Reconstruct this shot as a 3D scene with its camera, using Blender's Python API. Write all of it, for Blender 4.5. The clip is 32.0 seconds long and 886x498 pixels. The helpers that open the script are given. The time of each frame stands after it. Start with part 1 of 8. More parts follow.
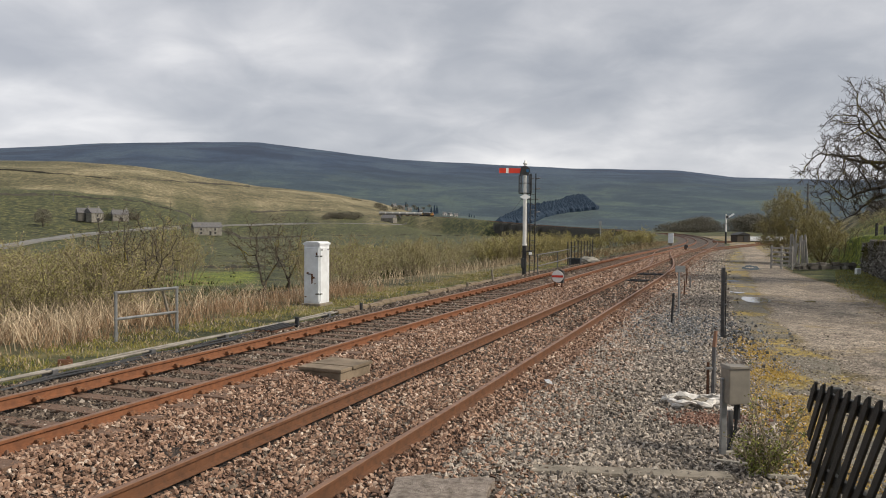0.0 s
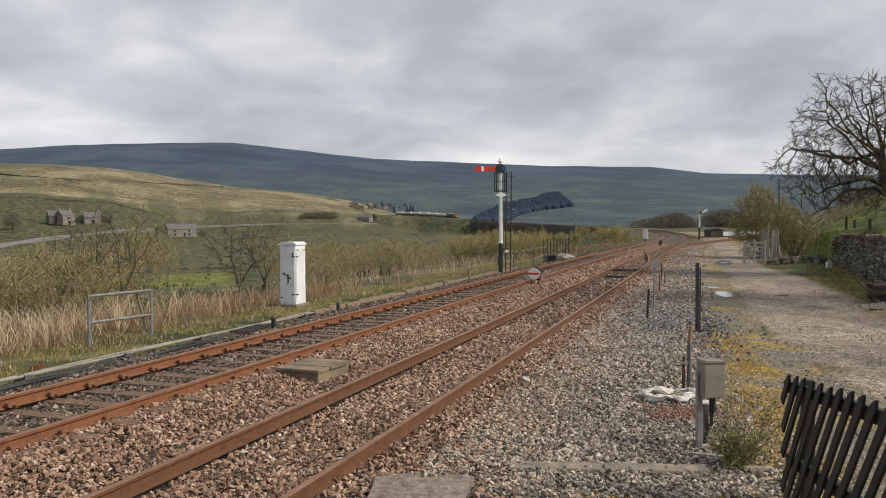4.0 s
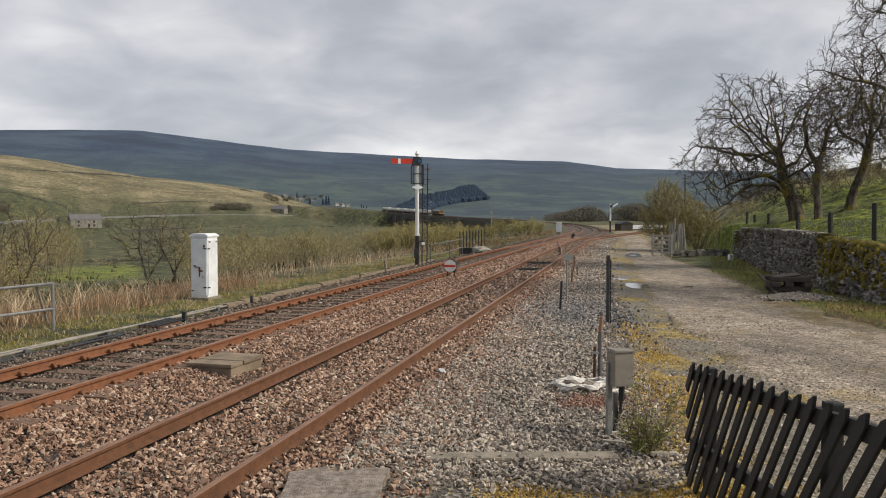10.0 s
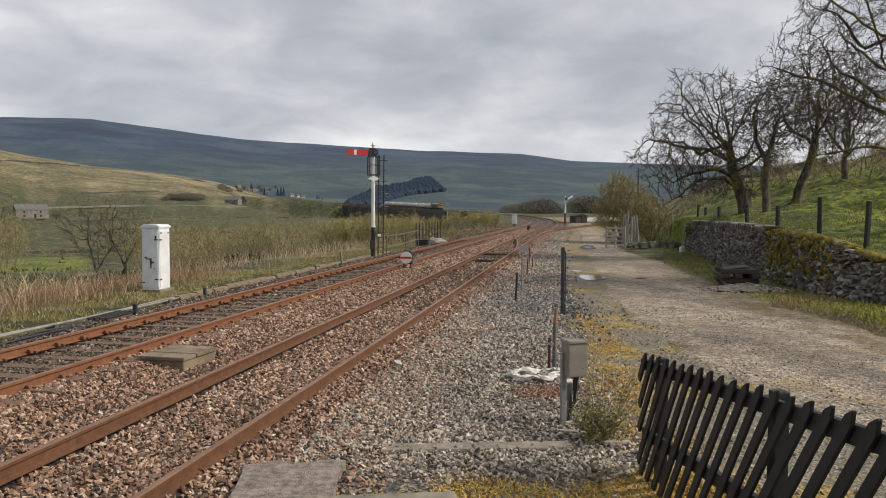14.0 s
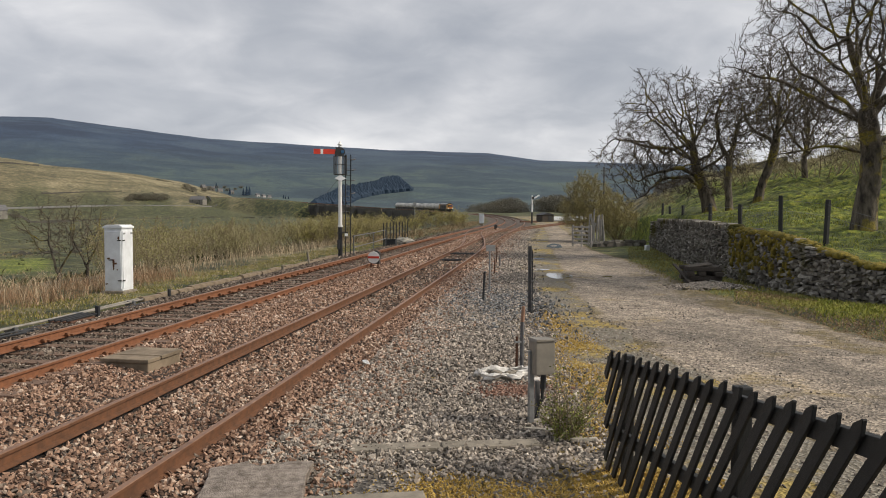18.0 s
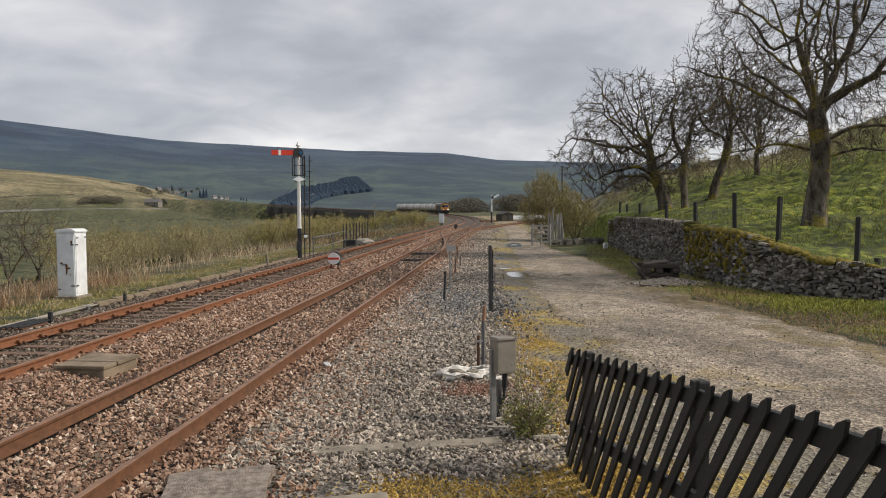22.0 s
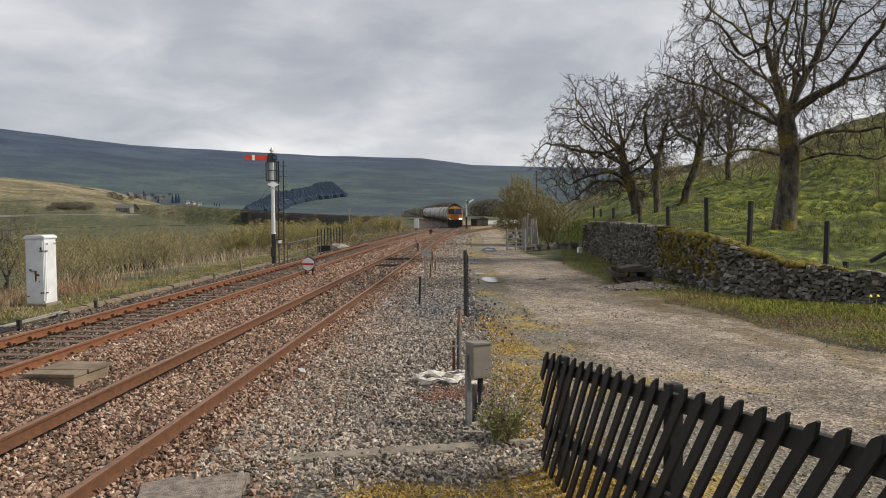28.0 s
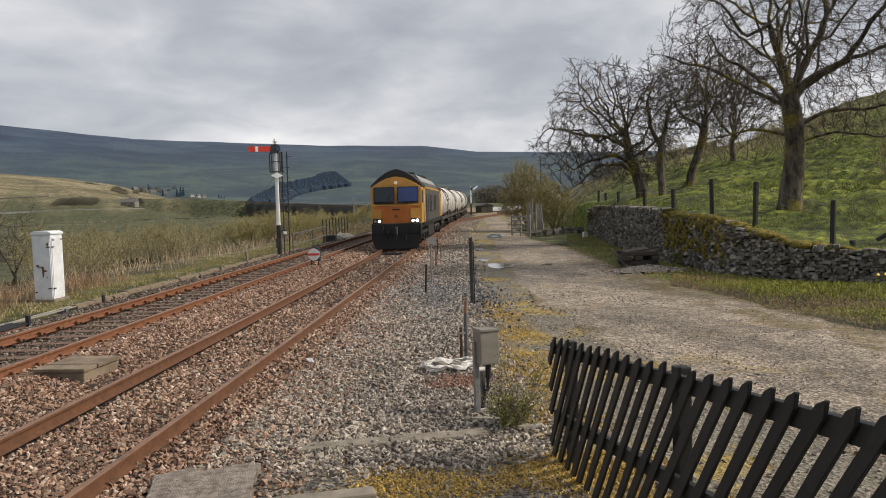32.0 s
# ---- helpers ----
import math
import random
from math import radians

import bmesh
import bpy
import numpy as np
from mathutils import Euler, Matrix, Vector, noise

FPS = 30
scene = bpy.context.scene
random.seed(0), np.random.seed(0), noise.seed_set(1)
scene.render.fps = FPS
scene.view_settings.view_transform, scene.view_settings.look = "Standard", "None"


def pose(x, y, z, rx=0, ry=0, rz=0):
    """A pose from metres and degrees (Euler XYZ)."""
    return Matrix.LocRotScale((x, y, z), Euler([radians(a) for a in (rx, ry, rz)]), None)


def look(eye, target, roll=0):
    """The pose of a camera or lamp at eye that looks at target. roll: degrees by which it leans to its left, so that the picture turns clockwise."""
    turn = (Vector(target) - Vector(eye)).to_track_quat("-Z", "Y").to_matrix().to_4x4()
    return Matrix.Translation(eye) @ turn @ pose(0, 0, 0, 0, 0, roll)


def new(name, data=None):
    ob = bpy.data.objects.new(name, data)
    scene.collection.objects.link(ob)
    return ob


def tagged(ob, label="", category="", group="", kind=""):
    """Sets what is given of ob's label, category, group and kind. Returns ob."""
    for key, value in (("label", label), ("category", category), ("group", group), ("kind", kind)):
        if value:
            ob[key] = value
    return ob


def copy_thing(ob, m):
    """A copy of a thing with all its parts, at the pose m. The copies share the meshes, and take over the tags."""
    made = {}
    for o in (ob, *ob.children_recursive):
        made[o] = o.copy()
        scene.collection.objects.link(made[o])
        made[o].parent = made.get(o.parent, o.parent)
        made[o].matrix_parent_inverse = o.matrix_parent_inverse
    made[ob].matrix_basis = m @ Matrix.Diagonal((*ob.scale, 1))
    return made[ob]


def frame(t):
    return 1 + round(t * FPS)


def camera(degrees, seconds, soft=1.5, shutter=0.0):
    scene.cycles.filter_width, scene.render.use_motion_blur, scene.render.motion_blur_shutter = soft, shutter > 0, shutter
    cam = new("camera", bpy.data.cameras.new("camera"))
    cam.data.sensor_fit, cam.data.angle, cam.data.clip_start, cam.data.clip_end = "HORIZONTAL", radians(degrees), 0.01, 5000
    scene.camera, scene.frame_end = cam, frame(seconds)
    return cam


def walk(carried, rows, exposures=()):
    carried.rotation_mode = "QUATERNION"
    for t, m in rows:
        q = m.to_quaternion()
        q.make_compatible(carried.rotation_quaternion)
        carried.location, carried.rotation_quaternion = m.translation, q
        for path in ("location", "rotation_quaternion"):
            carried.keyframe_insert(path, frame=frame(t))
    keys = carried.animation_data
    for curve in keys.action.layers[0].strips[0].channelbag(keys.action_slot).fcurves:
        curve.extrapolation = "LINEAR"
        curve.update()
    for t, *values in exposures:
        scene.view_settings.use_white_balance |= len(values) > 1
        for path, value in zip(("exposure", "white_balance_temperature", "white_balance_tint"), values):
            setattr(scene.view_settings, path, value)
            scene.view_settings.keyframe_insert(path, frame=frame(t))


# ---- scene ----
EYE = 2.3
cam = camera(57.6, 32.0, soft=1.0)
# seconds, yaw, pitch, roll
PATH = [
    (0, 0.00, -1.52, 0.37),
    (0.5, -0.01, -1.47, 0.35),
    (1, -0.05, -1.61, 0.31),
    (1.5, -0.53, -1.58, 0.04),
    (2, -0.72, -1.57, -0.01),
    (2.5, -0.87, -1.52, -0.05),
    (3, -1.15, -1.53, -0.30),
    (3.5, -1.33, -1.54, -0.31),
    (5.5, -3.13, -1.91, -0.41),
    (6, -3.39, -1.87, -0.43),
    (6.5, -3.67, -1.99, -0.39),
    (7, -4.17, -2.01, -0.20),
    (7.5, -4.39, -1.95, -0.18),
    (8, -5.05, -1.95, -0.04),
    (8.5, -6.06, -2.12, -0.02),
    (9, -7.15, -2.28, 0.08),
    (9.5, -7.49, -2.23, 0.05),
    (10, -7.61, -2.17, 0.03),
    (10.5, -8.18, -2.30, 0.04),
    (11, -8.64, -2.39, 0.12),
    (11.5, -9.37, -2.53, 0.13),
    (12, -9.40, -2.60, 0.10),
    (12.5, -9.63, -2.54, 0.19),
    (13, -9.83, -2.53, 0.29),
    (13.5, -10.29, -2.65, 0.29),
    (14, -10.73, -2.75, 0.27),
    (14.5, -10.93, -2.73, 0.21),
    (16.5, -12.23, -2.68, 0.15),
    (17, -12.59, -2.65, 0.08),
    (17.5, -12.79, -2.83, 0.13),
    (18, -13.04, -2.79, 0.10),
    (18.5, -13.46, -2.73, 0.11),
    (19, -13.69, -2.67, 0.05),
    (19.5, -14.08, -2.68, 0.02),
    (20, -14.49, -2.70, -0.05),
    (20.5, -14.79, -2.89, -0.20),
    (21, -15.11, -2.86, -0.42),
    (21.5, -15.46, -2.83, -0.47),
    (22, -15.86, -2.79, -0.47),
    (22.5, -16.27, -2.83, -0.49),
    (23, -16.44, -2.76, -0.50),
    (23.5, -16.75, -2.76, -0.51),
    (24, -16.95, -2.80, -0.54),
    (24.5, -17.07, -2.80, -0.57),
    (25, -17.22, -2.75, -0.58),
    (25.5, -17.30, -2.70, -0.53),
    (27.5, -17.62, -2.49, -0.65),
    (28, -17.64, -2.45, -0.60),
    (28.5, -17.69, -2.45, -0.58),
    (29, -17.70, -2.39, -0.61),
    (29.5, -17.71, -2.37, -0.66),
    (30, -17.72, -2.38, -0.67),
    (30.5, -17.75, -2.52, -0.73),
    (31, -17.76, -2.68, -0.99),
    (31.5, -17.52, -2.91, -1.77),
    (32, -17.24, -3.33, -1.83),
]
walk(cam, [(t, pose(0, 0, EYE, 0, 0, yaw) @ pose(0, 0, 0, 90 + pitch, 0, 0) @ pose(0, 0, 0, 0, 0, roll)) for t, yaw, pitch, roll in PATH])

# ---- light ----
world = bpy.data.worlds.new("world")
scene.world = world
world.use_nodes = True
SUN_ELEV, SUN_AZ = 38, 110   # degrees; azimuth clockwise from +y


def build_world():
    nt = world.node_tree
    nt.nodes.clear()
    out = nt.nodes.new("ShaderNodeOutputWorld")
    bg = nt.nodes.new("ShaderNodeBackground")
    bg2 = nt.nodes.new("ShaderNodeBackground")
    add = nt.nodes.new("ShaderNodeMixShader")
    sky = nt.nodes.new("ShaderNodeTexSky")
    sky.sky_type, sky.sun_disc = "NISHITA", False
    sky.sun_elevation, sky.sun_rotation = radians(SUN_ELEV), radians(SUN_AZ)
    nt.links.new(sky.outputs[0], bg.inputs[0])
    bg.inputs[1].default_value = 0.10
    # cloud deck: the direction laid onto a flat sheet overhead
    tc = nt.nodes.new("ShaderNodeTexCoord")
    sep = nt.nodes.new("ShaderNodeSeparateXYZ")
    nt.links.new(tc.outputs["Generated"], sep.inputs[0])

    def m(op, a, b=None, c=None):
        n = nt.nodes.new("ShaderNodeMath")
        n.operation = op
        for k, val in enumerate((a, b, c)):
            if val is None:
                continue
            if isinstance(val, (int, float)):
                n.inputs[k].default_value = val
            else:
                nt.links.new(val, n.inputs[k])
        return n.outputs[0]

    zz = m("ADD", m("MAXIMUM", sep.outputs[2], 0.0), 0.27)
    comb = nt.nodes.new("ShaderNodeCombineXYZ")
    nt.links.new(m("DIVIDE", sep.outputs[0], zz), comb.inputs[0])
    nt.links.new(m("DIVIDE", sep.outputs[1], zz), comb.inputs[1])

    def nz(scale, detail, rough, offs, distortion=0.3):
        mp = nt.nodes.new("ShaderNodeMapping")
        mp.inputs["Location"].default_value = offs
        nt.links.new(comb.outputs[0], mp.inputs[0])
        n = nt.nodes.new("ShaderNodeTexNoise")
        n.inputs["Scale"].default_value = scale
        n.inputs["Detail"].default_value = detail
        n.inputs["Roughness"].default_value = rough
        n.inputs["Distortion"].default_value = distortion
        nt.links.new(mp.outputs[0], n.inputs["Vector"])
        return n.outputs[0]

    big = nz(1.15, 3, 0.5, CLOUD_OFF, 0.25)
    fine = nz(4.2, 5, 0.52, (4.2, 1.3, 0), 0.35)
    mixv = m("ADD", m("MULTIPLY", big, 0.72), m("MULTIPLY", fine, 0.30))
    ramp = nt.nodes.new("ShaderNodeValToRGB")
    cr = ramp.color_ramp
    cr.elements[0].position, cr.elements[0].color = 0.37, (0.435, 0.465, 0.53, 1)
    cr.elements[1].position, cr.elements[1].color = 0.68, (1.04, 1.03, 1.03, 1)
    for pos, col in ((0.46, (0.545, 0.57, 0.625, 1)), (0.53, (0.68, 0.695, 0.74, 1)), (0.60, (0.84, 0.845, 0.875, 1))):
        e = cr.elements.new(pos)
        e.color = col
    nt.links.new(mixv, ramp.inputs[0])
    # thinner, brighter cloud towards one side and along the horizon
    side = m("ADD", m("MULTIPLY", sep.outputs[0], -0.62), m("MULTIPLY", sep.outputs[1], 0.30))
    glow_ = m("ADD", m("MULTIPLY", m("POWER", m("MAXIMUM", side, 0.0), 3.0), 0.75), m("MULTIPLY", m("POWER", m("SUBTRACT", 1.0, m("MAXIMUM", sep.outputs[2], 0.0)), 9.0), 0.27))
    lift = nt.nodes.new("ShaderNodeMix")
    lift.data_type, lift.blend_type = "RGBA", "ADD"
    lift.inputs[7].default_value = (1.0, 0.95, 0.94, 1)
    nt.links.new(glow_, lift.inputs[0])
    nt.links.new(ramp.outputs[0], lift.inputs[6])
    nt.links.new(lift.outputs[2], bg2.inputs[0])
    bg2.inputs[1].default_value = CLOUD_STRENGTH
    add.inputs[0].default_value = 0.93
    nt.links.new(bg.outputs[0], add.inputs[1])
    nt.links.new(bg2.outputs[0], add.inputs[2])
    nt.links.new(add.outputs[0], out.inputs[0])


CLOUD_OFF, CLOUD_STRENGTH = (0.4, 2.1, 0), 0.70
build_world()
sun = new("sun", bpy.data.lights.new("sun", "SUN"))
sun.data.energy, sun.data.angle, sun.data.color = 3.3, radians(14), (1.0, 0.90, 0.765)
sun.matrix_world = look((60 * math.sin(radians(SUN_AZ)), 60 * math.cos(radians(SUN_AZ)), 60 * math.tan(radians(SUN_ELEV))), (0, 0, 0))
scene.view_settings.exposure = 0.2

# ---- materials ----
def mat(name, rough=0.8, metal=0.0):
    mt = bpy.data.materials.new(name)
    mt.use_nodes = True
    b = mt.node_tree.nodes["Principled BSDF"]
    b.inputs["Roughness"].default_value, b.inputs["Metallic"].default_value = rough, metal
    return mt, mt.node_tree, b


def noise_of(nt, scale, detail=4, rough=0.55, distortion=0.0, stretch=None, coord="Object"):
    tc = nt.nodes.new("ShaderNodeTexCoord")
    src = tc.outputs[coord]
    if stretch:
        mp = nt.nodes.new("ShaderNodeMapping")
        mp.inputs["Scale"].default_value = stretch
        nt.links.new(src, mp.inputs[0])
        src = mp.outputs[0]
    n = nt.nodes.new("ShaderNodeTexNoise")
    n.inputs["Scale"].default_value, n.inputs["Detail"].default_value = scale, detail
    n.inputs["Roughness"].default_value, n.inputs["Distortion"].default_value = rough, distortion
    nt.links.new(src, n.inputs["Vector"])
    return n.outputs[0]


def ramp_of(nt, fac, stops):
    r = nt.nodes.new("ShaderNodeValToRGB")
    e = r.color_ramp.elements
    e[0].position, e[0].color = stops[0][0], (*stops[0][1], 1)
    e[1].position, e[1].color = stops[-1][0], (*stops[-1][1], 1)
    for pos, col in stops[1:-1]:
        x = e.new(pos)
        x.color = (*col, 1)
    nt.links.new(fac, r.inputs[0])
    return r.outputs[0]


def mix_of(nt, fac, a, b, blend="MIX"):
    mx = nt.nodes.new("ShaderNodeMix")
    mx.data_type, mx.blend_type = "RGBA", blend
    for k, val in ((0, fac), (6, a), (7, b)):
        if isinstance(val, (int, float)):
            mx.inputs[k].default_value = val
        elif isinstance(val, tuple):
            mx.inputs[k].default_value = (*val, 1)
        else:
            nt.links.new(val, mx.inputs[k])
    return mx.outputs[2]


def step_of(nt, fac, lo, hi):
    mr = nt.nodes.new("ShaderNodeMapRange")
    mr.interpolation_type = "SMOOTHSTEP"
    mr.inputs[1].default_value, mr.inputs[2].default_value = lo, hi
    nt.links.new(fac, mr.inputs[0])
    return mr.outputs[0]


def bump_to(nt, b, height, strength=0.4, dist=0.02):
    bp = nt.nodes.new("ShaderNodeBump")
    bp.inputs["Strength"].default_value, bp.inputs["Distance"].default_value = strength, dist
    nt.links.new(height, bp.inputs["Height"])
    nt.links.new(bp.outputs[0], b.inputs["Normal"])


def plain(name, col, col2=None, rough=0.7, metal=0.0, scale=6, bump=0.15, bscale=60, dist=0.004, stretch=None, spread=0.0):
    """A surface of two tones at a coarse and a fine scale, with fine relief."""
    mt, nt, b = mat(name, rough, metal)
    col2 = col2 or tuple(c * 0.7 for c in col)
    a = noise_of(nt, scale, 5, 0.6, stretch=stretch)
    c = ramp_of(nt, a, [(0.32, col2), (0.66, col)])
    if spread:
        oi = nt.nodes.new("ShaderNodeObjectInfo")
        v = ramp_of(nt, oi.outputs["Random"], [(0, (1 - spread,) * 3), (1, (1 + spread,) * 3)])
        c = mix_of(nt, 1.0, c, v, "MULTIPLY")
    nt.links.new(c, b.inputs["Base Color"])
    if bump:
        bump_to(nt, b, noise_of(nt, bscale, 4, 0.6, stretch=stretch), bump, dist)
    return mt


def island(name, stops, rough=0.9, coarse=None, grain=40):
    """Loose pieces: each takes its own tone; coarse: tones that change over some metres."""
    mt, nt, b = mat(name, rough)
    g = nt.nodes.new("ShaderNodeNewGeometry")
    c = ramp_of(nt, g.outputs["Random Per Island"], stops)
    if coarse:
        c = mix_of(nt, 0.85, c, ramp_of(nt, noise_of(nt, 0.6, 4), coarse), "MULTIPLY")
    c = mix_of(nt, 0.6, c, ramp_of(nt, noise_of(nt, grain, 3), [(0.3, (0.6, 0.6, 0.6)), (0.7, (1.1, 1.1, 1.1))]), "MULTIPLY")
    nt.links.new(c, b.inputs["Base Color"])
    return mt


def build_ground_mat():
    mt, nt, b = mat("grassland", 0.95)
    tc = nt.nodes.new("ShaderNodeTexCoord")
    big = noise_of(nt, 0.02, 5, 0.6)
    mid = noise_of(nt, 0.40, 7, 0.70, 0.4)
    fine = noise_of(nt, 2.6, 6, 0.72, 0.3)
    at = nt.nodes.new("ShaderNodeAttribute")
    at.attribute_name = "cover"
    sep = nt.nodes.new("ShaderNodeSeparateColor")
    nt.links.new(at.outputs["Color"], sep.inputs[0])
    green = ramp_of(nt, mid, [(0.40, (0.014, 0.021, 0.006)), (0.5, (0.043, 0.054, 0.013)), (0.60, (0.135, 0.125, 0.042))])
    hillm = mix_of(nt, 0.42, noise_of(nt, 0.30, 6, 0.78, 0.4), noise_of(nt, 0.009, 6, 0.65, 0.8))
    straw = ramp_of(nt, hillm, [(0.42, (0.045, 0.040, 0.018)), (0.47, (0.115, 0.098, 0.046)), (0.515, (0.20, 0.170, 0.088)), (0.57, (0.36, 0.30, 0.18))])
    # blue-grey moor and pasture tones carry the distance haze in their colour
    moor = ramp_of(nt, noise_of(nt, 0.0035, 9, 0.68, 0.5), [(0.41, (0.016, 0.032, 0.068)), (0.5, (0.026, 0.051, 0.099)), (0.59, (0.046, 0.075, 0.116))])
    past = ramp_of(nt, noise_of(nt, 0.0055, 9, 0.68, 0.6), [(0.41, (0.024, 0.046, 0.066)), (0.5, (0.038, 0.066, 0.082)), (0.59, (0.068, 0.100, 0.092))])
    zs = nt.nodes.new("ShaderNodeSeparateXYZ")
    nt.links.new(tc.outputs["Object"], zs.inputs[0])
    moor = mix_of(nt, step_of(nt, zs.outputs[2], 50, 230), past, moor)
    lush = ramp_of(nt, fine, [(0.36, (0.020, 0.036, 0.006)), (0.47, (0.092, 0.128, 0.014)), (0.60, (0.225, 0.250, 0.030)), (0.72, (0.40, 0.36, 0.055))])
    c = mix_of(nt, sep.outputs[0], green, straw)
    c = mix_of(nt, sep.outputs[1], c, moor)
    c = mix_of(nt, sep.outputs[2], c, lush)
    speck = noise_of(nt, 0.22, 6, 0.75, 0.2)
    c = mix_of(nt, 0.8, c, ramp_of(nt, speck, [(0.42, (0.55, 0.57, 0.55)), (0.5, (0.95, 0.95, 0.95)), (0.58, (1.4, 1.37, 1.32))]), "MULTIPLY")
    c = mix_of(nt, 0.5, c, ramp_of(nt, fine, [(0.25, (0.45, 0.45, 0.45)), (0.75, (1.25, 1.25, 1.2))]), "MULTIPLY")
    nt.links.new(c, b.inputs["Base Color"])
    bump_to(nt, b, fine, 0.8, 0.18)
    return mt


M_GROUND = build_ground_mat()


def build_gravel_mat(name, tones, moss=0.5, edge=False, low=0.56, size=26):
    mt, nt, b = mat(name, 0.92)
    v = nt.nodes.new("ShaderNodeTexVoronoi")
    v.inputs["Scale"].default_value = size
    tc = nt.nodes.new("ShaderNodeTexCoord")
    nt.links.new(tc.outputs["Object"], v.inputs["Vector"])
    sp = nt.nodes.new("ShaderNodeSeparateColor")
    nt.links.new(v.outputs["Color"], sp.inputs[0])
    c = ramp_of(nt, sp.outputs[0], [(0.0, tones[0]), (0.5, tones[1]), (1.0, tones[2])])
    c = mix_of(nt, 0.75, c, ramp_of(nt, noise_of(nt, 0.7, 5, 0.6), [(0.3, (0.6, 0.6, 0.6)), (0.7, (1.2, 1.17, 1.12))]), "MULTIPLY")
    if moss:
        mk = step_of(nt, noise_of(nt, 0.45, 6, 0.65, 0.4), low, low + 0.08)
        green = ramp_of(nt, noise_of(nt, 7, 4), [(0.36, (0.14, 0.102, 0.032)), (0.62, (0.40, 0.295, 0.080))])
        mm = nt.nodes.new("ShaderNodeMath")
        mm.operation = "MULTIPLY"
        mm.inputs[1].default_value = moss
        nt.links.new(mk, mm.inputs[0])
        c = mix_of(nt, mm.outputs[0], c, green)
    if edge:                                   # litter and moss gather along the sides and the crown
        at = nt.nodes.new("ShaderNodeAttribute")
        at.attribute_name = "edge"
        jit = nt.nodes.new("ShaderNodeMath")
        jit.operation = "MULTIPLY_ADD"
        jit.inputs[1].default_value = 0.9
        nt.links.new(noise_of(nt, 0.9, 6, 0.7, 0.3), jit.inputs[0])
        nt.links.new(at.outputs["Fac"], jit.inputs[2])
        litter = ramp_of(nt, noise_of(nt, 9, 5, 0.7), [(0.3, (0.075, 0.055, 0.03)), (0.5, (0.16, 0.125, 0.05)), (0.7, (0.25, 0.20, 0.10))])
        c = mix_of(nt, step_of(nt, jit.outputs[0], 1.12, 1.38), c, litter)
        c = mix_of(nt, 0.8, c, ramp_of(nt, noise_of(nt, 0.35, 6, 0.7, 0.6, (1, 0.35, 1)), [(0.38, (0.50, 0.49, 0.47)), (0.58, (1.15, 1.12, 1.08))]), "MULTIPLY")
        c = mix_of(nt, 0.8, c, ramp_of(nt, noise_of(nt, 3.2, 6, 0.75, 0.4), [(0.42, (0.66, 0.65, 0.63)), (0.58, (1.22, 1.2, 1.16))]), "MULTIPLY")
    nt.links.new(c, b.inputs["Base Color"])
    bump_to(nt, b, v.outputs["Distance"], 0.9, 0.03)
    return mt


# near bed toned almost black: shade between the loose stones put into colour
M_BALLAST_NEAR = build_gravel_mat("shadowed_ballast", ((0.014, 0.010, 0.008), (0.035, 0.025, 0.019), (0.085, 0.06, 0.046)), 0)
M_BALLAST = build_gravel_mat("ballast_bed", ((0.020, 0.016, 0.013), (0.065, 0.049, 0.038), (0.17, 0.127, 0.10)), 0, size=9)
M_CESS = build_gravel_mat("cess_gravel", ((0.040, 0.036, 0.031), (0.13, 0.116, 0.099), (0.30, 0.268, 0.23)), 1.0)
M_LANESIDE = build_gravel_mat("mossy_laneside", ((0.12, 0.105, 0.08), (0.18, 0.16, 0.12), (0.27, 0.25, 0.21)), 0.95, False, 0.49)
M_ROAD = build_gravel_mat("road_gravel", ((0.135, 0.117, 0.098), (0.285, 0.247, 0.205), (0.51, 0.447, 0.378)), 0.35, True)
M_STONES = island("ballast_stone", [(0, (0.080, 0.052, 0.038)), (0.3, (0.22, 0.142, 0.102)), (0.65, (0.39, 0.265, 0.196)), (0.9, (0.45, 0.35, 0.28)), (1, (0.66, 0.58, 0.50))], coarse=[(0.35, (0.85, 0.74, 0.66)), (0.65, (1.15, 1.08, 1.0))])
M_STONES_DARK = island("dark_ballast_stone", [(0, (0.05, 0.037, 0.028)), (0.5, (0.125, 0.096, 0.073)), (0.9, (0.23, 0.18, 0.138)), (1, (0.42, 0.36, 0.30))])
M_STONES_GREY = island("grey_ballast_stone", [(0, (0.085, 0.077, 0.068)), (0.4, (0.29, 0.260, 0.226)), (0.85, (0.48, 0.432, 0.375)), (1, (0.66, 0.61, 0.54))], coarse=[(0.35, (0.75, 0.72, 0.68)), (0.65, (1.12, 1.06, 1.0))])
M_STONES_SLATE = island("slate_grey_stone", [(0, (0.045, 0.048, 0.05)), (0.5, (0.13, 0.135, 0.138)), (0.9, (0.26, 0.265, 0.265)), (1, (0.42, 0.42, 0.41))])
M_RUST = plain("rusty_rail", (0.235, 0.094, 0.041), (0.145, 0.060, 0.029), 0.85, 0.0, 9, 0.3, 120, 0.002)
M_RUST_DARK = plain("brown_rail", (0.150, 0.064, 0.028), (0.085, 0.039, 0.019), 0.8, 0.0, 9, 0.3, 120, 0.002)
M_RAILTOP = plain("worn_rail_head", (0.27, 0.15, 0.09), (0.17, 0.088, 0.050), 0.5, 0.3, 5, 0.1, 80, 0.001)
M_SLEEPER = plain("weathered_sleeper", (0.20, 0.125, 0.085), (0.085, 0.052, 0.036), 0.9, 0, 8, 0.5, 50, 0.006, (1, 6, 1))
M_CHAIR = plain("rusty_chair_iron", (0.15, 0.068, 0.036), (0.06, 0.032, 0.022), 0.85, 0.1, 14)
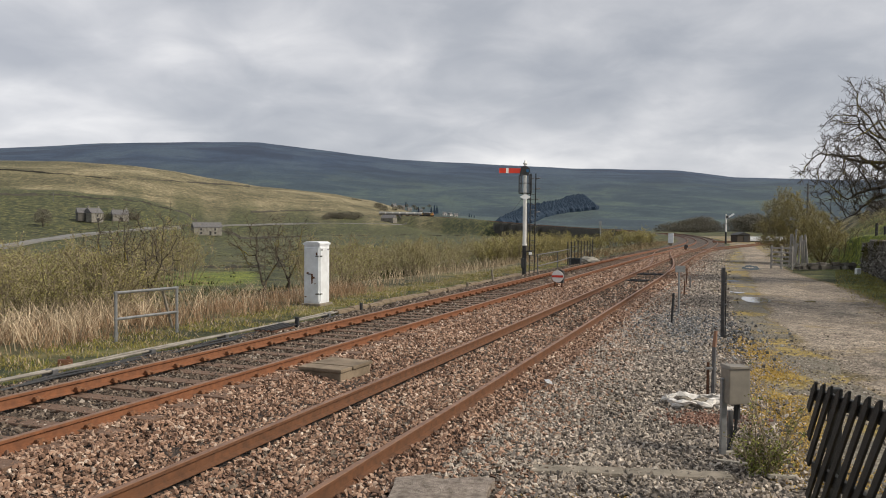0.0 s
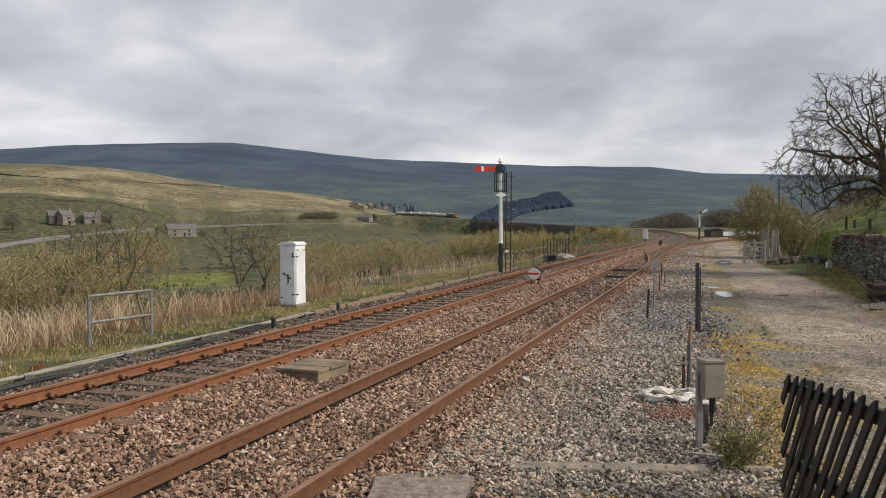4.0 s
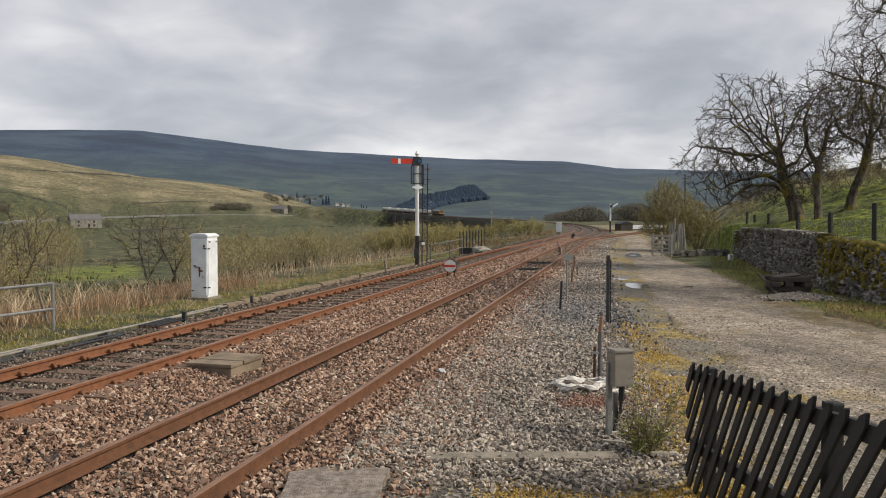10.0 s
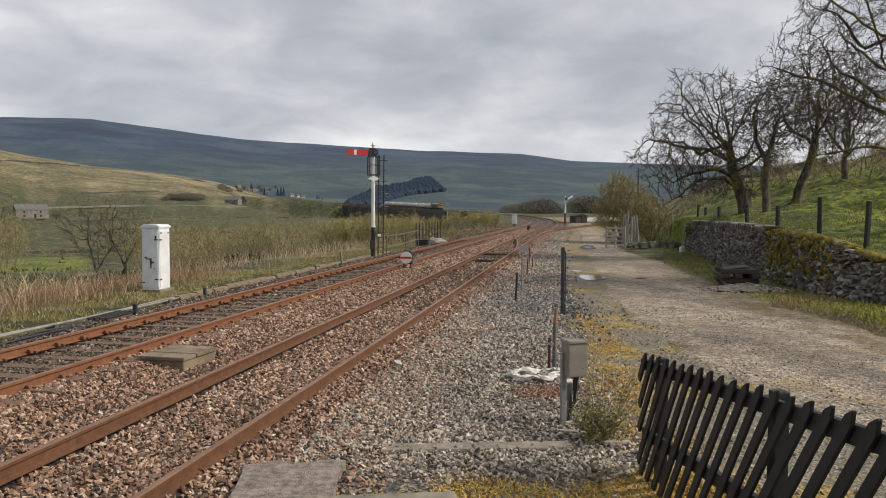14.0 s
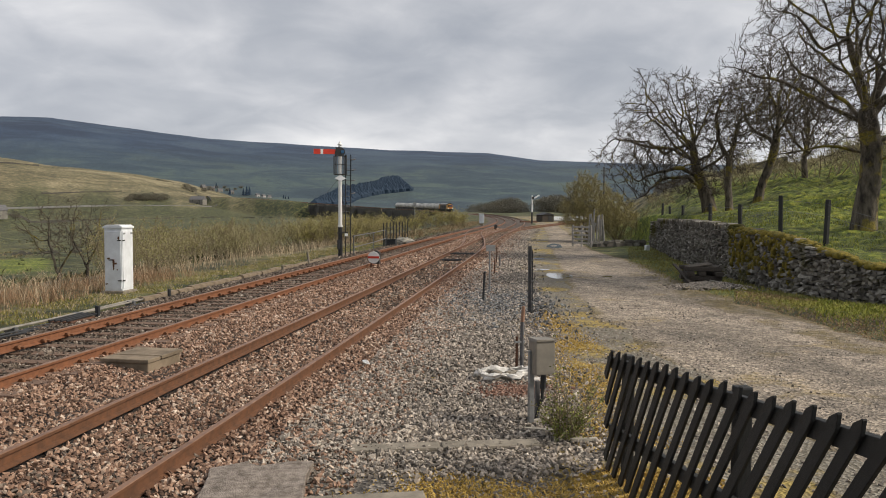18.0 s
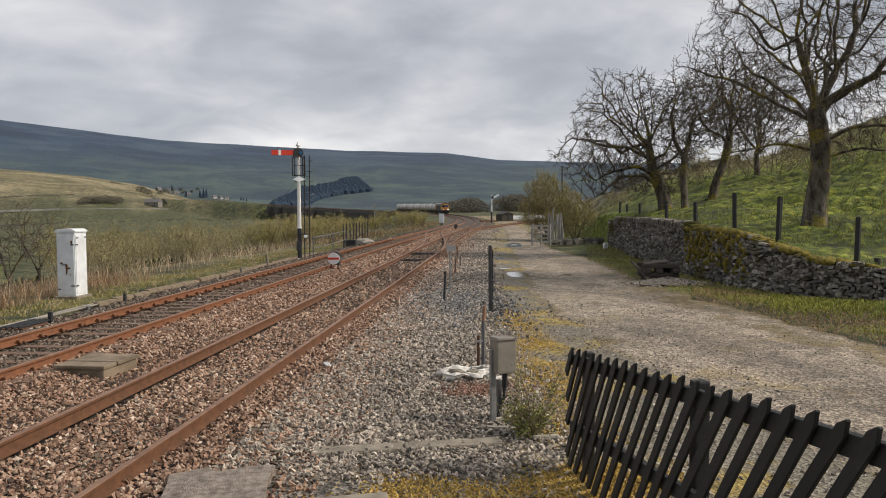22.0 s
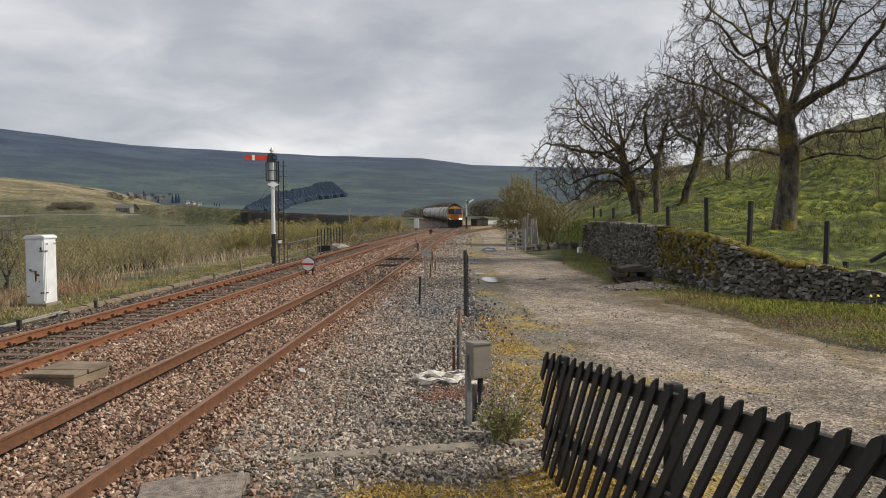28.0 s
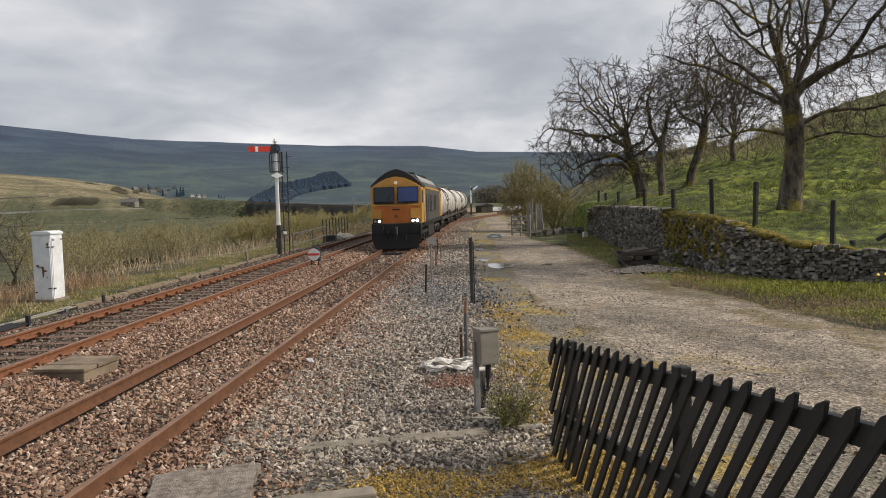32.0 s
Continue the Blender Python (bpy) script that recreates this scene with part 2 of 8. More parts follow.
M_CHAIR_RUST = plain("orange_rusty_chair", (0.20, 0.085, 0.036), (0.075, 0.036, 0.020), 0.9, 0, 20)
M_SLAB = plain("brown_stained_concrete", (0.25, 0.195, 0.135), (0.12, 0.092, 0.062), 0.95, 0, 3.5, 0.5, 70, 0.005)
M_CONC = plain("weathered_concrete", (0.27, 0.235, 0.185), (0.13, 0.115, 0.088), 0.92, 0, 5, 0.4, 90, 0.004)
M_CONC_LT = plain("pale_concrete", (0.40, 0.37, 0.31), (0.24, 0.22, 0.18), 0.92, 0, 4, 0.4, 90, 0.004)
M_WHITE = plain("weathered_white_paint", (0.78, 0.81, 0.84), (0.62, 0.64, 0.66), 0.55, 0, 3, 0.1, 40, 0.002)
M_WHITE_CLEAN = plain("white_paint", (0.82, 0.82, 0.80), (0.74, 0.73, 0.70), 0.5, 0, 4, 0.05, 40, 0.001)
M_BLACK = plain("black_paint", (0.025, 0.027, 0.03), (0.014, 0.015, 0.017), 0.6, 0, 6, 0.15, 60, 0.002)
M_FENCE = plain("black_stained_timber", (0.016, 0.017, 0.017), (0.007, 0.008, 0.008), 0.65, 0, 10, 0.5, 60, 0.003, (8, 8, 1), 0.25)
M_RED = plain("red_enamel", (0.62, 0.045, 0.02), (0.50, 0.035, 0.018), 0.45, 0, 4, 0.05)
M_GREYMETAL = plain("galvanised_steel", (0.32, 0.33, 0.33), (0.20, 0.205, 0.21), 0.5, 0.6, 8, 0.1, 80, 0.001)
M_GREYBOX = plain("grey_enamel", (0.23, 0.208, 0.172), (0.15, 0.137, 0.115), 0.55, 0, 5, 0.1, 60, 0.001)
M_POST = plain("grey_steel_post", (0.15, 0.15, 0.155), (0.085, 0.085, 0.088), 0.6, 0.3, 7, 0.2, 60, 0.002)
M_BARK = plain("bark", (0.085, 0.068, 0.048), (0.028, 0.022, 0.016), 0.95, 0, 5, 0.9, 24, 0.04, (1, 1, 0.3))
M_TWIG = plain("twig", (0.090, 0.071, 0.049), (0.044, 0.035, 0.026), 0.95, 0, 3, 0)
M_YELLOW = plain("yellow_loco_paint", (0.56, 0.30, 0.05), (0.44, 0.22, 0.04), 0.45, 0, 2, 0.05)
M_ORANGE = plain("orange_loco_paint", (0.50, 0.155, 0.02), (0.38, 0.11, 0.015), 0.45, 0, 2, 0.05)
M_TANK = plain("grimy_silver_tank", (0.66, 0.64, 0.60), (0.46, 0.435, 0.39), 0.55, 0.25, 1.2, 0.1, 8, 0.004)

# ---- shaping helpers ----
def obj(name, me, material=None, parent=None, label="", category="", group="", kind=""):
    if material and not me.materials:
        me.materials.append(material)
    ob = new(name, me)
    ob.parent = parent
    return tagged(ob, label, category, group, kind)


def mesh_of(name, verts, faces, smooth=False):
    me = bpy.data.meshes.new(name)
    me.from_pydata([tuple(v) for v in verts], [], faces)
    if smooth:
        me.shade_smooth()
    me.update()
    return me


def fast_mesh(name, verts, faces):
    """verts (n,3), faces (m,k) arrays of one face size."""
    verts, faces = np.asarray(verts, np.float32), np.asarray(faces, np.int32)
    me = bpy.data.meshes.new(name)
    me.vertices.add(len(verts))
    me.vertices.foreach_set("co", verts.ravel())
    m, k = faces.shape
    me.loops.add(m * k)
    me.loops.foreach_set("vertex_index", faces.ravel())
    me.polygons.add(m)
    me.polygons.foreach_set("loop_start", np.arange(0, m * k, k, dtype=np.int32))
    me.update(calc_edges=True)
    me.shade_flat()
    return me


def part(name, bm, material, parent, label=""):
    me = bpy.data.meshes.new(name)
    bm.to_mesh(me)
    bm.free()
    return obj(name, me, material, parent, label)


def thing(name, m, label, category, group="", kind=""):
    ob = new(name)
    ob.empty_display_size = 0.3
    ob.matrix_world = m
    return tagged(ob, label, category, group, kind)


def box(sx, sy, sz, at=(0, 0, 0), bevel=0.0, rot=None, bm=None):
    """A box whose base centre stands at `at`."""
    own = bmesh.new()
    m = Matrix.Translation(at) @ (rot or Matrix()) @ Matrix.Translation((0, 0, sz / 2)) @ Matrix.Diagonal((sx, sy, sz, 1))
    bmesh.ops.create_cube(own, size=1, matrix=m)
    if bevel:
        bmesh.ops.bevel(own, geom=own.edges[:], offset=bevel, segments=2, affect="EDGES", profile=0.6)
    return merge(bm, own)


def merge(bm, own):
    if bm is None:
        return own
    me = bpy.data.meshes.new("tmp")
    own.to_mesh(me)
    own.free()
    bm.from_mesh(me)
    bpy.data.meshes.remove(me)
    return bm


def rod(a, b, r, r2=None, n=10, bm=None, caps=True):
    """A round bar from a to b."""
    own = bmesh.new()
    a, b = Vector(a), Vector(b)
    d = b - a
    m = Matrix.Translation((a + b) / 2) @ d.to_track_quat("Z", "Y").to_matrix().to_4x4()
    bmesh.ops.create_cone(own, cap_ends=caps, segments=n, radius1=r, radius2=r if r2 is None else r2, depth=d.length, matrix=m)
    return merge(bm, own)


def prism(pts, depth, m=Matrix(), bevel=0.0, bm=None):
    """The outline pts (x, z) drawn out along y by depth, centred."""
    own = bmesh.new()
    f = [own.verts.new((x, -depth / 2, z)) for x, z in pts]
    b = [own.verts.new((x, depth / 2, z)) for x, z in pts]
    own.faces.new(f)
    own.faces.new(b[::-1])
    for i in range(len(pts)):
        j = (i + 1) % len(pts)
        own.faces.new((f[j], f[i], b[i], b[j]))
    bmesh.ops.recalc_face_normals(own, faces=own.faces[:])
    if bevel:
        bmesh.ops.bevel(own, geom=own.edges[:], offset=bevel, segments=2, affect="EDGES")
    bmesh.ops.transform(own, matrix=m, verts=own.verts[:])
    return merge(bm, own)


def disc(r, thick, m, n=24, bm=None):
    own = bmesh.new()
    bmesh.ops.create_cone(own, cap_ends=True, segments=n, radius1=r, radius2=r, depth=thick, matrix=m)
    return merge(bm, own)


def smoothstep(a, b, x):
    t = np.clip((x - a) / (b - a), 0, 1)
    return t * t * (3 - 2 * t)


def tube_arrays(paths, sides=5):
    """Tapered tubes, one for each path of (points (n,3), radii (n)): vertices and quads in one pair of arrays."""
    allv, allf, base = [], [], 0
    ang = np.arange(sides) * 2 * math.pi / sides
    for pts, rad in paths:
        pts, rad = np.asarray(pts, float), np.asarray(rad, float)
        tan = np.gradient(pts, axis=0)
        tan /= np.linalg.norm(tan, axis=1)[:, None] + 1e-9
        ref = np.eye(3)[np.abs(tan).max(0).argmin()][None]
        s = np.cross(tan, ref)
        s /= np.linalg.norm(s, axis=1)[:, None] + 1e-9
        q = np.cross(tan, s)
        ring = pts[:, None] + rad[:, None, None] * (np.cos(ang)[None, :, None] * s[:, None] + np.sin(ang)[None, :, None] * q[:, None])
        n = len(pts)
        allv.append(ring.reshape(-1, 3))
        i, j = np.meshgrid(np.arange(n - 1), np.arange(sides), indexing="ij")
        a = base + i * sides + j
        b = base + i * sides + (j + 1) % sides
        allf.append(np.stack([a, b, b + sides, a + sides], -1).reshape(-1, 4))
        base += n * sides
    return np.concatenate(allv), np.concatenate(allf)


def stones(name, xyz, size, seed, material, label, flat=0.7):
    """Angular stones, one at each point, as one mass."""
    rng = np.random.default_rng(seed)
    n = len(xyz)
    base = np.array([(-1, -.6, -.5), (1, -.7, -.4), (.8, .7, -.6), (-.9, .8, -.4), (-.6, -.5, .6), (.7, -.4, .5), (.5, .6, .7), (-.7, .5, .4)])
    faces = np.array([(0, 3, 2, 1), (4, 5, 6, 7), (0, 1, 5, 4), (1, 2, 6, 5), (2, 3, 7, 6), (3, 0, 4, 7)])
    b = base[None] * (1 + rng.normal(0, 0.28, (n, 8, 3)))
    b *= (size * rng.uniform(0.55, 1.25, n))[:, None, None] * np.stack([rng.uniform(.7, 1.2, n), rng.uniform(.7, 1.1, n), rng.uniform(.5, .9, n)], -1)[:, None]
    q = rng.normal(size=(n, 4)) * (0.5, 0.5, 1, 1)
    q /= np.linalg.norm(q, axis=1)[:, None]
    x, y, z, w = q.T
    R = np.stack([np.stack([1 - 2 * (y * y + z * z), 2 * (x * y - z * w), 2 * (x * z + y * w)], -1), np.stack([2 * (x * y + z * w), 1 - 2 * (x * x + z * z), 2 * (y * z - x * w)], -1), np.stack([2 * (x * z - y * w), 2 * (y * z + x * w), 1 - 2 * (x * x + y * y)], -1)], 1)
    v = np.einsum("nij,nkj->nki", R, b) + xyz[:, None]
    f = faces[None] + 8 * np.arange(n)[:, None, None]
    return obj(name, fast_mesh(name, v.reshape(-1, 3), f.reshape(-1, 4)), material, None, label, "ballast", kind="stuff")

# ---- the lie of the land ----
HEAD = radians(14)                       # heading of the near track
DIRV, LATV = np.array([math.sin(HEAD), math.cos(HEAD)]), np.array([math.cos(HEAD), -math.sin(HEAD)])
GAUGE, SPACING = 1.505, 3.48
NEAR = (0.30, -0.73, 5.77, -4.32)


def spline(xs, ys):
    """A natural cubic spline through the points, as a function."""
    xs, ys = np.asarray(xs, float), np.asarray(ys, float)
    n, h = len(xs), np.diff(xs)
    a, r = np.eye(n), np.zeros(n)
    for i in range(1, n - 1):
        a[i, i - 1:i + 2] = h[i - 1], 2 * (h[i - 1] + h[i]), h[i]
        r[i] = 6 * ((ys[i + 1] - ys[i]) / h[i] - (ys[i] - ys[i - 1]) / h[i - 1])
    k = np.linalg.solve(a, r)

    def f(x):
        x = np.clip(np.asarray(x, float), xs[0], xs[-1])
        i = np.clip(np.searchsorted(xs, x) - 1, 0, n - 2)
        p, q = (xs[i + 1] - x), (x - xs[i])
        return (k[i] * p ** 3 + k[i + 1] * q ** 3) / (6 * h[i]) + (ys[i] / h[i] - k[i] * h[i] / 6) * p + (ys[i + 1] / h[i] - k[i + 1] * h[i] / 6) * q
    return f


_u = np.arange(-30, 101, 10.0)
centre_of = spline([*_u, 135, 190, 256, 330, 489, 585, 645, 704, 759, 820, 950],
                   [*np.polyval(NEAR, _u / 50), 10.6, 13.2, 11.6, 4.9, -34.6, -76, -111.5, -152, -200.5, -257, -390])
rail_z = spline([-60, 0, 60, 100, 136, 256, 330, 489, 585, 645, 704, 759, 820, 950], [0, 0, 0, 0, 0.1, 0.7, 1.1, 2.7, 4.9, 7.3, 10.2, 13, 15, 18])


def track_xyz(u, off=0.0, dz=0.0):
    """Points along the main line at the lengths u, off metres to the side (right is positive)."""
    u = np.asarray(u, float)
    c = centre_of(u)
    d = (centre_of(u + 0.5) - centre_of(u - 0.5))
    k = 1 / np.sqrt(1 + d * d)
    uu, vv = u - off * d * k, c + off * k
    xy = uu[..., None] * DIRV + vv[..., None] * LATV
    return np.concatenate([xy, (rail_z(u) + dz)[..., None]], -1)


def uw(x, y):
    u = x * DIRV[0] + y * DIRV[1]
    v = x * LATV[0] + y * LATV[1]
    return u, v - centre_of(np.clip(u, -30, 950))


WALL = np.array([(60, 135), (38, 84), (25.9, 49.3), (19.3, 33.2), (16.8, 25.7), (15.7, 21.5), (15.7, 19.6), (15.9, 18.0), (17.2, 16.3), (21, 13.5), (30, 9), (60, -5), (110, -60)], float)
WALL_TOP = np.array([0.5, 0.7, 1.52, 1.68, 1.58, 1.45, 1.10, 0.82, 0.62, 0.62, 0.65, 0.7, 0.7])
AZ_BANK = [-180, -120, -90, -60, -46.5, -42, -38, -34, -30, -27, -24]
WALL_D = [60, 45, 32, 25, 23.7, 24, 25.5, 29.5, 39, 57, 95]
BANK = [0.12, 0.15, 0.18, 0.19, 0.185, 0.145, 0.10, 0.082, 0.075, 0.05, 0.03]
CREST = [50, 55, 56, 56, 56, 60, 66, 70, 70, 60, 60]


def wall_side(x, y):
    """Signed distance behind the field wall, and its top there."""
    best = np.full(np.shape(x), 1e9)
    sgn, top = np.zeros(np.shape(x)), np.zeros(np.shape(x))
    for i in range(len(WALL) - 1):
        a, b = WALL[i], WALL[i + 1]
        d = b - a
        t = np.clip(((x - a[0]) * d[0] + (y - a[1]) * d[1]) / (d @ d), 0, 1)
        px, py = x - a[0] - t * d[0], y - a[1] - t * d[1]
        dist = np.hypot(px, py)
        cr = d[0] * py - d[1] * px
        hit = dist < best
        best = np.where(hit, dist, best)
        sgn = np.where(hit, np.where(cr > 0, 1.0, -1.0), sgn)
        top = np.where(hit, WALL_TOP[i] + t * (WALL_TOP[i + 1] - WALL_TOP[i]), top)
    return best * sgn, top


AZ_FAR = [-180, -60, -40, -30, -24, -19.8, -16.2, -8.5, -2.6, 3.4, 9, 12.8, 16.9, 22.9, 25.6, 28.8, 40, 60, 120, 180]
EL_FAR = [3, 3, 3, 3.1, 3.3, 3.5, 4.0, 4.25, 4.53, 4.8, 5.4, 5.83, 5.7, 5.37, 5.07, 4.76, 4.4, 4, 3, 3]
AZ_MID = [-180, -2, 0, 2.2, 3.4, 5, 7.4, 13.2, 15.1, 18.7, 22.3, 25.6, 28.8, 45, 70, 180]
EL_MID = [-0.5, -0.5, 0.2, 1.1, 1.38, 1.81, 2.26, 2.88, 3.19, 3.71, 4.05, 4.13, 4.03, 3.8, 2, -0.5]
AZ_LOW = [-180, 14, 17, 17.7, 20.5, 25.6, 28.8, 45, 70, 180]
EL_LOW = [-0.6, -0.6, 0.39, 0.96, 1.79, 2.19, 2.28, 2.4, 1, -0.6]


def ground_z(x, y, rough=True):
    x, y = np.asarray(x, float), np.asarray(y, float)
    d = np.hypot(x, y) + 1e-6
    az = np.degrees(np.arctan2(-x, y))
    u, w = uw(x, y)
    form = rail_z(np.clip(u, -30, 400)) - 0.22
    valley = np.interp(d, [0, 25, 45, 70, 110, 250, 450, 700], [-0.6, -1.2, -2.6, -4.0, -5.2, -6.2, -6.0, -4.0])
    left = smoothstep(8.6, 30, -w)
    along = 1 - smoothstep(330, 430, u)
    z = valley + (form - valley) * (1 - left) * along
    # hills, one behind another
    low = np.interp(az, AZ_LOW, EL_LOW)
    z = np.maximum(z, z + (np.tan(np.radians(low)) * 600 + EYE - z) * smoothstep(330, 600, d) * (low > -0.5) * (1 - 0.55 * smoothstep(600, 740, d)))
    mid = np.interp(az, AZ_MID, EL_MID)
    zm = np.tan(np.radians(mid)) * 1250 + EYE
    rise = np.interp(d, [620, 760, 1050, 1250, 1450, 1800], [0, 0.20, 0.72, 1, 1.0, 0.7])
    z = np.where((mid > -0.4) & (d > 620), np.maximum(z, -5 + (zm + 5) * rise), z)
    far = np.interp(az, AZ_FAR, EL_FAR)
    zf = np.tan(np.radians(far)) * 3600 + EYE
    rise = np.interp(d, [1100, 1600, 2200, 2950, 3600, 3900, 4500], [0, 0.10, 0.38, 0.75, 1, 1.0, 0.9])
    z = np.where(d > 1100, np.maximum(z, -4 + (zf + 4) * rise), z)
    # railway bank beyond the viaduct
    bank = rail_z(np.clip(u, 0, 950)) - 0.3 - np.maximum(0, np.abs(w + 1.7) - 6) / 1.7
    z = np.where((u > 648) & (u < 950), np.maximum(z, bank), z)
    # field bank behind the dry-stone wall
    ws, top = wall_side(x, y)
    run = np.clip(d - np.interp(az, AZ_BANK, WALL_D), 0, np.interp(az, AZ_BANK, CREST))
    top = np.interp(az, [-46.5, -41, -38.7, -36.2, -33.2, -30.2, -27.7, -24], [0.62, 0.80, 1.08, 1.45, 1.58, 1.68, 1.52, 0.7])
    hump = top - 0.12 + np.interp(az, AZ_BANK, BANK) * run + 0.12 * np.sin(run * 0.5 + x * 0.2) * np.clip(run / 12, 0, 1)
    z = np.where((ws > 0) & (d < 700), z + (np.maximum(hump, z) - z) * smoothstep(0.12, 0.55, ws) * (1 - smoothstep(200, 600, d)), z)
    # a swell of grass at the foot of the wall
    foot = np.exp(-((ws + 2.0) / 1.6) ** 2) * 0.10 * (d < 80)
    z = z + foot
    return z


def on_ray(az, el, lo=30, hi=3800):
    """Where a line of sight of that bearing and rise first meets the land."""
    d = np.geomspace(lo, hi, 900)
    x, y = -np.sin(radians(az)) * d, np.cos(radians(az)) * d
    g = ground_z(x, y)
    k = np.argmax(g >= EYE + d * math.tan(radians(el)))
    k = k if k > 0 else len(d) - 1
    return Vector((x[k], y[k], g[k])), float(d[k])


def at_az(az, d):
    x, y = -math.sin(radians(az)) * d, math.cos(radians(az)) * d
    return Vector((x, y, float(ground_z(x, y))))

# ---- ground sheet, road, ballast ----
def d_ok(r):
    return (r > 14) & (r < 100)


def build_ground():
    az = np.radians(np.concatenate([np.arange(-180, -52, 4.0), np.arange(-52, 33.01, 0.25), np.arange(36, 180, 4.0)]))
    rad = np.concatenate([[0.0], np.geomspace(1.2, 14, 50), np.linspace(14.2, 90, 300), np.geomspace(91, 4500, 160)])
    a, r = np.meshgrid(az, rad, indexing="ij")
    x, y = -np.sin(a) * r, np.cos(a) * r
    z = ground_z(x, y)
    u, w = uw(x, y)
    ws, _ = wall_side(x, y)
    rng = np.random.default_rng(3)
    amp = np.interp(r, [0, 8, 30, 120, 400, 900, 4500], [0, 0.01, 0.05, 0.25, 0.5, 0.8, 1.2])
    bumps = np.zeros_like(z)
    for k in range(7):
        fx, fy, ph = rng.normal(size=2), 0, rng.uniform(0, 6.28)
        s = np.interp(r, [0, 30, 200, 1000, 4500], [2.5, 4, 14, 60, 260])
        bumps += np.sin((x * fx[0] + y * fx[1]) / s * 2 + ph)
    flat = (w > -9) & (ws < 0) & (u < 300) & (u > -40)
    z = z + np.where(flat, 0.003, amp) * bumps * 0.35
    # sheep terraces and tussocks on the field bank
    wx, wy = x + 0.35 * np.sin(y * 1.7) + 0.2 * np.sin(y * 4.1 + x), y + 0.35 * np.sin(x * 1.9 + 1) + 0.2 * np.sin(x * 3.7 - y)
    tuss = 1.5 * np.abs(np.sin(wx * 1.9 + 0.6 * wy)) * np.abs(np.sin(wy * 3.8 - 0.9 * wx)) + 0.7 * np.abs(np.sin(r * 2.3 + 1.2 * np.sin(wx))) - 1.0
    z = z + np.where((ws > 1) & (d_ok(r)), 0.18 * np.clip((ws - 1) / 5, 0, 1) * tuss, 0)
    n, m = a.shape
    i, j = np.meshgrid(np.arange(n), np.arange(m - 1), indexing="ij")
    p = i * m + j
    q = ((i + 1) % n) * m + j
    faces = np.stack([p, p + 1, q + 1, q], -1).reshape(-1, 4)
    me = fast_mesh("ground", np.stack([x, y, z], -1).reshape(-1, 3), faces)
    me.shade_smooth()
    azd, d = np.degrees(a), r
    straw = smoothstep(690, 960, d + 60 * np.sin(azd * 1.7) + 25 * np.sin(azd * 5.1)) * (azd > -1) * (1 - smoothstep(1450, 1600, d)) * 0.95
    straw = np.where((d > 60) & (d <= 650) & (azd > -25), 0.06 + 0.10 * np.sin(d / 31.0 + azd), straw)
    straw = np.where((w < -8) & (d < 60), 0.45, straw)
    lowhill = (azd > 15) & (d > 330) & (d < 640)
    straw = np.where(lowhill, 0.03, straw)
    straw = np.where((ws > 0) & (d < 300), np.clip((d - np.interp(azd, [-50, -42, -36, -30, -26], [62, 52, 46, 48, 58])) / 16, 0, 0.85), straw)
    straw = straw * (1 - 0.35 * smoothstep(24, 29, azd) * (d > 640) * (d < 1500))
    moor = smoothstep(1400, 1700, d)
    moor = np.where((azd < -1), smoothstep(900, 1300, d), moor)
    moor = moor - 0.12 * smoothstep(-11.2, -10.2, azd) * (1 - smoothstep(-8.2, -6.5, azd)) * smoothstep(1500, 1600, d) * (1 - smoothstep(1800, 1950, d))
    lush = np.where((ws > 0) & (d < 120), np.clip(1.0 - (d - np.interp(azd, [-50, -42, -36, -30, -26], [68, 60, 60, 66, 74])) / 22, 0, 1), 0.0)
    # mossy mound tops lighter, creases darker: slope shading put into the grass cover
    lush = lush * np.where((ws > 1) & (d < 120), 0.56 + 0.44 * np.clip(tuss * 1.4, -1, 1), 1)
    lush = np.where((ws <= 0) & (ws > -3.2) & (d < 90), 0.55 * smoothstep(-3.2, -1.5, ws), lush)
    lush = np.where((d > 60) & (d < 160), np.maximum(lush, 0.85 * smoothstep(100, 104, d) * (1 - smoothstep(132, 137, d)) * smoothstep(12.5, 13.5, azd) * (1 - smoothstep(22, 23, azd))), lush)
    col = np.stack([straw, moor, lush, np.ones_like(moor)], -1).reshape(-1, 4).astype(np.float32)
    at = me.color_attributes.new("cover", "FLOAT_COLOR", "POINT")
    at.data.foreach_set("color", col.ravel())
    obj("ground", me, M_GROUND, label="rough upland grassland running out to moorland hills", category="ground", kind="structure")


build_ground()


def strip(name, us, left, right, dz, material, label, category, jitter=0.0, seed=0, lift=None, cross=2):
    """A sheet along the line between the offsets left(u) and right(u)."""
    rng = np.random.default_rng(seed)
    us = np.asarray(us, float)
    jl, jr = rng.normal(0, jitter, len(us)), rng.normal(0, jitter, len(us))
    rows = []
    for k in range(cross):
        f = k / (cross - 1)
        off = (left(us) + jl) * (1 - f) + (right(us) + jr) * f
        p = track_xyz(us, off)
        p[:, 2] = rail_z(us) + dz(f, us)
        rows.append(p)
    v = np.stack(rows, 1)
    n = len(us)
    i, j = np.meshgrid(np.arange(n - 1), np.arange(cross - 1), indexing="ij")
    a = i * cross + j
    f = np.stack([a, a + 1, a + cross + 1, a + cross], -1).reshape(-1, 4)
    me = fast_mesh(name, v.reshape(-1, 3), f)
    me.shade_smooth()
    return obj(name, me, material, label=label, category=category, kind="structure")


near_u = np.concatenate([np.arange(-12, 60, 0.5), np.arange(60, 420, 4.0)])


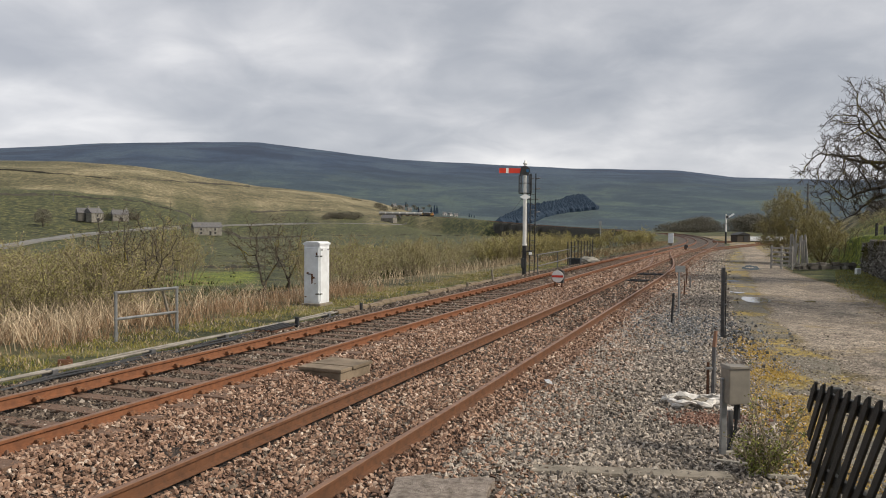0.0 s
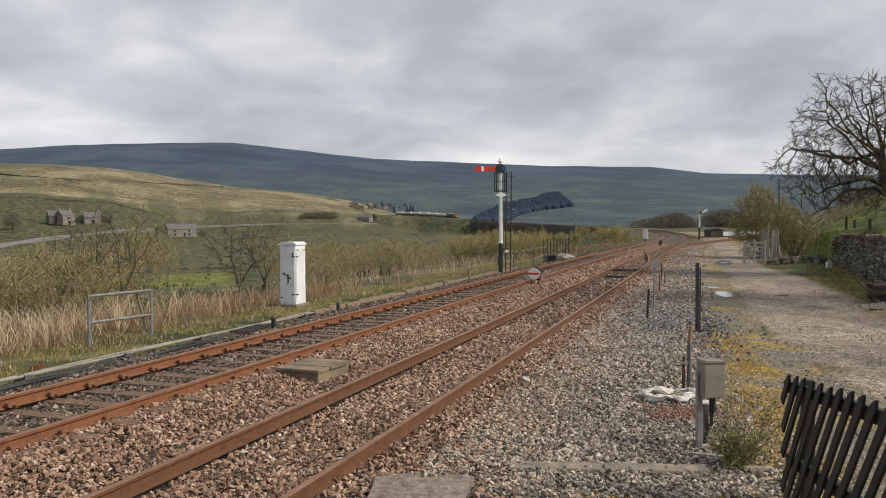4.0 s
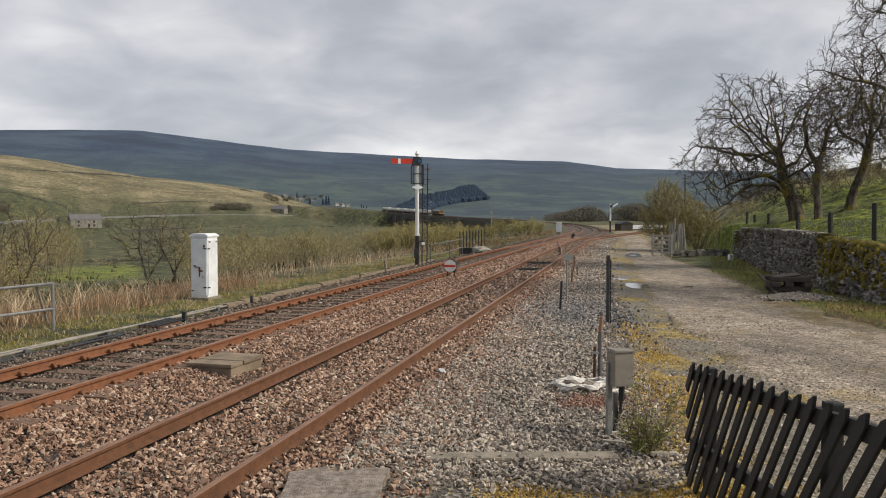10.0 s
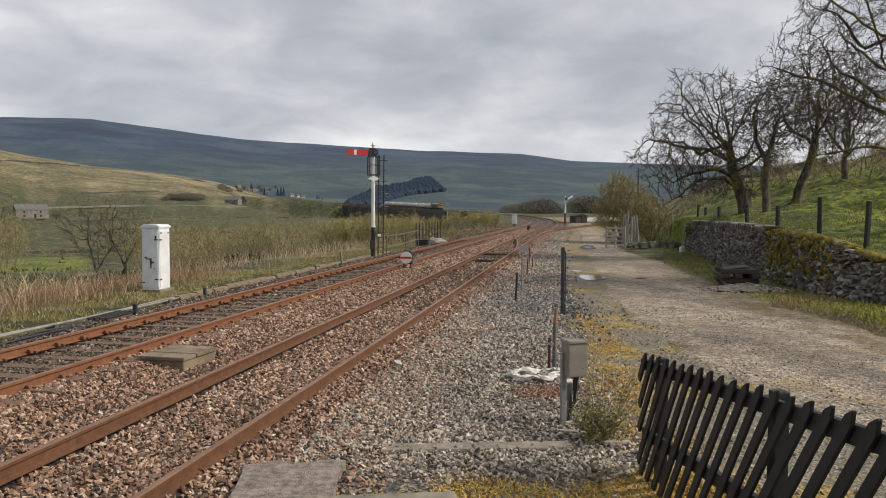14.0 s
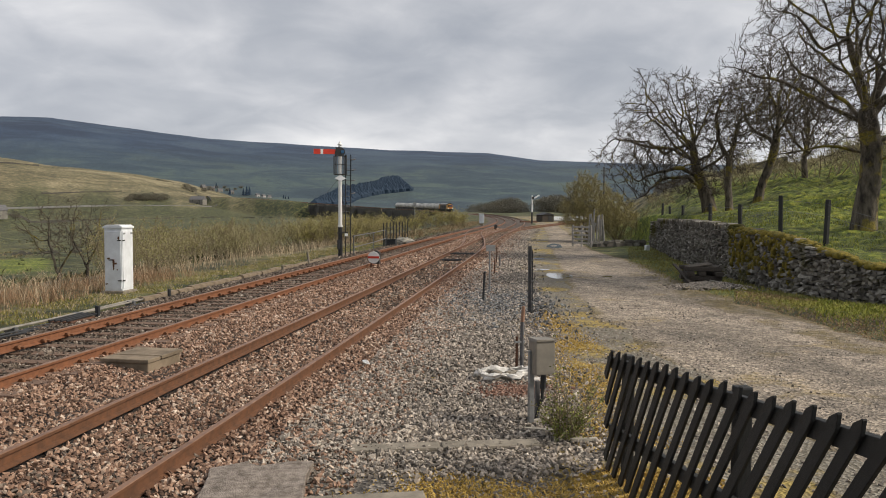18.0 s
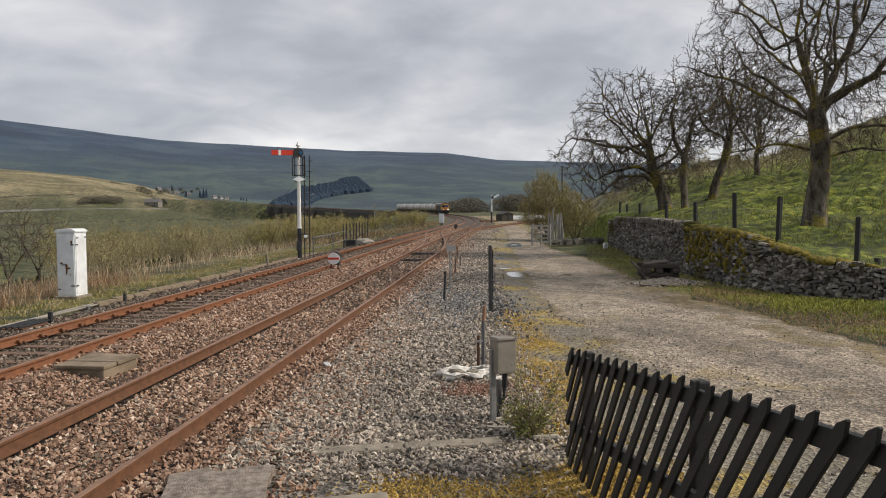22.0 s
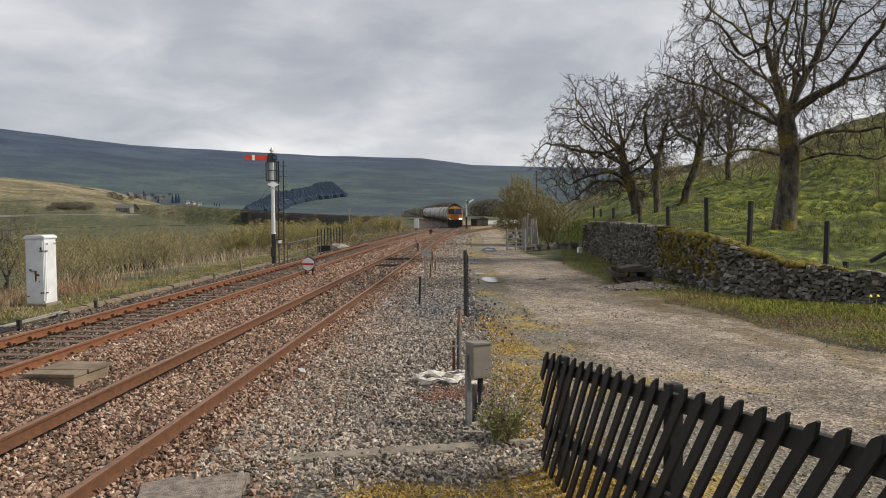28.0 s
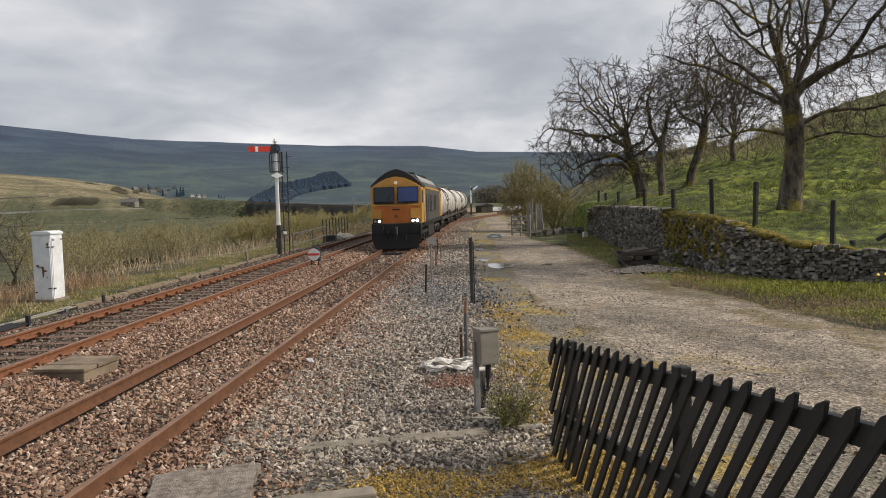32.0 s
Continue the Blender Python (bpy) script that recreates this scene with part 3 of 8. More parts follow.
def bed_profile(f, us):
    return np.interp(f, [0, 0.06, 0.485, 0.60, 0.92, 1], [-0.21, -0.04, -0.04, -0.18, -0.19, -0.21]) * (1 - smoothstep(40, 62, us)) + np.interp(f, [0, 0.06, 0.92, 1], [-0.21, -0.16, -0.17, -0.205]) * smoothstep(40, 62, us)


# near stretch takes the bed darkened for gap shade, the far one doesn't
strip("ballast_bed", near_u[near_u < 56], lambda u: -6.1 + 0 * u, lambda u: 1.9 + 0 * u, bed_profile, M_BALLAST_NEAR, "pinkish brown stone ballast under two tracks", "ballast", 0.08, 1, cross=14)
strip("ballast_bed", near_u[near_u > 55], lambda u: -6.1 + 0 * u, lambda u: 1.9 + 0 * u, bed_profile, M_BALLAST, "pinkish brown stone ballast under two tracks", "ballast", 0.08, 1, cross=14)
strip("cess", near_u[near_u < 130], lambda u: 1.9 + 0 * u, lambda u: np.interp(u, [-12, 8, 14, 20, 30, 45, 60, 80, 130], [5.2, 5.0, 4.6, 4.3, 4.0, 3.6, 3.2, 2.9, 2.6]), lambda f, us: -0.204 + 0 * us, M_CESS, "grey gravel and moss beside the track", "gravel", 0.12, 2, cross=8)

strip("laneside", near_u[near_u < 240], lambda u: np.interp(u, [-12, 8, 14, 20, 30, 45, 60, 80, 130], [5.1, 4.9, 4.5, 4.2, 3.9, 3.5, 3.1, 2.8, 2.5]), lambda u: np.interp(u, [-12, 8, 14, 20, 30, 45, 60, 80, 110, 150, 240], [9.0, 8.0, 7.4, 7.0, 6.6, 6.4, 7.0, 8.5, 12, 24, 40]), lambda f, us: -0.208 + 0 * us, M_LANESIDE, "mossy trodden gravel between track and lane", "gravel", 0.15, 4, cross=8)


ROAD_C = [(-6, 8.0), (0, 8.0), (8, 8.5), (12, 9.0), (16, 9.75), (20, 10.5), (27, 12.7), (33, 14.7), (47, 19.1), (73, 28.5), (100, 38), (140, 52)]


def build_road():
    c = np.array(ROAD_C, float)          # y, x of the middle of the road
    f = spline(c[:, 0], c[:, 1])
    ys = np.concatenate([np.arange(-6, 60, 0.5), np.arange(60, 138, 3.0)])
    half = np.interp(ys, [-6, 8, 12, 16, 20, 27, 33, 47, 73, 140], [3.2, 2.9, 2.7, 2.6, 2.3, 2.1, 2.1, 1.5, 1.4, 1.6])
    rng = np.random.default_rng(5)
    cross = 12
    k = np.linspace(-1, 1, cross)
    jl = rng.normal(0, 0.10, (len(ys), cross)) * (np.abs(k) > 0.9)
    x = f(ys)[:, None] + half[:, None] * k + jl
    y = ys[:, None] + 0 * x
    z = ground_z(x, y) + 0.026 - 0.030 * np.abs(k[None]) ** 10 + 0.008 * np.sin(x * 2.1 + y * 0.9) + 0.005 * np.sin(x * 4.3 - y * 2.2)
    n = len(ys)
    i, j = np.meshgrid(np.arange(n - 1), np.arange(cross - 1), indexing="ij")
    a = i * cross + j
    faces = np.stack([a, a + 1, a + cross + 1, a + cross], -1).reshape(-1, 4)
    me = fast_mesh("road", np.stack([x, y, z], -1).reshape(-1, 3), faces)
    ed = np.abs(k)[None] ** 1.5 + 0 * x
    ed = np.maximum(ed, 0.62 * np.exp(-(k[None] / 0.22) ** 2) * np.interp(ys, [10, 24, 60], [0.6, 0.9, 1.3])[:, None])
    ed = np.where(k[None] > 0, np.maximum(ed, 0.80 * smoothstep(0.22, 0.50, k[None] + 0 * x) * np.interp(ys, [4, 9, 24, 34], [0.9, 1, 1, 0.4])[:, None]), ed)
    me.attributes.new("edge", "FLOAT", "POINT").data.foreach_set("value", ed.ravel().astype(np.float32))
    me.shade_smooth()
    obj("road", me, M_ROAD, label="pale rough gravel lane with potholes", category="road", kind="structure")


build_road()

# ---- railway ----
RAIL = [(-0.07, -0.155), (0.07, -0.155), (0.07, -0.143), (0.012, -0.125), (0.010, -0.045), (0.036, -0.036), (0.036, -0.006), (0.028, 0), (-0.028, 0), (-0.036, -0.006), (-0.036, -0.036), (-0.010, -0.045), (-0.012, -0.125), (-0.07, -0.143)]


def sweep(name, pts, parent=None, label="", rust=None):
    """A rail along the points (n,3): rusty sides, a worn head."""
    pts = np.asarray(pts, float)
    t = np.gradient(pts, axis=0)
    t[:, 2] = 0
    t /= np.linalg.norm(t, axis=1)[:, None]
    s = np.stack([t[:, 1], -t[:, 0], 0 * t[:, 0]], -1)
    pr = np.array(RAIL)
    v = pts[:, None] + pr[None, :, :1] * s[:, None] + pr[None, :, 1:] * np.array([0, 0, 1.0])
    n, k = len(pts), len(pr)
    i, j = np.meshgrid(np.arange(n - 1), np.arange(k), indexing="ij")
    a, b = i * k + j, i * k + (j + 1) % k
    me = fast_mesh(name, v.reshape(-1, 3), np.stack([a, b, b + k, a + k], -1).reshape(-1, 4))
    me.materials.append(rust or M_RUST)
    me.materials.append(M_RAILTOP)
    idx = np.where((j.ravel() >= 6) & (j.ravel() <= 8), 1, 0).astype(np.int32)
    me.polygons.foreach_set("material_index", idx)
    return obj(name, me, None, parent, label)


rail_u = np.concatenate([np.arange(-14, 120, 1.0), np.arange(120, 940, 6.0)])


def left_lift(u):
    return np.interp(u, [0, 40, 90, 140], [0.15, 0.15, 0.06, 0.0])


def tilt(u):
    return np.interp(u, [0, 40, 100], [0.03, 0.03, 0.0])


def build_track(name, off, lifted, label, sleepers):
    tr = thing(name, Matrix(), label, "railway track", "running lines")
    for sgn in (-1, 1):
        dz = (left_lift(rail_u) if lifted else 0) - sgn * tilt(rail_u)
        sweep("rail", track_xyz(rail_u, off + sgn * GAUGE / 2, dz), tr, "", M_RUST if lifted else M_RUST_DARK)
    bm = box(2.5, 0.25, 0.14, (0, 0, -0.14), 0.012)
    me = bpy.data.meshes.new("sleeper")
    bm.to_mesh(me)
    bm.free()
    me.materials.append(M_SLEEPER)
    ch = bmesh.new()
    for sx in (-1, 1):
        prism([(-0.055, 0), (0.055, 0), (0.045, 0.022), (0.02, 0.060), (-0.02, 0.060), (-0.045, 0.022)], 0.10, pose(sx * 0.088, 0, 0), 0.006, bm=ch)
        box(0.06, 0.05, 0.035, (sx * 0.155, 0.03, 0.0), 0.006, bm=ch)
    cm = bpy.data.meshes.new("rail_chair")
    ch.to_mesh(cm)
    ch.free()
    cm.materials.append(M_CHAIR_RUST)
    rng = np.random.default_rng(len(name))
    for u in np.arange(-4, sleepers, 0.68):
        p = track_xyz(np.array([u]), off, left_lift(np.array([u])) if lifted else 0.0)[0]
        q = track_xyz(np.array([u + 0.4]), off)[0]
        yaw = math.degrees(math.atan2(-(q[0] - p[0]), q[1] - p[1]))
        s = obj("sleeper", me, None, tr)
        s.matrix_world = pose(p[0], p[1], p[2] - (0.150 if lifted else 0.205) + rng.normal(0, 0.006), 0, 0, yaw + rng.normal(0, 0.6))
        if u < 62 and lifted:
            for sgn in (-1, 1):
                c = obj("rail_chair", cm, None, tr)
                e = pose(sgn * GAUGE / 2, 0, 0)
                c.matrix_world = pose(p[0], p[1], p[2] - 0.135 - sgn * float(tilt(u)), 0, 0, yaw) @ e
    return tr


build_track("far_track", -SPACING, True, "rust-brown railway track on dark oily ballast", 95)
build_track("near_track", 0.0, False, "rust-brown railway track in pinkish stone ballast", 95)


def build_crossover(u0, u1, off0, off1, group="crossovers"):
    """Two rails that swing from one track to the other."""
    tr = thing("crossover", Matrix(), "rusty crossover rails curving between the two tracks", "railway points", group)
    us = np.linspace(u0, u1, 40)
    f = smoothstep(u0, u1, us)
    for sgn in (-1, 1):
        sweep("rail", track_xyz(us, off0 + (off1 - off0) * f + sgn * GAUGE / 2, 0.004 + 0 * us), tr, "", M_RUST_DARK)


build_crossover(44, 98, 0.0, -SPACING)


def build_siding():
    tr = thing("siding", Matrix(), "rusty siding rails diverging towards a loading yard", "railway track", "running lines")
    us = np.linspace(80, 160, 50)
    f = (np.clip((us - 80) / 80, 0, 1)) ** 1.8
    for sgn in (-1, 1):
        sweep("rail", track_xyz(us, f * 14 + sgn * GAUGE / 2, 0.004), tr, "", M_RUST_DARK)


build_siding()

# ---- lineside things ----
def at_ground(x, y, dz=0.0, yaw=0.0):
    return pose(x, y, float(ground_z(x, y)) + dz, 0, 0, yaw)


TRACK_YAW = -20.0     # heading of the line beside the camera, as a yaw


def build_cabinet():
    c = thing("lineside_cabinet", pose(-4.05, 25.85, -0.165, 0, 0, TRACK_YAW) @ Matrix.Diagonal((1.07, 1.07, 1.07, 1)), "tall white weathered lineside cabinet with a rust streak", "cabinet")
    part("base", box(0.66, 0.80, 0.16, (0, 0, -0.13), 0.02), M_CONC, c, "concrete base")
    part("body", box(0.52, 0.60, 1.74, (0, 0, 0.03), 0.012), M_WHITE, c)
    for k, (x, z, w, h) in enumerate(((-0.13, 0.93, 0.05, 0.03), (0.06, 0.79, 0.07, 0.03), (0.17, 1.50, 0.03, 0.05), (-0.20, 0.22, 0.05, 0.02), (0.12, 0.62, 0.02, 0.02))):
        part("rust_spot", prism([(-w, 0), (-w * 0.3, -h), (w, -h * 0.4), (w * 0.6, h), (-w * 0.4, h * 0.8)], 0.003, pose(x, -0.3195, z)), M_RUST_DARK, c, "rust spot")
    part("lid", prism([(-0.29, 0), (0.29, 0), (0.29, 0.045), (0.20, 0.095), (-0.20, 0.095), (-0.29, 0.045)], 0.67, pose(0, 0, 1.77), 0.006), M_WHITE, c, "overhanging white lid")
    d = part("door", box(0.018, 0.54, 1.60, (0.268, 0, 0.09), 0.006), M_WHITE, c)
    part("front_door", box(0.46, 0.018, 1.60, (0, -0.308, 0.09), 0.006), M_WHITE, c)
    for z in (0.30, 1.42):
        h = box(0.03, 0.10, 0.03, (0.285, -0.25, z), 0.004)
        box(0.10, 0.03, 0.03, (0.19, -0.325, z), 0.004, bm=h)
        part("hinge", h, M_BLACK, c, "black strap hinge")
    part("handle", box(0.05, 0.03, 0.05, (0.02, -0.328, 0.86), 0.006), M_CHAIR, c, "rusty latch")
    part("plate", box(0.11, 0.006, 0.05, (-0.07, -0.322, 0.87)), M_GREYMETAL, c)
    part("rust_streak", prism([(-0.02, -0.26), (0.015, -0.22), (0.03, 0), (-0.035, 0)], 0.004, pose(0.02, -0.3205, 0.86)), M_RUST_DARK, c, "rust streak below the latch")
    for y in (-0.2, 0.2):
        part("vent", box(0.012, 0.10, 0.05, (0.281, y, 1.60), 0.003), M_GREYMETAL, c)


build_cabinet()


def build_handrail():
    a, b = Vector((-6.69, 16.46, 0.02)), Vector((-5.94, 17.97, 0.02))
    h = thing("handrail", Matrix.Translation(a), "galvanised tubular handrail frame in the verge", "railing")
    d = b - a
    for p in (Vector(), d):
        part("post", rod(p + Vector((0, 0, -0.1)), p + Vector((0, 0, 0.93)), 0.032), M_GREYMETAL, h)
        part("foot_clamp", rod(p + Vector((0, 0, 0.0)), p + Vector((0, 0, 0.10)), 0.045), M_GREYMETAL, h)
    for z in (0.90, 0.36):
        part("rail", rod(Vector((0, 0, z)) - d * 0.02, d * 1.02 + Vector((0, 0, z)), 0.030), M_GREYMETAL, h)
    part("brace", rod(d * 0.93 + Vector((-0.06, 0.14, 0.0)), d * 0.8 + Vector((-0.1, 0.1, 0.86)), 0.035, n=6), M_CONC, h, "leaning grey strut")


build_handrail()


def build_slab():
    s = thing("cable_chamber", pose(-1.74, 13.10, -0.16, 0, 0, -24), "low concrete cable chamber with two cover slabs between the tracks", "concrete chamber")
    part("base", box(0.76, 0.94, 0.175, (0, 0, 0), 0.02), M_SLAB, s)
    for k, (y, l) in enumerate(((-0.32, 0.35), (0.19, 0.63))):
        part("cover_slab", box(0.80, l, 0.055, (0.01 * k, y, 0.178 + 0.004 * k), 0.012), M_SLAB, s)


build_slab()


def build_disc_signal():
    s = thing("shunting_signal", pose(4.57, 31.82, -0.19, 0, 0, -20), "ground shunting disc signal, white with a red bar", "railway signal", "signals")
    face = pose(0, -0.16, 0.60, 90, 0, 0)
    part("disc", disc(0.235, 0.03, face, 32), M_WHITE_CLEAN, s)
    part("bar", box(0.46, 0.012, 0.085, (0, -0.18, 0.56), 0.003), M_RED, s, "red bar")
    part("housing", box(0.24, 0.30, 0.48, (0.09, 0.03, 0.34), 0.02), M_BLACK, s)
    part("lamp_case", rod((0.08, 0.02, 0.76), (0.08, 0.02, 0.86), 0.07), M_BLACK, s)
    for x in (-0.13, 0.15):
        part("leg", box(0.05, 0.12, 0.38, (x, 0, 0), 0.006), M_CHAIR, s)
    part("base_plate", box(0.55, 0.42, 0.04, (0, 0, 0), 0.008), M_CHAIR, s)
    part("crossbar", box(0.34, 0.05, 0.04, (0, 0, 0.17)), M_CHAIR, s)
    part("crank", rod((0.2, 0, 0.2), (0.34, 0.1, 0.05), 0.02), M_CHAIR, s)


build_disc_signal()


def build_semaphore():
    g = float(ground_z(4.14, 40.95))
    s = thing("semaphore_signal", pose(4.14, 40.95, g, 0, 0, 3), "tall white semaphore signal with red arm at danger and ladder", "railway signal", "signals")
    b = -g                                   # rail level above the ground here
    part("post_foot", rod((0, 0, 0), (0, 0, 1.45 + b), 0.115, 0.105, 14), M_BLACK, s, "black lower post")
    part("post", rod((0, 0, 1.45 + b), (0, 0, 5.55 + b), 0.100, 0.075, 14), M_WHITE_CLEAN, s, "white upper post")
    part("collar", rod((0, 0, 1.42 + b), (0, 0, 1.50 + b), 0.125), M_WHITE_CLEAN, s)
    part("finial", rod((0, 0, 5.55 + b), (0, 0, 5.72 + b), 0.10, 0.05, 12), M_WHITE_CLEAN, s)
    part("cap", disc(0.12, 0.05, pose(0, 0, 5.57 + b)), M_WHITE_CLEAN, s)
    z = 5.20 + b
    arm = part("arm", box(1.12, 0.018, 0.25, (-0.78, -0.15, z - 0.13), 0.004), M_RED, s, "red enamelled arm")
    part("stripe", box(0.13, 0.024, 0.252, (-0.93, -0.15, z - 0.131)), M_WHITE_CLEAN, arm, "white stripe")
    part("spectacle", prism([(-0.30, -0.20), (0.10, -0.22), (0.24, -0.06), (0.22, 0.10), (0.05, 0.24), (-0.22, 0.22)], 0.05, pose(0, -0.15, z + 0.0), 0.01), M_BLACK, s, "black cast spectacle")
    part("lens", disc(0.085, 0.02, pose(0.10, -0.185, z, 90, 0, 0)), M_BLUEGLASS, s, "blue-green lens")
    part("lamp", box(0.18, 0.20, 0.30, (0.10, 0.05, z - 0.16), 0.015), M_BLACK, s)
    # service stage with hoops
    p = z - 1.12
    part("stage", box(0.58, 0.7, 0.04, (0.05, 0.2, p - 0.02), 0.006), M_BLACK, s)
    for x, y in ((-0.22, -0.14), (0.30, -0.14), (-0.22, 0.54), (0.30, 0.54)):
        part("stage_post", rod((x, y, p), (x, y, p + 0.95), 0.032, n=6), M_BLACK, s)
    for zz in (p + 0.5, p + 0.93):
        hoop = rod((-0.22, -0.14, zz), (0.30, -0.14, zz), 0.016, n=6)
        rod((-0.22, 0.54, zz), (0.30, 0.54, zz), 0.016, n=6, bm=hoop)
        rod((-0.22, -0.14, zz), (-0.22, 0.54, zz), 0.016, n=6, bm=hoop)
        rod((0.30, -0.14, zz), (0.30, 0.54, zz), 0.016, n=6, bm=hoop)
        part("stage_rail", hoop, M_BLACK, s)
    part("diamond_plate", prism([(-0.30, 0), (0, -0.15), (0.30, 0), (0, 0.15)], 0.02, pose(0.0, -0.14, p - 0.20)), M_WHITE, s, "white diamond plate")
    # ladder
    top, foot = Vector((0.44, 0.1, p + 1.0)), Vector((0.50, 0.75, 0.05))
    for dx in (-0.13, 0.13):
        part("ladder_stile", rod(foot + Vector((dx, 0, 0)), top + Vector((dx, 0, 0)), 0.030, n=6), M_BLACK, s)
    n = 20
    for k in range(1, n):
        c = foot + (top - foot) * k / n
        part("rung", rod(c + Vector((-0.13, 0, 0)), c + Vector((0.13, 0, 0)), 0.018, n=5), M_POST, s)
    for k in (9, 12, 15):
        c = foot + (top - foot) * k / n
        part("ladder_stay", rod(c + Vector((-0.60, -0.2, 0)), c + Vector((-0.1, 0, 0)), 0.016, n=6), M_BLACK, s)
    for k in (10, 12.5, 15, 17, 19):           # guard hoops reaching past the ladder
        c = foot + (top - foot) * k / n
        a = np.linspace(-1.5, 1.5, 9)
        pts = np.stack([c.x + 0.12 + 0.24 * np.cos(a), c.y - 0.26 * np.sin(a), c.z + 0.04 * np.cos(a)], -1)
        hv, hf = tube_arrays([(pts, np.full(9, 0.028))], 5)
        obj("guard_hoop", fast_mesh("guard_hoop", hv, hf), M_POST, s)
    part("stay_wire", rod((0, 0, p - 0.1), (-0.62, 0.3, p - 0.95), 0.008, n=4), M_POST, s)
    part("counterweight", box(0.16, 0.12, 0.14, (0.28, -0.15, 0.95 + b), 0.02), M_WHITE, s, "white balance weight")
    part("balance_lever", box(0.55, 0.03, 0.05, (0.10, -0.15, 1.1 + b)), M_BLACK, s)
    part("pull_rod", rod((0.13, -0.13, 1.15 + b), (0.13, -0.13, z - 0.15), 0.010, n=5), M_POST, s)
    part("case", box(0.13, 0.14, 0.50, (-0.11, -0.10, 0.5), 0.02), M_BLACK, s)
    return s


M_BLUEGLASS = plain("blue_glass", (0.02, 0.10, 0.22), (0.015, 0.07, 0.16), 0.12, 0, 3, 0)
build_semaphore()


def build_rail_guard():
    pts = [(4.78, 40.6), (6.6, 46.4), (8.3, 52.6)]
    h = thing("pipe_railing", pose(*pts[0], float(ground_z(*pts[0]))), "two-bar grey pipe railing beside the line", "railing")
    o = Vector((*pts[0], float(ground_z(*pts[0]))))
    ps = [Vector((x, y, float(ground_z(x, y)))) - o for x, y in pts]
    for p in ps:
        part("post", rod(p - Vector((0, 0, 0.1)), p + Vector((0, 0, 1.22)), 0.03, n=8), M_POST, h)
    for a, b in zip(ps, ps[1:]):
        for z in (1.18, 0.62):
            part("rail", rod(a + Vector((0, 0, z)), b + Vector((0, 0, z)), 0.026, n=8), M_POST, h)


build_rail_guard()


def build_iron_fence():
    a, b = Vector((8.45, 54.5, 0)), Vector((11.6, 62.4, 0))
    g = float(ground_z(a.x, a.y))
    f = thing("iron_fence", pose(a.x, a.y, g), "dark iron fence of tall upright bars beside the line", "fence")
    n = 8
    for k in range(n + 1):
        p = (b - a) * k / n
        part("bar", box(0.065, 0.065, 1.62, (p.x, p.y, 0), 0.01), M_BLACK, f)
    for z in (0.35, 1.25):
        part("rail", rod((0, 0, z), (b - a) + Vector((0, 0, z)), 0.022, n=6), M_BLACK, f)
    bag = bmesh.new()
    bmesh.ops.create_icosphere(bag, subdivisions=3, radius=1)
    rng = random.Random(4)
    for v in bag.verts:
        k = noise.noise(v.co * 2.2) * 0.35
        v.co = Vector((v.co.x * 1.1, v.co.y * 0.45, max(v.co.z, -0.5) * 0.32)) * (1 + k)
    ob = part("rubble_heap", bag, M_CONC_LT, None)
    ob.matrix_world = pose(9.9, 55.2, g + 0.28, 0, 0, -65)
    tagged(ob, "heap of pale rubble against the iron fence", "rubble")
    t = thing("dark_bin", pose(8.8, 53.6, g, 0, 0, -20), "low dark metal box beside the fence", "box")
    part("body", box(0.75, 0.6, 0.5, (0, 0, 0), 0.03), M_BLACK, t)
    part("lid", box(0.8, 0.65, 0.05, (0, 0, 0.5), 0.01), M_BLACK, t)


build_iron_fence()


def build_trough():
    """Concrete cable trough along the far verge, laid in lengths."""
    t = thing("cable_trough", Matrix(), "line of weathered concrete cable trough along the verge", "cable trough")
    rng = random.Random(8)
    me = {}
    for kind in range(3):
        bm = box(0.24, 0.98, 0.09, (0, 0, 0), 0.012)
        box(0.16, 0.97, 0.03, (0.0, 0, 0.09), 0.006, bm=bm)
        m = bpy.data.meshes.new("trough_length")
        bm.to_mesh(m)
        bm.free()
        m.materials.append(M_SLAB)
        me[kind] = m
    for u in np.arange(21, 46, 1.0):
        off = -6.35
        p, q = track_xyz(np.array([u, u + 0.5]), off)
        yaw = math.degrees(math.atan2(-(q[0] - p[0]), q[1] - p[1]))
        ob = obj("trough_length", me[rng.randrange(3)], None, t)
        ob.matrix_world = pose(p[0] + rng.uniform(-.03, .03), p[1], -0.15 + rng.uniform(-.035, .02), rng.uniform(-1.5, 1.5), rng.uniform(-2, 2), yaw + rng.uniform(-2.5, 2.5))


build_trough()


M_RODS = plain("pale_grey_rodding", (0.33, 0.305, 0.265), (0.18, 0.165, 0.14), 0.7, 0.1, 4, 0.2, 60, 0.002)


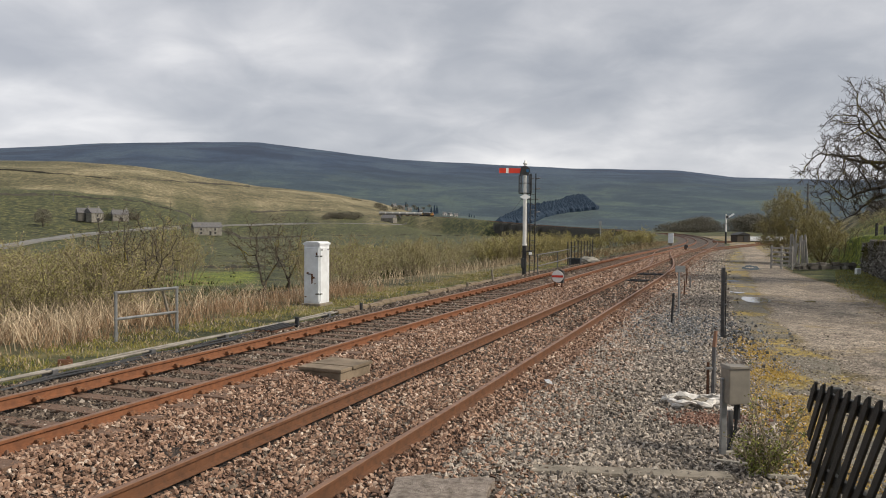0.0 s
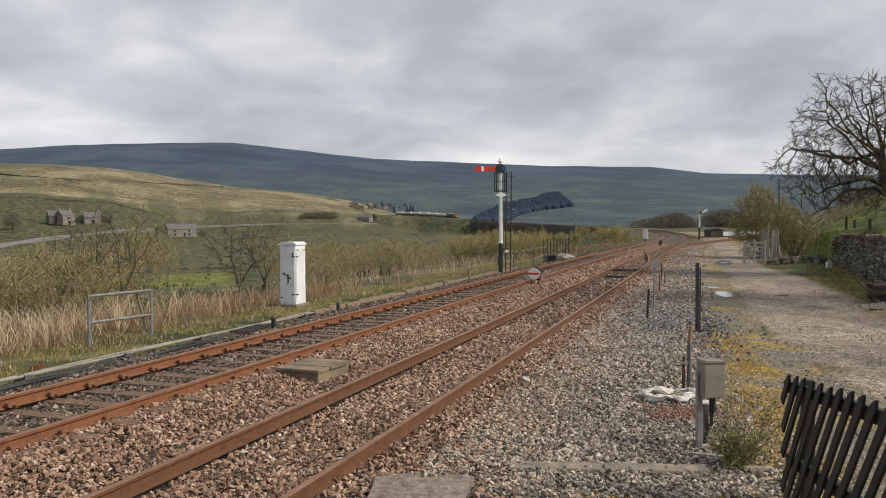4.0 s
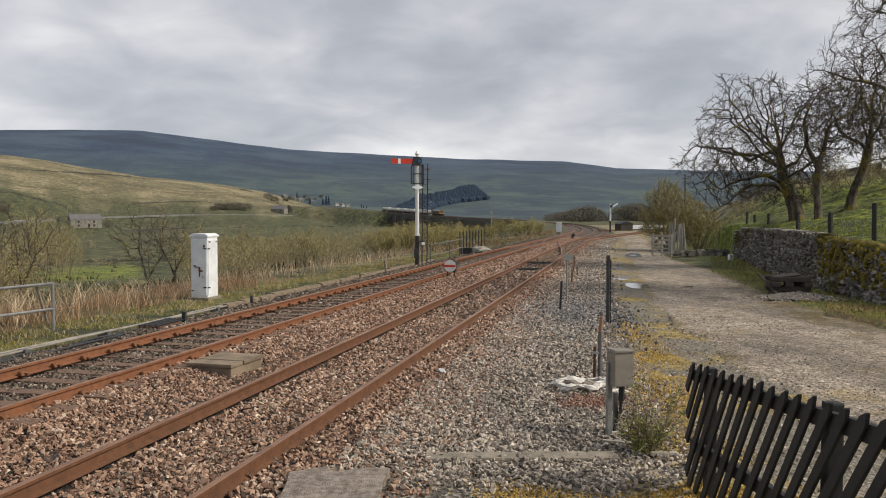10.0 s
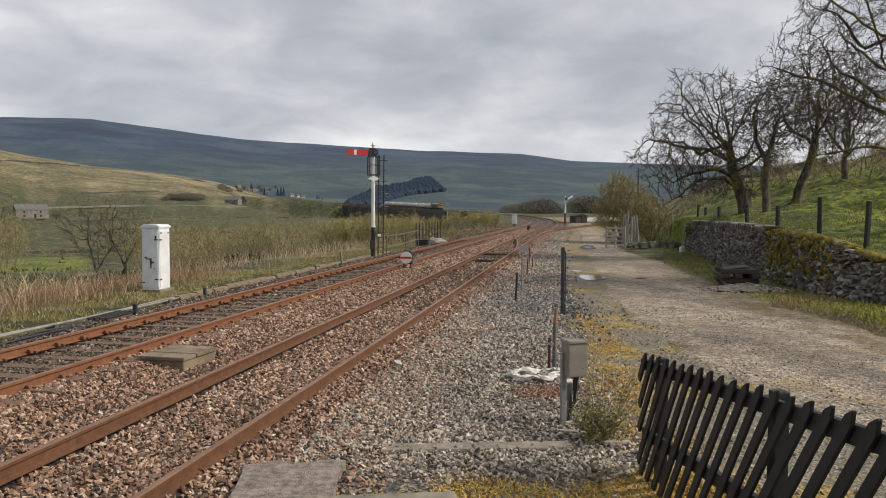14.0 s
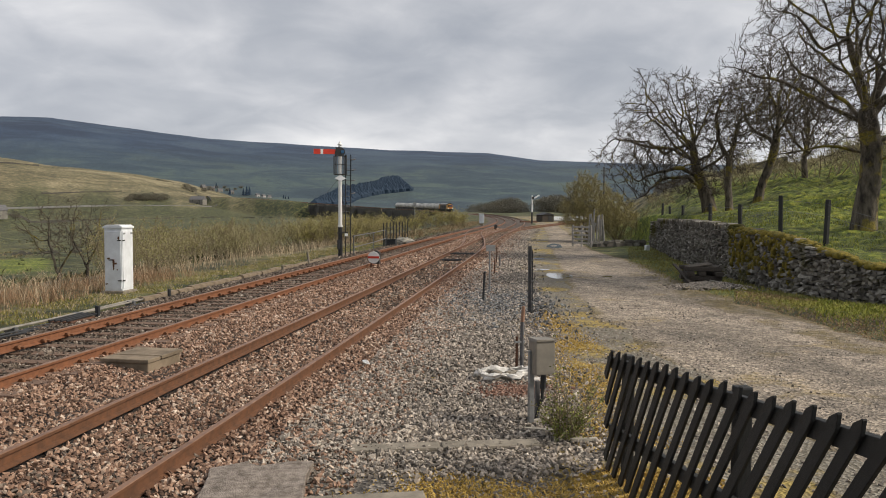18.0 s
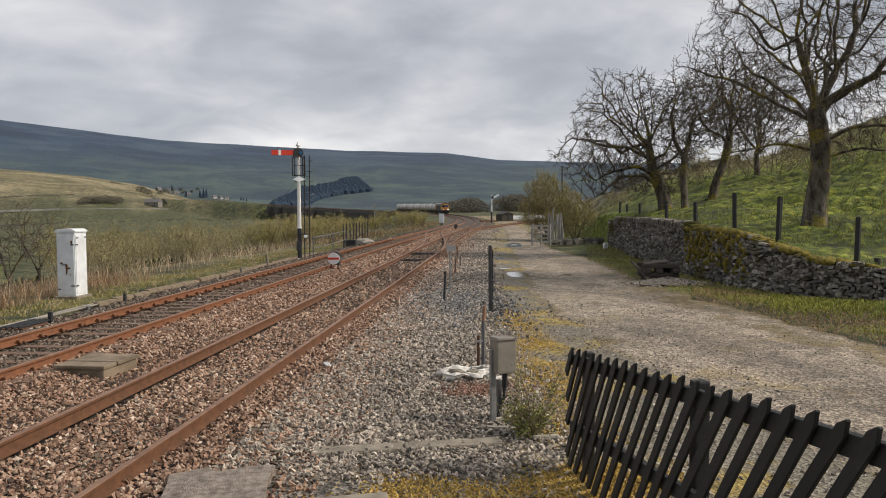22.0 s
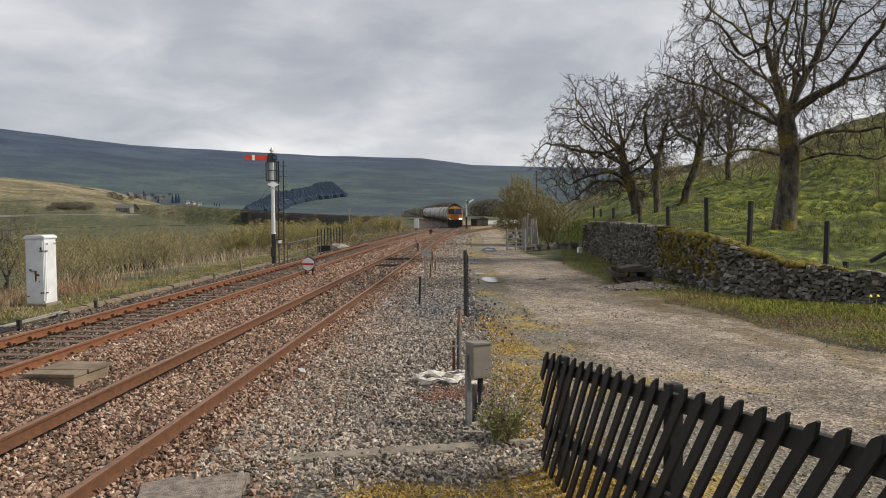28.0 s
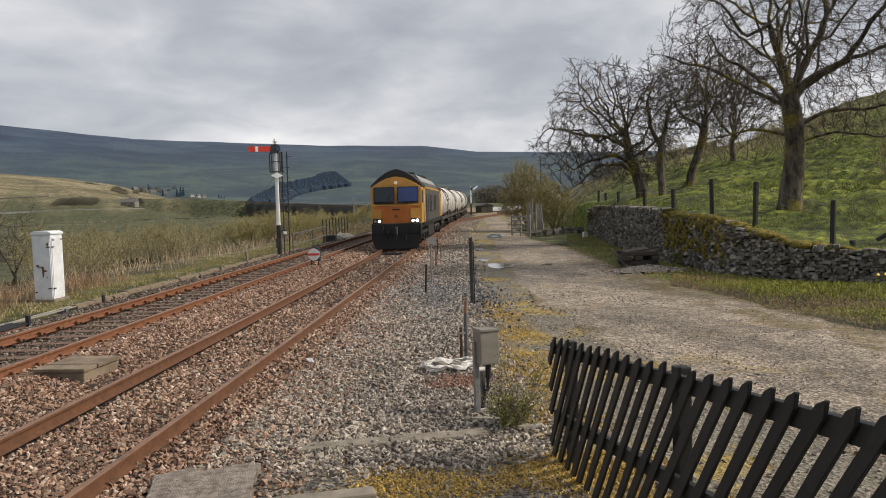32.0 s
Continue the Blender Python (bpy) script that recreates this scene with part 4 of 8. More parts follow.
def build_cables():
    rng = np.random.default_rng(12)
    c = thing("cable_bundle", Matrix(), "dark loose cables lying along the trough", "cables")
    for k in range(5):
        us = np.linspace(7 + k * 0.3, 13 + rng.uniform(0, 9), 40)
        off = -5.62 + 0.10 * np.sin(us * (0.9 + 0.2 * k) + k) + 0.06 * k
        p = track_xyz(us, off)
        p[:, 2] = -0.06 + 0.04 * np.sin(us * 1.7 + k) + 0.012 * k
        v, f = tube_arrays([(p, np.full(40, 0.022))], 6)
        obj("cable", fast_mesh("cable", v, f), M_BLACK, c)
    rods = thing("point_rods", Matrix(), "pair of pale grey rods running along the verge in brackets", "rods")
    us = np.linspace(7.5, 22, 60)
    for k, off in enumerate((-6.30, -6.41)):
        p = track_xyz(us, off + 0.02 * np.sin(us * 0.8 + k))
        p[:, 2] = -0.085 + 0.008 * np.sin(us * 0.9 + 2 * k)
        v, f = tube_arrays([(p, np.full(60, 0.024))], 6)
        obj("rod", fast_mesh("rod", v, f), M_RODS, rods)
    for u in np.arange(8.2, 22, 2.35):
        p = track_xyz(np.array([u]), -6.355)[0]
        part("bracket", box(0.24, 0.12, 0.13, (p[0], p[1], -0.20), 0.01, pose(0, 0, 0, 0, 0, -20)), M_POST, rods)
    bk = thing("rusty_block", at_ground(-6.78, 14.43, -0.02, 20), "small rusty iron block in the verge moss", "block")
    part("body", box(0.24, 0.16, 0.13, (0, 0, 0), 0.015), M_RUST_DARK, bk)
    part("lug", box(0.06, 0.06, 0.05, (0.05, 0, 0.13), 0.008), M_RUST_DARK, bk)
    g = thing("point_rodding", pose(-3.75, 18.0, -0.10, 0, 0, -20), "small dark drain frame by the trough", "frame")
    part("frame", box(0.5, 0.9, 0.12, (0, 0, 0), 0.02), M_CHAIR, g)
    for k in range(4):
        part("rod", rod((-0.2 + 0.13 * k, -0.5, 0.14), (-0.2 + 0.13 * k, 0.7, 0.15), 0.02, n=6), M_BLACK, g)
    part("upright", box(0.08, 0.08, 0.32, (0.2, 0.62, 0), 0.01), M_BLACK, g)


build_cables()


def build_posts():
    def stake(name, x, y, h, r, material, label, lean=(0, 0), group="stakes"):
        p = thing(name, at_ground(x, y, -0.05), label, "post", group)
        part("shaft", rod((0, 0, -0.1), (lean[0], lean[1], h), r, r * 0.92, 8), material, p)
        part("top", rod((lean[0], lean[1], h), (lean[0], lean[1], h + 0.02), r * 1.08, r * 0.8, 8), material, p)
    stake("marker_stake", 6.05, 21.25, 0.86, 0.035, M_BLACK, "thin dark stake leaning in the gravel", (0.05, 0))
    stake("marker_stake", 9.0, 30.0, 0.62, 0.03, M_CHAIR, "thin rusty stake in the gravel", (0.02, 0))
    stake("marker_stake", 10.9, 36.0, 0.80, 0.03, M_CHAIR, "thin rusty stake in the gravel", (0.02, 0))
    stake("marker_stake", 10.3, 33.5, 0.55, 0.03, M_POST, "short grey stake in the gravel", (0, 0))
    stake("verge_stake", -2.35, 23.2, 0.36, 0.05, M_BLACK, "short dark post at the trough", (0, 0), "verge posts")
    stake("verge_stake", 1.0, 32.5, 0.34, 0.06, M_CONC, "short mossy concrete post in the verge", (0, 0), "verge posts")
    stake("verge_stake", 2.2, 34.5, 0.75, 0.05, M_CONC, "short leaning concrete post in the verge", (-0.1, 0), "verge posts")
    # tall channel post
    p = thing("channel_post", at_ground(6.39, 18.34, 0, -20), "tall grey steel channel post with a cable clipped to it", "post")
    part("web", box(0.085, 0.02, 1.70, (0, 0, -0.05), 0.004), M_POST, p)
    for x in (-0.037, 0.037):
        part("flange", box(0.012, 0.07, 1.70, (x, -0.03, -0.05), 0.003), M_POST, p)
    part("conduit", rod((0.062, 0, -0.05), (0.062, 0, 1.55), 0.015, n=8), M_BLACK, p)
    for z in (0.3, 0.8, 1.3):
        part("clip", box(0.06, 0.04, 0.025, (0.06, 0, z)), M_GREYMETAL, p)
    # small board on a post
    s = thing("notice_post", at_ground(6.77, 23.06, 0, 2), "small plain grey board on a thin post", "sign")
    part("post", rod((0, 0, -0.1), (0, 0, 1.42), 0.028, n=8), M_GREYMETAL, s)
    part("board", box(0.29, 0.02, 0.19, (0.02, -0.03, 1.28), 0.004), M_GREYMETAL, s)
    # conduits with an orange cap
    c = thing("cable_conduit", at_ground(4.01, 11.87, 0), "pair of rising cable conduits with a frayed orange top", "conduit")
    part("pipe", rod((0, 0, -0.1), (0.01, 0, 0.80), 0.032, n=8), M_POST, c)
    part("pipe", rod((-0.075, 0.02, -0.1), (-0.07, 0.02, 0.55), 0.022, n=8), M_CHAIR, c)
    part("cap", rod((0.01, 0, 0.78), (0.03, 0.0, 1.02), 0.034, 0.026, 8), plain("frayed_orange_tape", (0.30, 0.17, 0.11), (0.20, 0.11, 0.07), 0.8), c, "frayed orange tape")
    part("strap", box(0.16, 0.05, 0.03, (-0.03, 0, 0.45)), M_GREYMETAL, c)
    # junction box
    j = thing("junction_box", at_ground(3.225, 8.85, 0, 8), "grey metal junction box on a galvanised channel post", "junction box")
    part("post", box(0.065, 0.05, 1.0, (-0.115, 0.02, -0.12), 0.006), M_GREYMETAL, j)
    part("back_post", box(0.05, 0.05, 0.62, (0.01, 0.10, -0.12), 0.006), M_POST, j)
    part("body", box(0.24, 0.20, 0.39, (0.0, -0.02, 0.61), 0.012), M_GREYBOX, j)
    part("lid", prism([(-0.13, 0), (0.13, 0), (0.12, 0.02), (-0.12, 0.03)], 0.23, pose(0, -0.02, 1.0), 0.004), M_GREYBOX, j)
    part("door", box(0.012, 0.17, 0.34, (0.123, -0.02, 0.635), 0.003), M_GREYBOX, j)
    part("gland", rod((0.04, 0, 0.63), (0.04, 0.02, 0.42), 0.035, n=8), M_BLACK, j)
    v, f = tube_arrays([(np.array([(0.04, 0.02, 0.5), (0.05, 0.05, 0.3), (0.0, 0.08, 0.12), (-0.02, 0.1, 0.0)]), np.full(4, 0.02))], 6)
    obj("cable", fast_mesh("cable", v, f), M_BLACK, j)


build_posts()


def build_near_slabs():
    s = thing("concrete_slab", pose(-0.04, 7.12, -0.225, 0, 0, -8) @ Matrix.Diagonal((0.86, 0.9, 1, 1)), "broken pale concrete slab flush with the ballast", "slab", "slabs")
    bm = box(1.05, 1.35, 0.12, (0, 0, 0), 0.02)
    bmesh.ops.subdivide_edges(bm, edges=bm.edges[:], cuts=3, use_grid_fill=True)
    for v in bm.verts:
        v.co += Vector((1, 1, 0.25)) * noise.noise(v.co * 5.1) * 0.10
    part("body", bm, plain("rough_broken_concrete", (0.34, 0.29, 0.245), (0.12, 0.095, 0.075), 0.95, 0, 11, 1.0, 55, 0.02), s)
    k = thing("buried_kerb", pose(2.1, 8.12, -0.270, 0, 0, -6.5), "long weathered concrete kerb sunk in the gravel", "kerb")
    for x, l in ((-0.72, 0.95), (0.30, 1.05)):
        bm = box(l, 0.24, 0.11, (x, 0, 0), 0.02)
        part("length", bm, M_CONC, k)
    f = thing("flat_kerb", pose(0.75, 6.75, -0.25, 0, 0, -4), "dark concrete edging at the foot of the ramp", "kerb")
    part("length", box(1.3, 0.20, 0.10, (0, 0, 0), 0.02), M_CONC, f)


build_near_slabs()


M_SACK = plain("dirty_white_plastic", (0.72, 0.70, 0.66), (0.42, 0.39, 0.35), 0.6, 0, 9, 0.4, 30, 0.01)


def build_bag():
    rng = np.random.default_rng(2)
    b = thing("plastic_bag", at_ground(3.55, 11.25, 0), "crumpled white plastic sack lying open with rubble in it", "sack")
    ang = np.linspace(0, 2 * math.pi, 34)
    rr = 0.33 * (1 + 0.10 * np.sin(3 * ang + 1) + 0.07 * rng.normal(size=34))
    rr[-1] = rr[0]
    pts = np.stack([rr * np.cos(ang) * 1.25, rr * np.sin(ang) * 0.75, 0.08 + 0.07 * np.abs(np.sin(2.5 * ang))], -1)
    v, f = tube_arrays([(pts, 0.038 + 0.016 * np.sin(ang * 5 + 1) + 0.008 * np.sin(ang * 11))], 8)
    v += rng.normal(0, 0.014, v.shape)
    rim = fast_mesh("rim", v, f)
    obj("rim", rim, M_SACK, b)
    part("fold", box(0.4, 0.22, 0.05, (0.46, -0.12, 0.0), 0.02, pose(0, 0, 0, 0, 8, 20)), M_SACK, b)
    for k in range(7):
        a = rng.uniform(-0.2, 0.2, 2)
        part("rubble", box(0.17, 0.14, 0.13, (a[0], a[1] * 0.6, 0.01), 0.02, pose(0, 0, 0, rng.uniform(-20, 20), rng.uniform(-20, 20), rng.uniform(0, 180))), M_CONC, b)
    for k, (x, y, yaw, l) in enumerate(((3.08, 8.5, 62, 0.34), (3.42, 8.02, 84, 0.30), (3.3, 8.9, 100, 0.4))):
        s = thing("bleached_stick", pose(x, y, -0.19, 0, 0, yaw), "bleached splintered piece of wood on the gravel", "stick", "sticks")
        part("body", prism([(-0.03, 0), (0.03, 0), (0.02, 0.035), (-0.025, 0.03)], l, Matrix(), 0.004), M_CONC_LT, s)
    q = np.stack([3.45 + rng.normal(0, 0.26, 420), 10.45 + rng.normal(0, 0.20, 420), -0.165 + rng.uniform(-0.01, 0.012, 420)], -1)
    stones("brick_rubble", q, 0.024, 61, island("crushed_brick", [(0, (0.12, 0.066, 0.048)), (0.6, (0.24, 0.125, 0.085)), (1, (0.36, 0.23, 0.17))]), "crushed red brick on the gravel")
    t = obj("brick_dust", mesh_of("brick_dust", [(math.cos(a) * 0.5 * (1 + 0.2 * math.sin(3 * a)), math.sin(a) * 0.3, 0) for a in np.linspace(0, 6.1, 16)] , [tuple(range(16))]), plain("brick_dust", (0.26, 0.12, 0.08), (0.15, 0.08, 0.05), 0.95, 0, 14, 0.6, 90, 0.01), None, "patch of crushed red brick on the gravel", "rubble", kind="stuff")
    t.matrix_world = pose(3.45, 10.45, -0.196, 0, 0, 20)


build_bag()


def build_puddle(x, y, rx, ry, yaw, seed):
    rng = np.random.default_rng(seed)
    a = np.linspace(0, 2 * math.pi, 40, endpoint=False)
    r = 1 + 0.18 * np.sin(2 * a + seed) + 0.12 * np.sin(3 * a + 2 * seed) + 0.05 * np.sin(7 * a)
    me = mesh_of("puddle", [(rx * k * math.cos(t), ry * k * math.sin(t), 0) for t, k in zip(a, r)], [tuple(range(40))])
    ob = obj("puddle", me, M_WATER, None, "shallow rain puddle in a pothole", "puddle", "puddles")
    ob.matrix_world = pose(x, y, float(ground_z(x, y)) + 0.032, 0, 0, yaw)


M_WATER, _nt, _b = mat("puddle_water", 0.04)
_b.inputs["Base Color"].default_value = (0.11, 0.10, 0.09, 1)
for args in ((11.1, 28.6, 0.42, 1.35, -10, 1), (13.0, 27.7, 0.45, 0.35, 5, 2), (14.0, 39.0, 0.35, 0.6, -15, 3), (20.2, 52.8, 0.6, 3.2, -20, 5), (11.6, 31.8, 0.3, 0.4, 0, 4)):
    build_puddle(*args)


def build_fence():
    """Diagonal paling fence that climbs beside a ramp."""
    RISE, PITCH, X0 = 0.099, 0.211, -0.72
    f = thing("picket_fence", pose(3.198, 6.430, -0.2, 0, 0, -99.15), "black-stained timber fence of slanting pointed palings", "fence")
    rng = random.Random(6)
    for k in range(-3, 27):
        x = 0.095 + k * PITCH + rng.uniform(-0.010, 0.010)
        slant = 37.2 + rng.uniform(-1, 1)
        top = 1.217 + RISE * x + rng.uniform(-0.012, 0.012)
        h = min((top + 0.04) / math.cos(radians(slant)), (x - X0) / math.sin(radians(slant)) + 0.03)
        w = 0.079 + rng.uniform(-0.004, 0.004)
        bm = prism([(-w / 2, 0), (w / 2, 0), (w / 2, h - 0.052), (w * 0.06, h + 0.022), (-w * 0.06, h + 0.022), (-w / 2, h - 0.052)], 0.022, Matrix(), 0.003)
        p = part("paling", bm, M_FENCE, f)
        p.matrix_local = pose(x, -0.035 + rng.uniform(-0.003, 0.003), top, 0, slant, 0) @ Matrix.Translation((0, 0, -h))
    tilt_ = pose(0, 0, 0, 0, -math.degrees(math.atan(RISE)), 0)
    for z in (0.405, 1.055):
        r = part("rail", box(6.2, 0.05, 0.105, (2.45, 0.003, z), 0.006), M_FENCE, f)
        r.matrix_local = tilt_
    for x in (-0.42, 1.98, 4.50):
        part("post", box(0.095, 0.10, 1.30 + RISE * x, (x, 0.085, -0.1), 0.012), M_FENCE, f)


build_fence()

# ---- field wall, posts, gate ----
def moss_stone_mat():
    mt, nt, b = mat("mossy_wall_stone", 0.95)
    g = nt.nodes.new("ShaderNodeNewGeometry")
    oi = nt.nodes.new("ShaderNodeObjectInfo")
    mx = nt.nodes.new("ShaderNodeMath")
    mx.operation = "ADD"
    nt.links.new(g.outputs["Random Per Island"], mx.inputs[0])
    nt.links.new(oi.outputs["Random"], mx.inputs[1])
    fr = nt.nodes.new("ShaderNodeMath")
    fr.operation = "FRACT"
    nt.links.new(mx.outputs[0], fr.inputs[0])
    c = ramp_of(nt, fr.outputs[0], [(0, (0.075, 0.068, 0.060)), (0.5, (0.18, 0.165, 0.145)), (0.85, (0.26, 0.243, 0.216)), (1, (0.40, 0.38, 0.345))])
    tc = nt.nodes.new("ShaderNodeNewGeometry")
    n = nt.nodes.new("ShaderNodeTexNoise")
    n.inputs["Scale"].default_value, n.inputs["Detail"].default_value = 14, 5
    nt.links.new(tc.outputs["Position"], n.inputs["Vector"])
    c = mix_of(nt, 0.6, c, ramp_of(nt, n.outputs[0], [(0.3, (0.5, 0.5, 0.5)), (0.7, (1.2, 1.2, 1.15))]), "MULTIPLY")
    n2 = nt.nodes.new("ShaderNodeTexNoise")
    n2.inputs["Scale"].default_value, n2.inputs["Detail"].default_value = 0.55, 5
    nt.links.new(tc.outputs["Position"], n2.inputs["Vector"])
    moss = ramp_of(nt, n.outputs[0], [(0.3, (0.035, 0.036, 0.008)), (0.7, (0.12, 0.105, 0.02))])
    c = mix_of(nt, step_of(nt, n2.outputs[0], 0.55, 0.66), c, moss)
    nt.links.new(c, b.inputs["Base Color"])
    bump_to(nt, b, n.outputs[0], 0.6, 0.02)
    return mt


M_WALL = moss_stone_mat()
M_MOSS = plain("yellow_green_moss", (0.25, 0.190, 0.028), (0.075, 0.068, 0.013), 1.0, 0, 9, 0.9, 30, 0.03)


def stone_shape(rng, sx, sy, sz, chip=0.16):
    """Eight corners of one rough block, with its corners knocked about."""
    c = np.array([(x, y, z) for x in (-.5, .5) for y in (-.5, .5) for z in (0, 1)], float) * (sx, sy, sz)
    return c + rng.normal(0, 1, (8, 3)) * chip * np.array([sx, sy, sz]) * 0.5


BLOCK = np.array([(0, 1, 3, 2), (4, 6, 7, 5), (0, 4, 5, 1), (2, 3, 7, 6), (0, 2, 6, 4), (1, 5, 7, 3)])


def wall_frames():
    seg = np.linalg.norm(np.diff(WALL, axis=0), axis=1)
    s = np.r_[0, np.cumsum(seg)]

    def at(q):
        i = int(np.clip(np.searchsorted(s, q) - 1, 0, len(seg) - 1))
        t = (q - s[i]) / seg[i]
        p = WALL[i] * (1 - t) + WALL[i + 1] * t
        d = (WALL[i + 1] - WALL[i]) / seg[i]
        return p, d, WALL_TOP[i] * (1 - t) + WALL_TOP[i + 1] * t
    return s, at


def build_wall():
    rng = np.random.default_rng(21)
    s, at = wall_frames()
    w = thing("field_wall", Matrix(), "old grey dry-stone field wall with mossy stretches", "stone wall", kind="")
    shapes = []
    for k in range(14):
        me = fast_mesh("stone", stone_shape(rng, 1, 1, 1), BLOCK)
        me.materials.append(M_WALL)
        shapes.append(me)
    near, rest, caps = [], [], []
    q0, q1 = s[2] - 1.0, s[10]
    z0 = -0.35
    course = z0
    while course < 1.75:
        h = rng.uniform(0.050, 0.095)
        q = q0 + rng.uniform(0, 0.2)
        while q < q1:
            l = rng.uniform(0.09, 0.25) * (0.75 if q > s[6] else 1.0)
            p, d, top = at(q + l / 2)
            lim = top + 0.05 * math.sin(q * 1.7) + 0.04 * math.sin(q * 5.3)
            if course + h * 0.6 < lim:
                yaw = math.atan2(d[1], d[0])
                out = rng.normal(0, 0.05) + 0.10 * (course - z0) / 1.8
                nrm = np.array([-d[1], d[0]])
                c = p + nrm * out
                row = (q, c, yaw + rng.normal(0, 0.06), l * 0.97, 0.34, h * rng.uniform(0.75, 1.25), course + rng.normal(0, 0.016), rng.normal(0, 0.16))
                (near if s[4] - 2 < q < s[7] + 2 and course > 0.0 else rest).append(row)
            q += l
        course += h
    rng.shuffle(near)
    for row in near[:300]:
        _, c, yaw, l, dp, h, z, roll = row
        ob = obj("stone", shapes[rng.integers(14)], None, w)
        ob.matrix_world = Matrix.Translation((c[0], c[1], z)) @ Matrix.Rotation(yaw, 4, "Z") @ Matrix.Rotation(roll, 4, "Y") @ Matrix.Diagonal((l, dp, h, 1))
    vs, fs = [], []
    for k, row in enumerate(near[300:] + rest):
        _, c, yaw, l, dp, h, z, roll = row
        b = stone_shape(rng, l, dp, h)
        cy, sy = math.cos(yaw), math.sin(yaw)
        vs.append(np.stack([c[0] + b[:, 0] * cy - b[:, 1] * sy, c[1] + b[:, 0] * sy + b[:, 1] * cy, z + b[:, 2] + b[:, 0] * roll], -1))
        fs.append(BLOCK + 8 * k)
    obj("walling", fast_mesh("walling", np.concatenate(vs), np.concatenate(fs)), M_WALL, w, kind="stuff")
    cope = fast_mesh("cope_stone", stone_shape(rng, 1, 1, 1, 0.22), BLOCK)
    cope.materials.append(M_WALL)
    q = s[2] + 3.0
    while q < s[4] - 0.3:
        p, d, top = at(q)
        n = np.array([-d[1], d[0]])
        wide = rng.uniform(0.07, 0.16)
        ob = obj("cope_stone", cope, None, w)
        c = p + n * 0.12
        ob.matrix_world = Matrix.Translation((c[0], c[1], top - 0.06)) @ Matrix.Rotation(math.atan2(d[1], d[0]) + rng.normal(0, 0.08), 4, "Z") @ Matrix.Rotation(rng.normal(0.12, 0.12), 4, "Y") @ Matrix.Diagonal((wide, 0.36, rng.uniform(0.16, 0.27), 1))
        q += wide * 1.05
    # core behind the face stones, near-black for the shade in their gaps
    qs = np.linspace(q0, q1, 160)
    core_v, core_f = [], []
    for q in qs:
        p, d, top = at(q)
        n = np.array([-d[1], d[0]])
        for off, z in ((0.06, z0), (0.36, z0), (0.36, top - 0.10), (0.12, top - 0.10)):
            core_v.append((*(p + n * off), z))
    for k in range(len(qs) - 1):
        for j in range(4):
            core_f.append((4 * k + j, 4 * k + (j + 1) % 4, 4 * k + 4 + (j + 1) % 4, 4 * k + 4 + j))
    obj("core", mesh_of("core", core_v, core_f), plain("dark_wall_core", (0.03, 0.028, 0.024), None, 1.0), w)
    # moss cushions along the coping
    vs, fs, k = [], [], 0
    ico = bmesh.new()
    bmesh.ops.create_icosphere(ico, subdivisions=2, radius=1)
    iv = np.array([v.co[:] for v in ico.verts])
    fi = np.array([[v.index for v in f.verts] for f in ico.faces])
    ico.free()
    for q in np.arange(s[3] + 4.0, s[8] - 0.2, 0.075):
        p, d, top = at(q)
        if q > s[7] + 1.2 and rng.random() < 0.75:
            continue
        if rng.random() < 0.12:
            continue
        n = np.array([-d[1], d[0]])
        c = np.array([*(p + n * rng.uniform(0.0, 0.3) + rng.normal(0, 0.05, 2)), top + rng.uniform(-0.06, 0.05)])
        r = rng.uniform(0.09, 0.18) if s[4] - 1 < q < s[7] + 0.5 else rng.uniform(0.06, 0.11)
        lump = iv * (1 + 0.22 * np.sin(iv[:, :1] * 5 + k) * np.sin(iv[:, 1:2] * 6 + k)) * (r * 1.3, r * 1.1, r * 0.65)
        vs.append(lump + c)
        fs.append(fi + k * len(iv))
        k += 1
    for j in range(120):                       # hanging growth on the face
        q = rng.uniform(s[4] - 0.5, s[5] + 0.5)
        p, d, top = at(q)
        n = np.array([-d[1], d[0]])
        c = np.array([*(p - n * rng.uniform(0.08, 0.16)), rng.uniform(0.15, max(0.3, top - 0.1))])
        lump = iv * (1 + 0.3 * np.sin(iv[:, :1] * 5 + j) * np.sin(iv[:, 2:] * 6 + j)) * (rng.uniform(.06, .14), 0.05, rng.uniform(0.06, 0.18))
        vs.append(lump + c)
        fs.append(fi + k * len(iv))
        k += 1
    me = fast_mesh("moss", np.concatenate(vs), np.concatenate(fs))
    me.shade_smooth()
    obj("moss", me, M_MOSS, w, "cushions of yellow-green moss", kind="stuff")


build_wall()


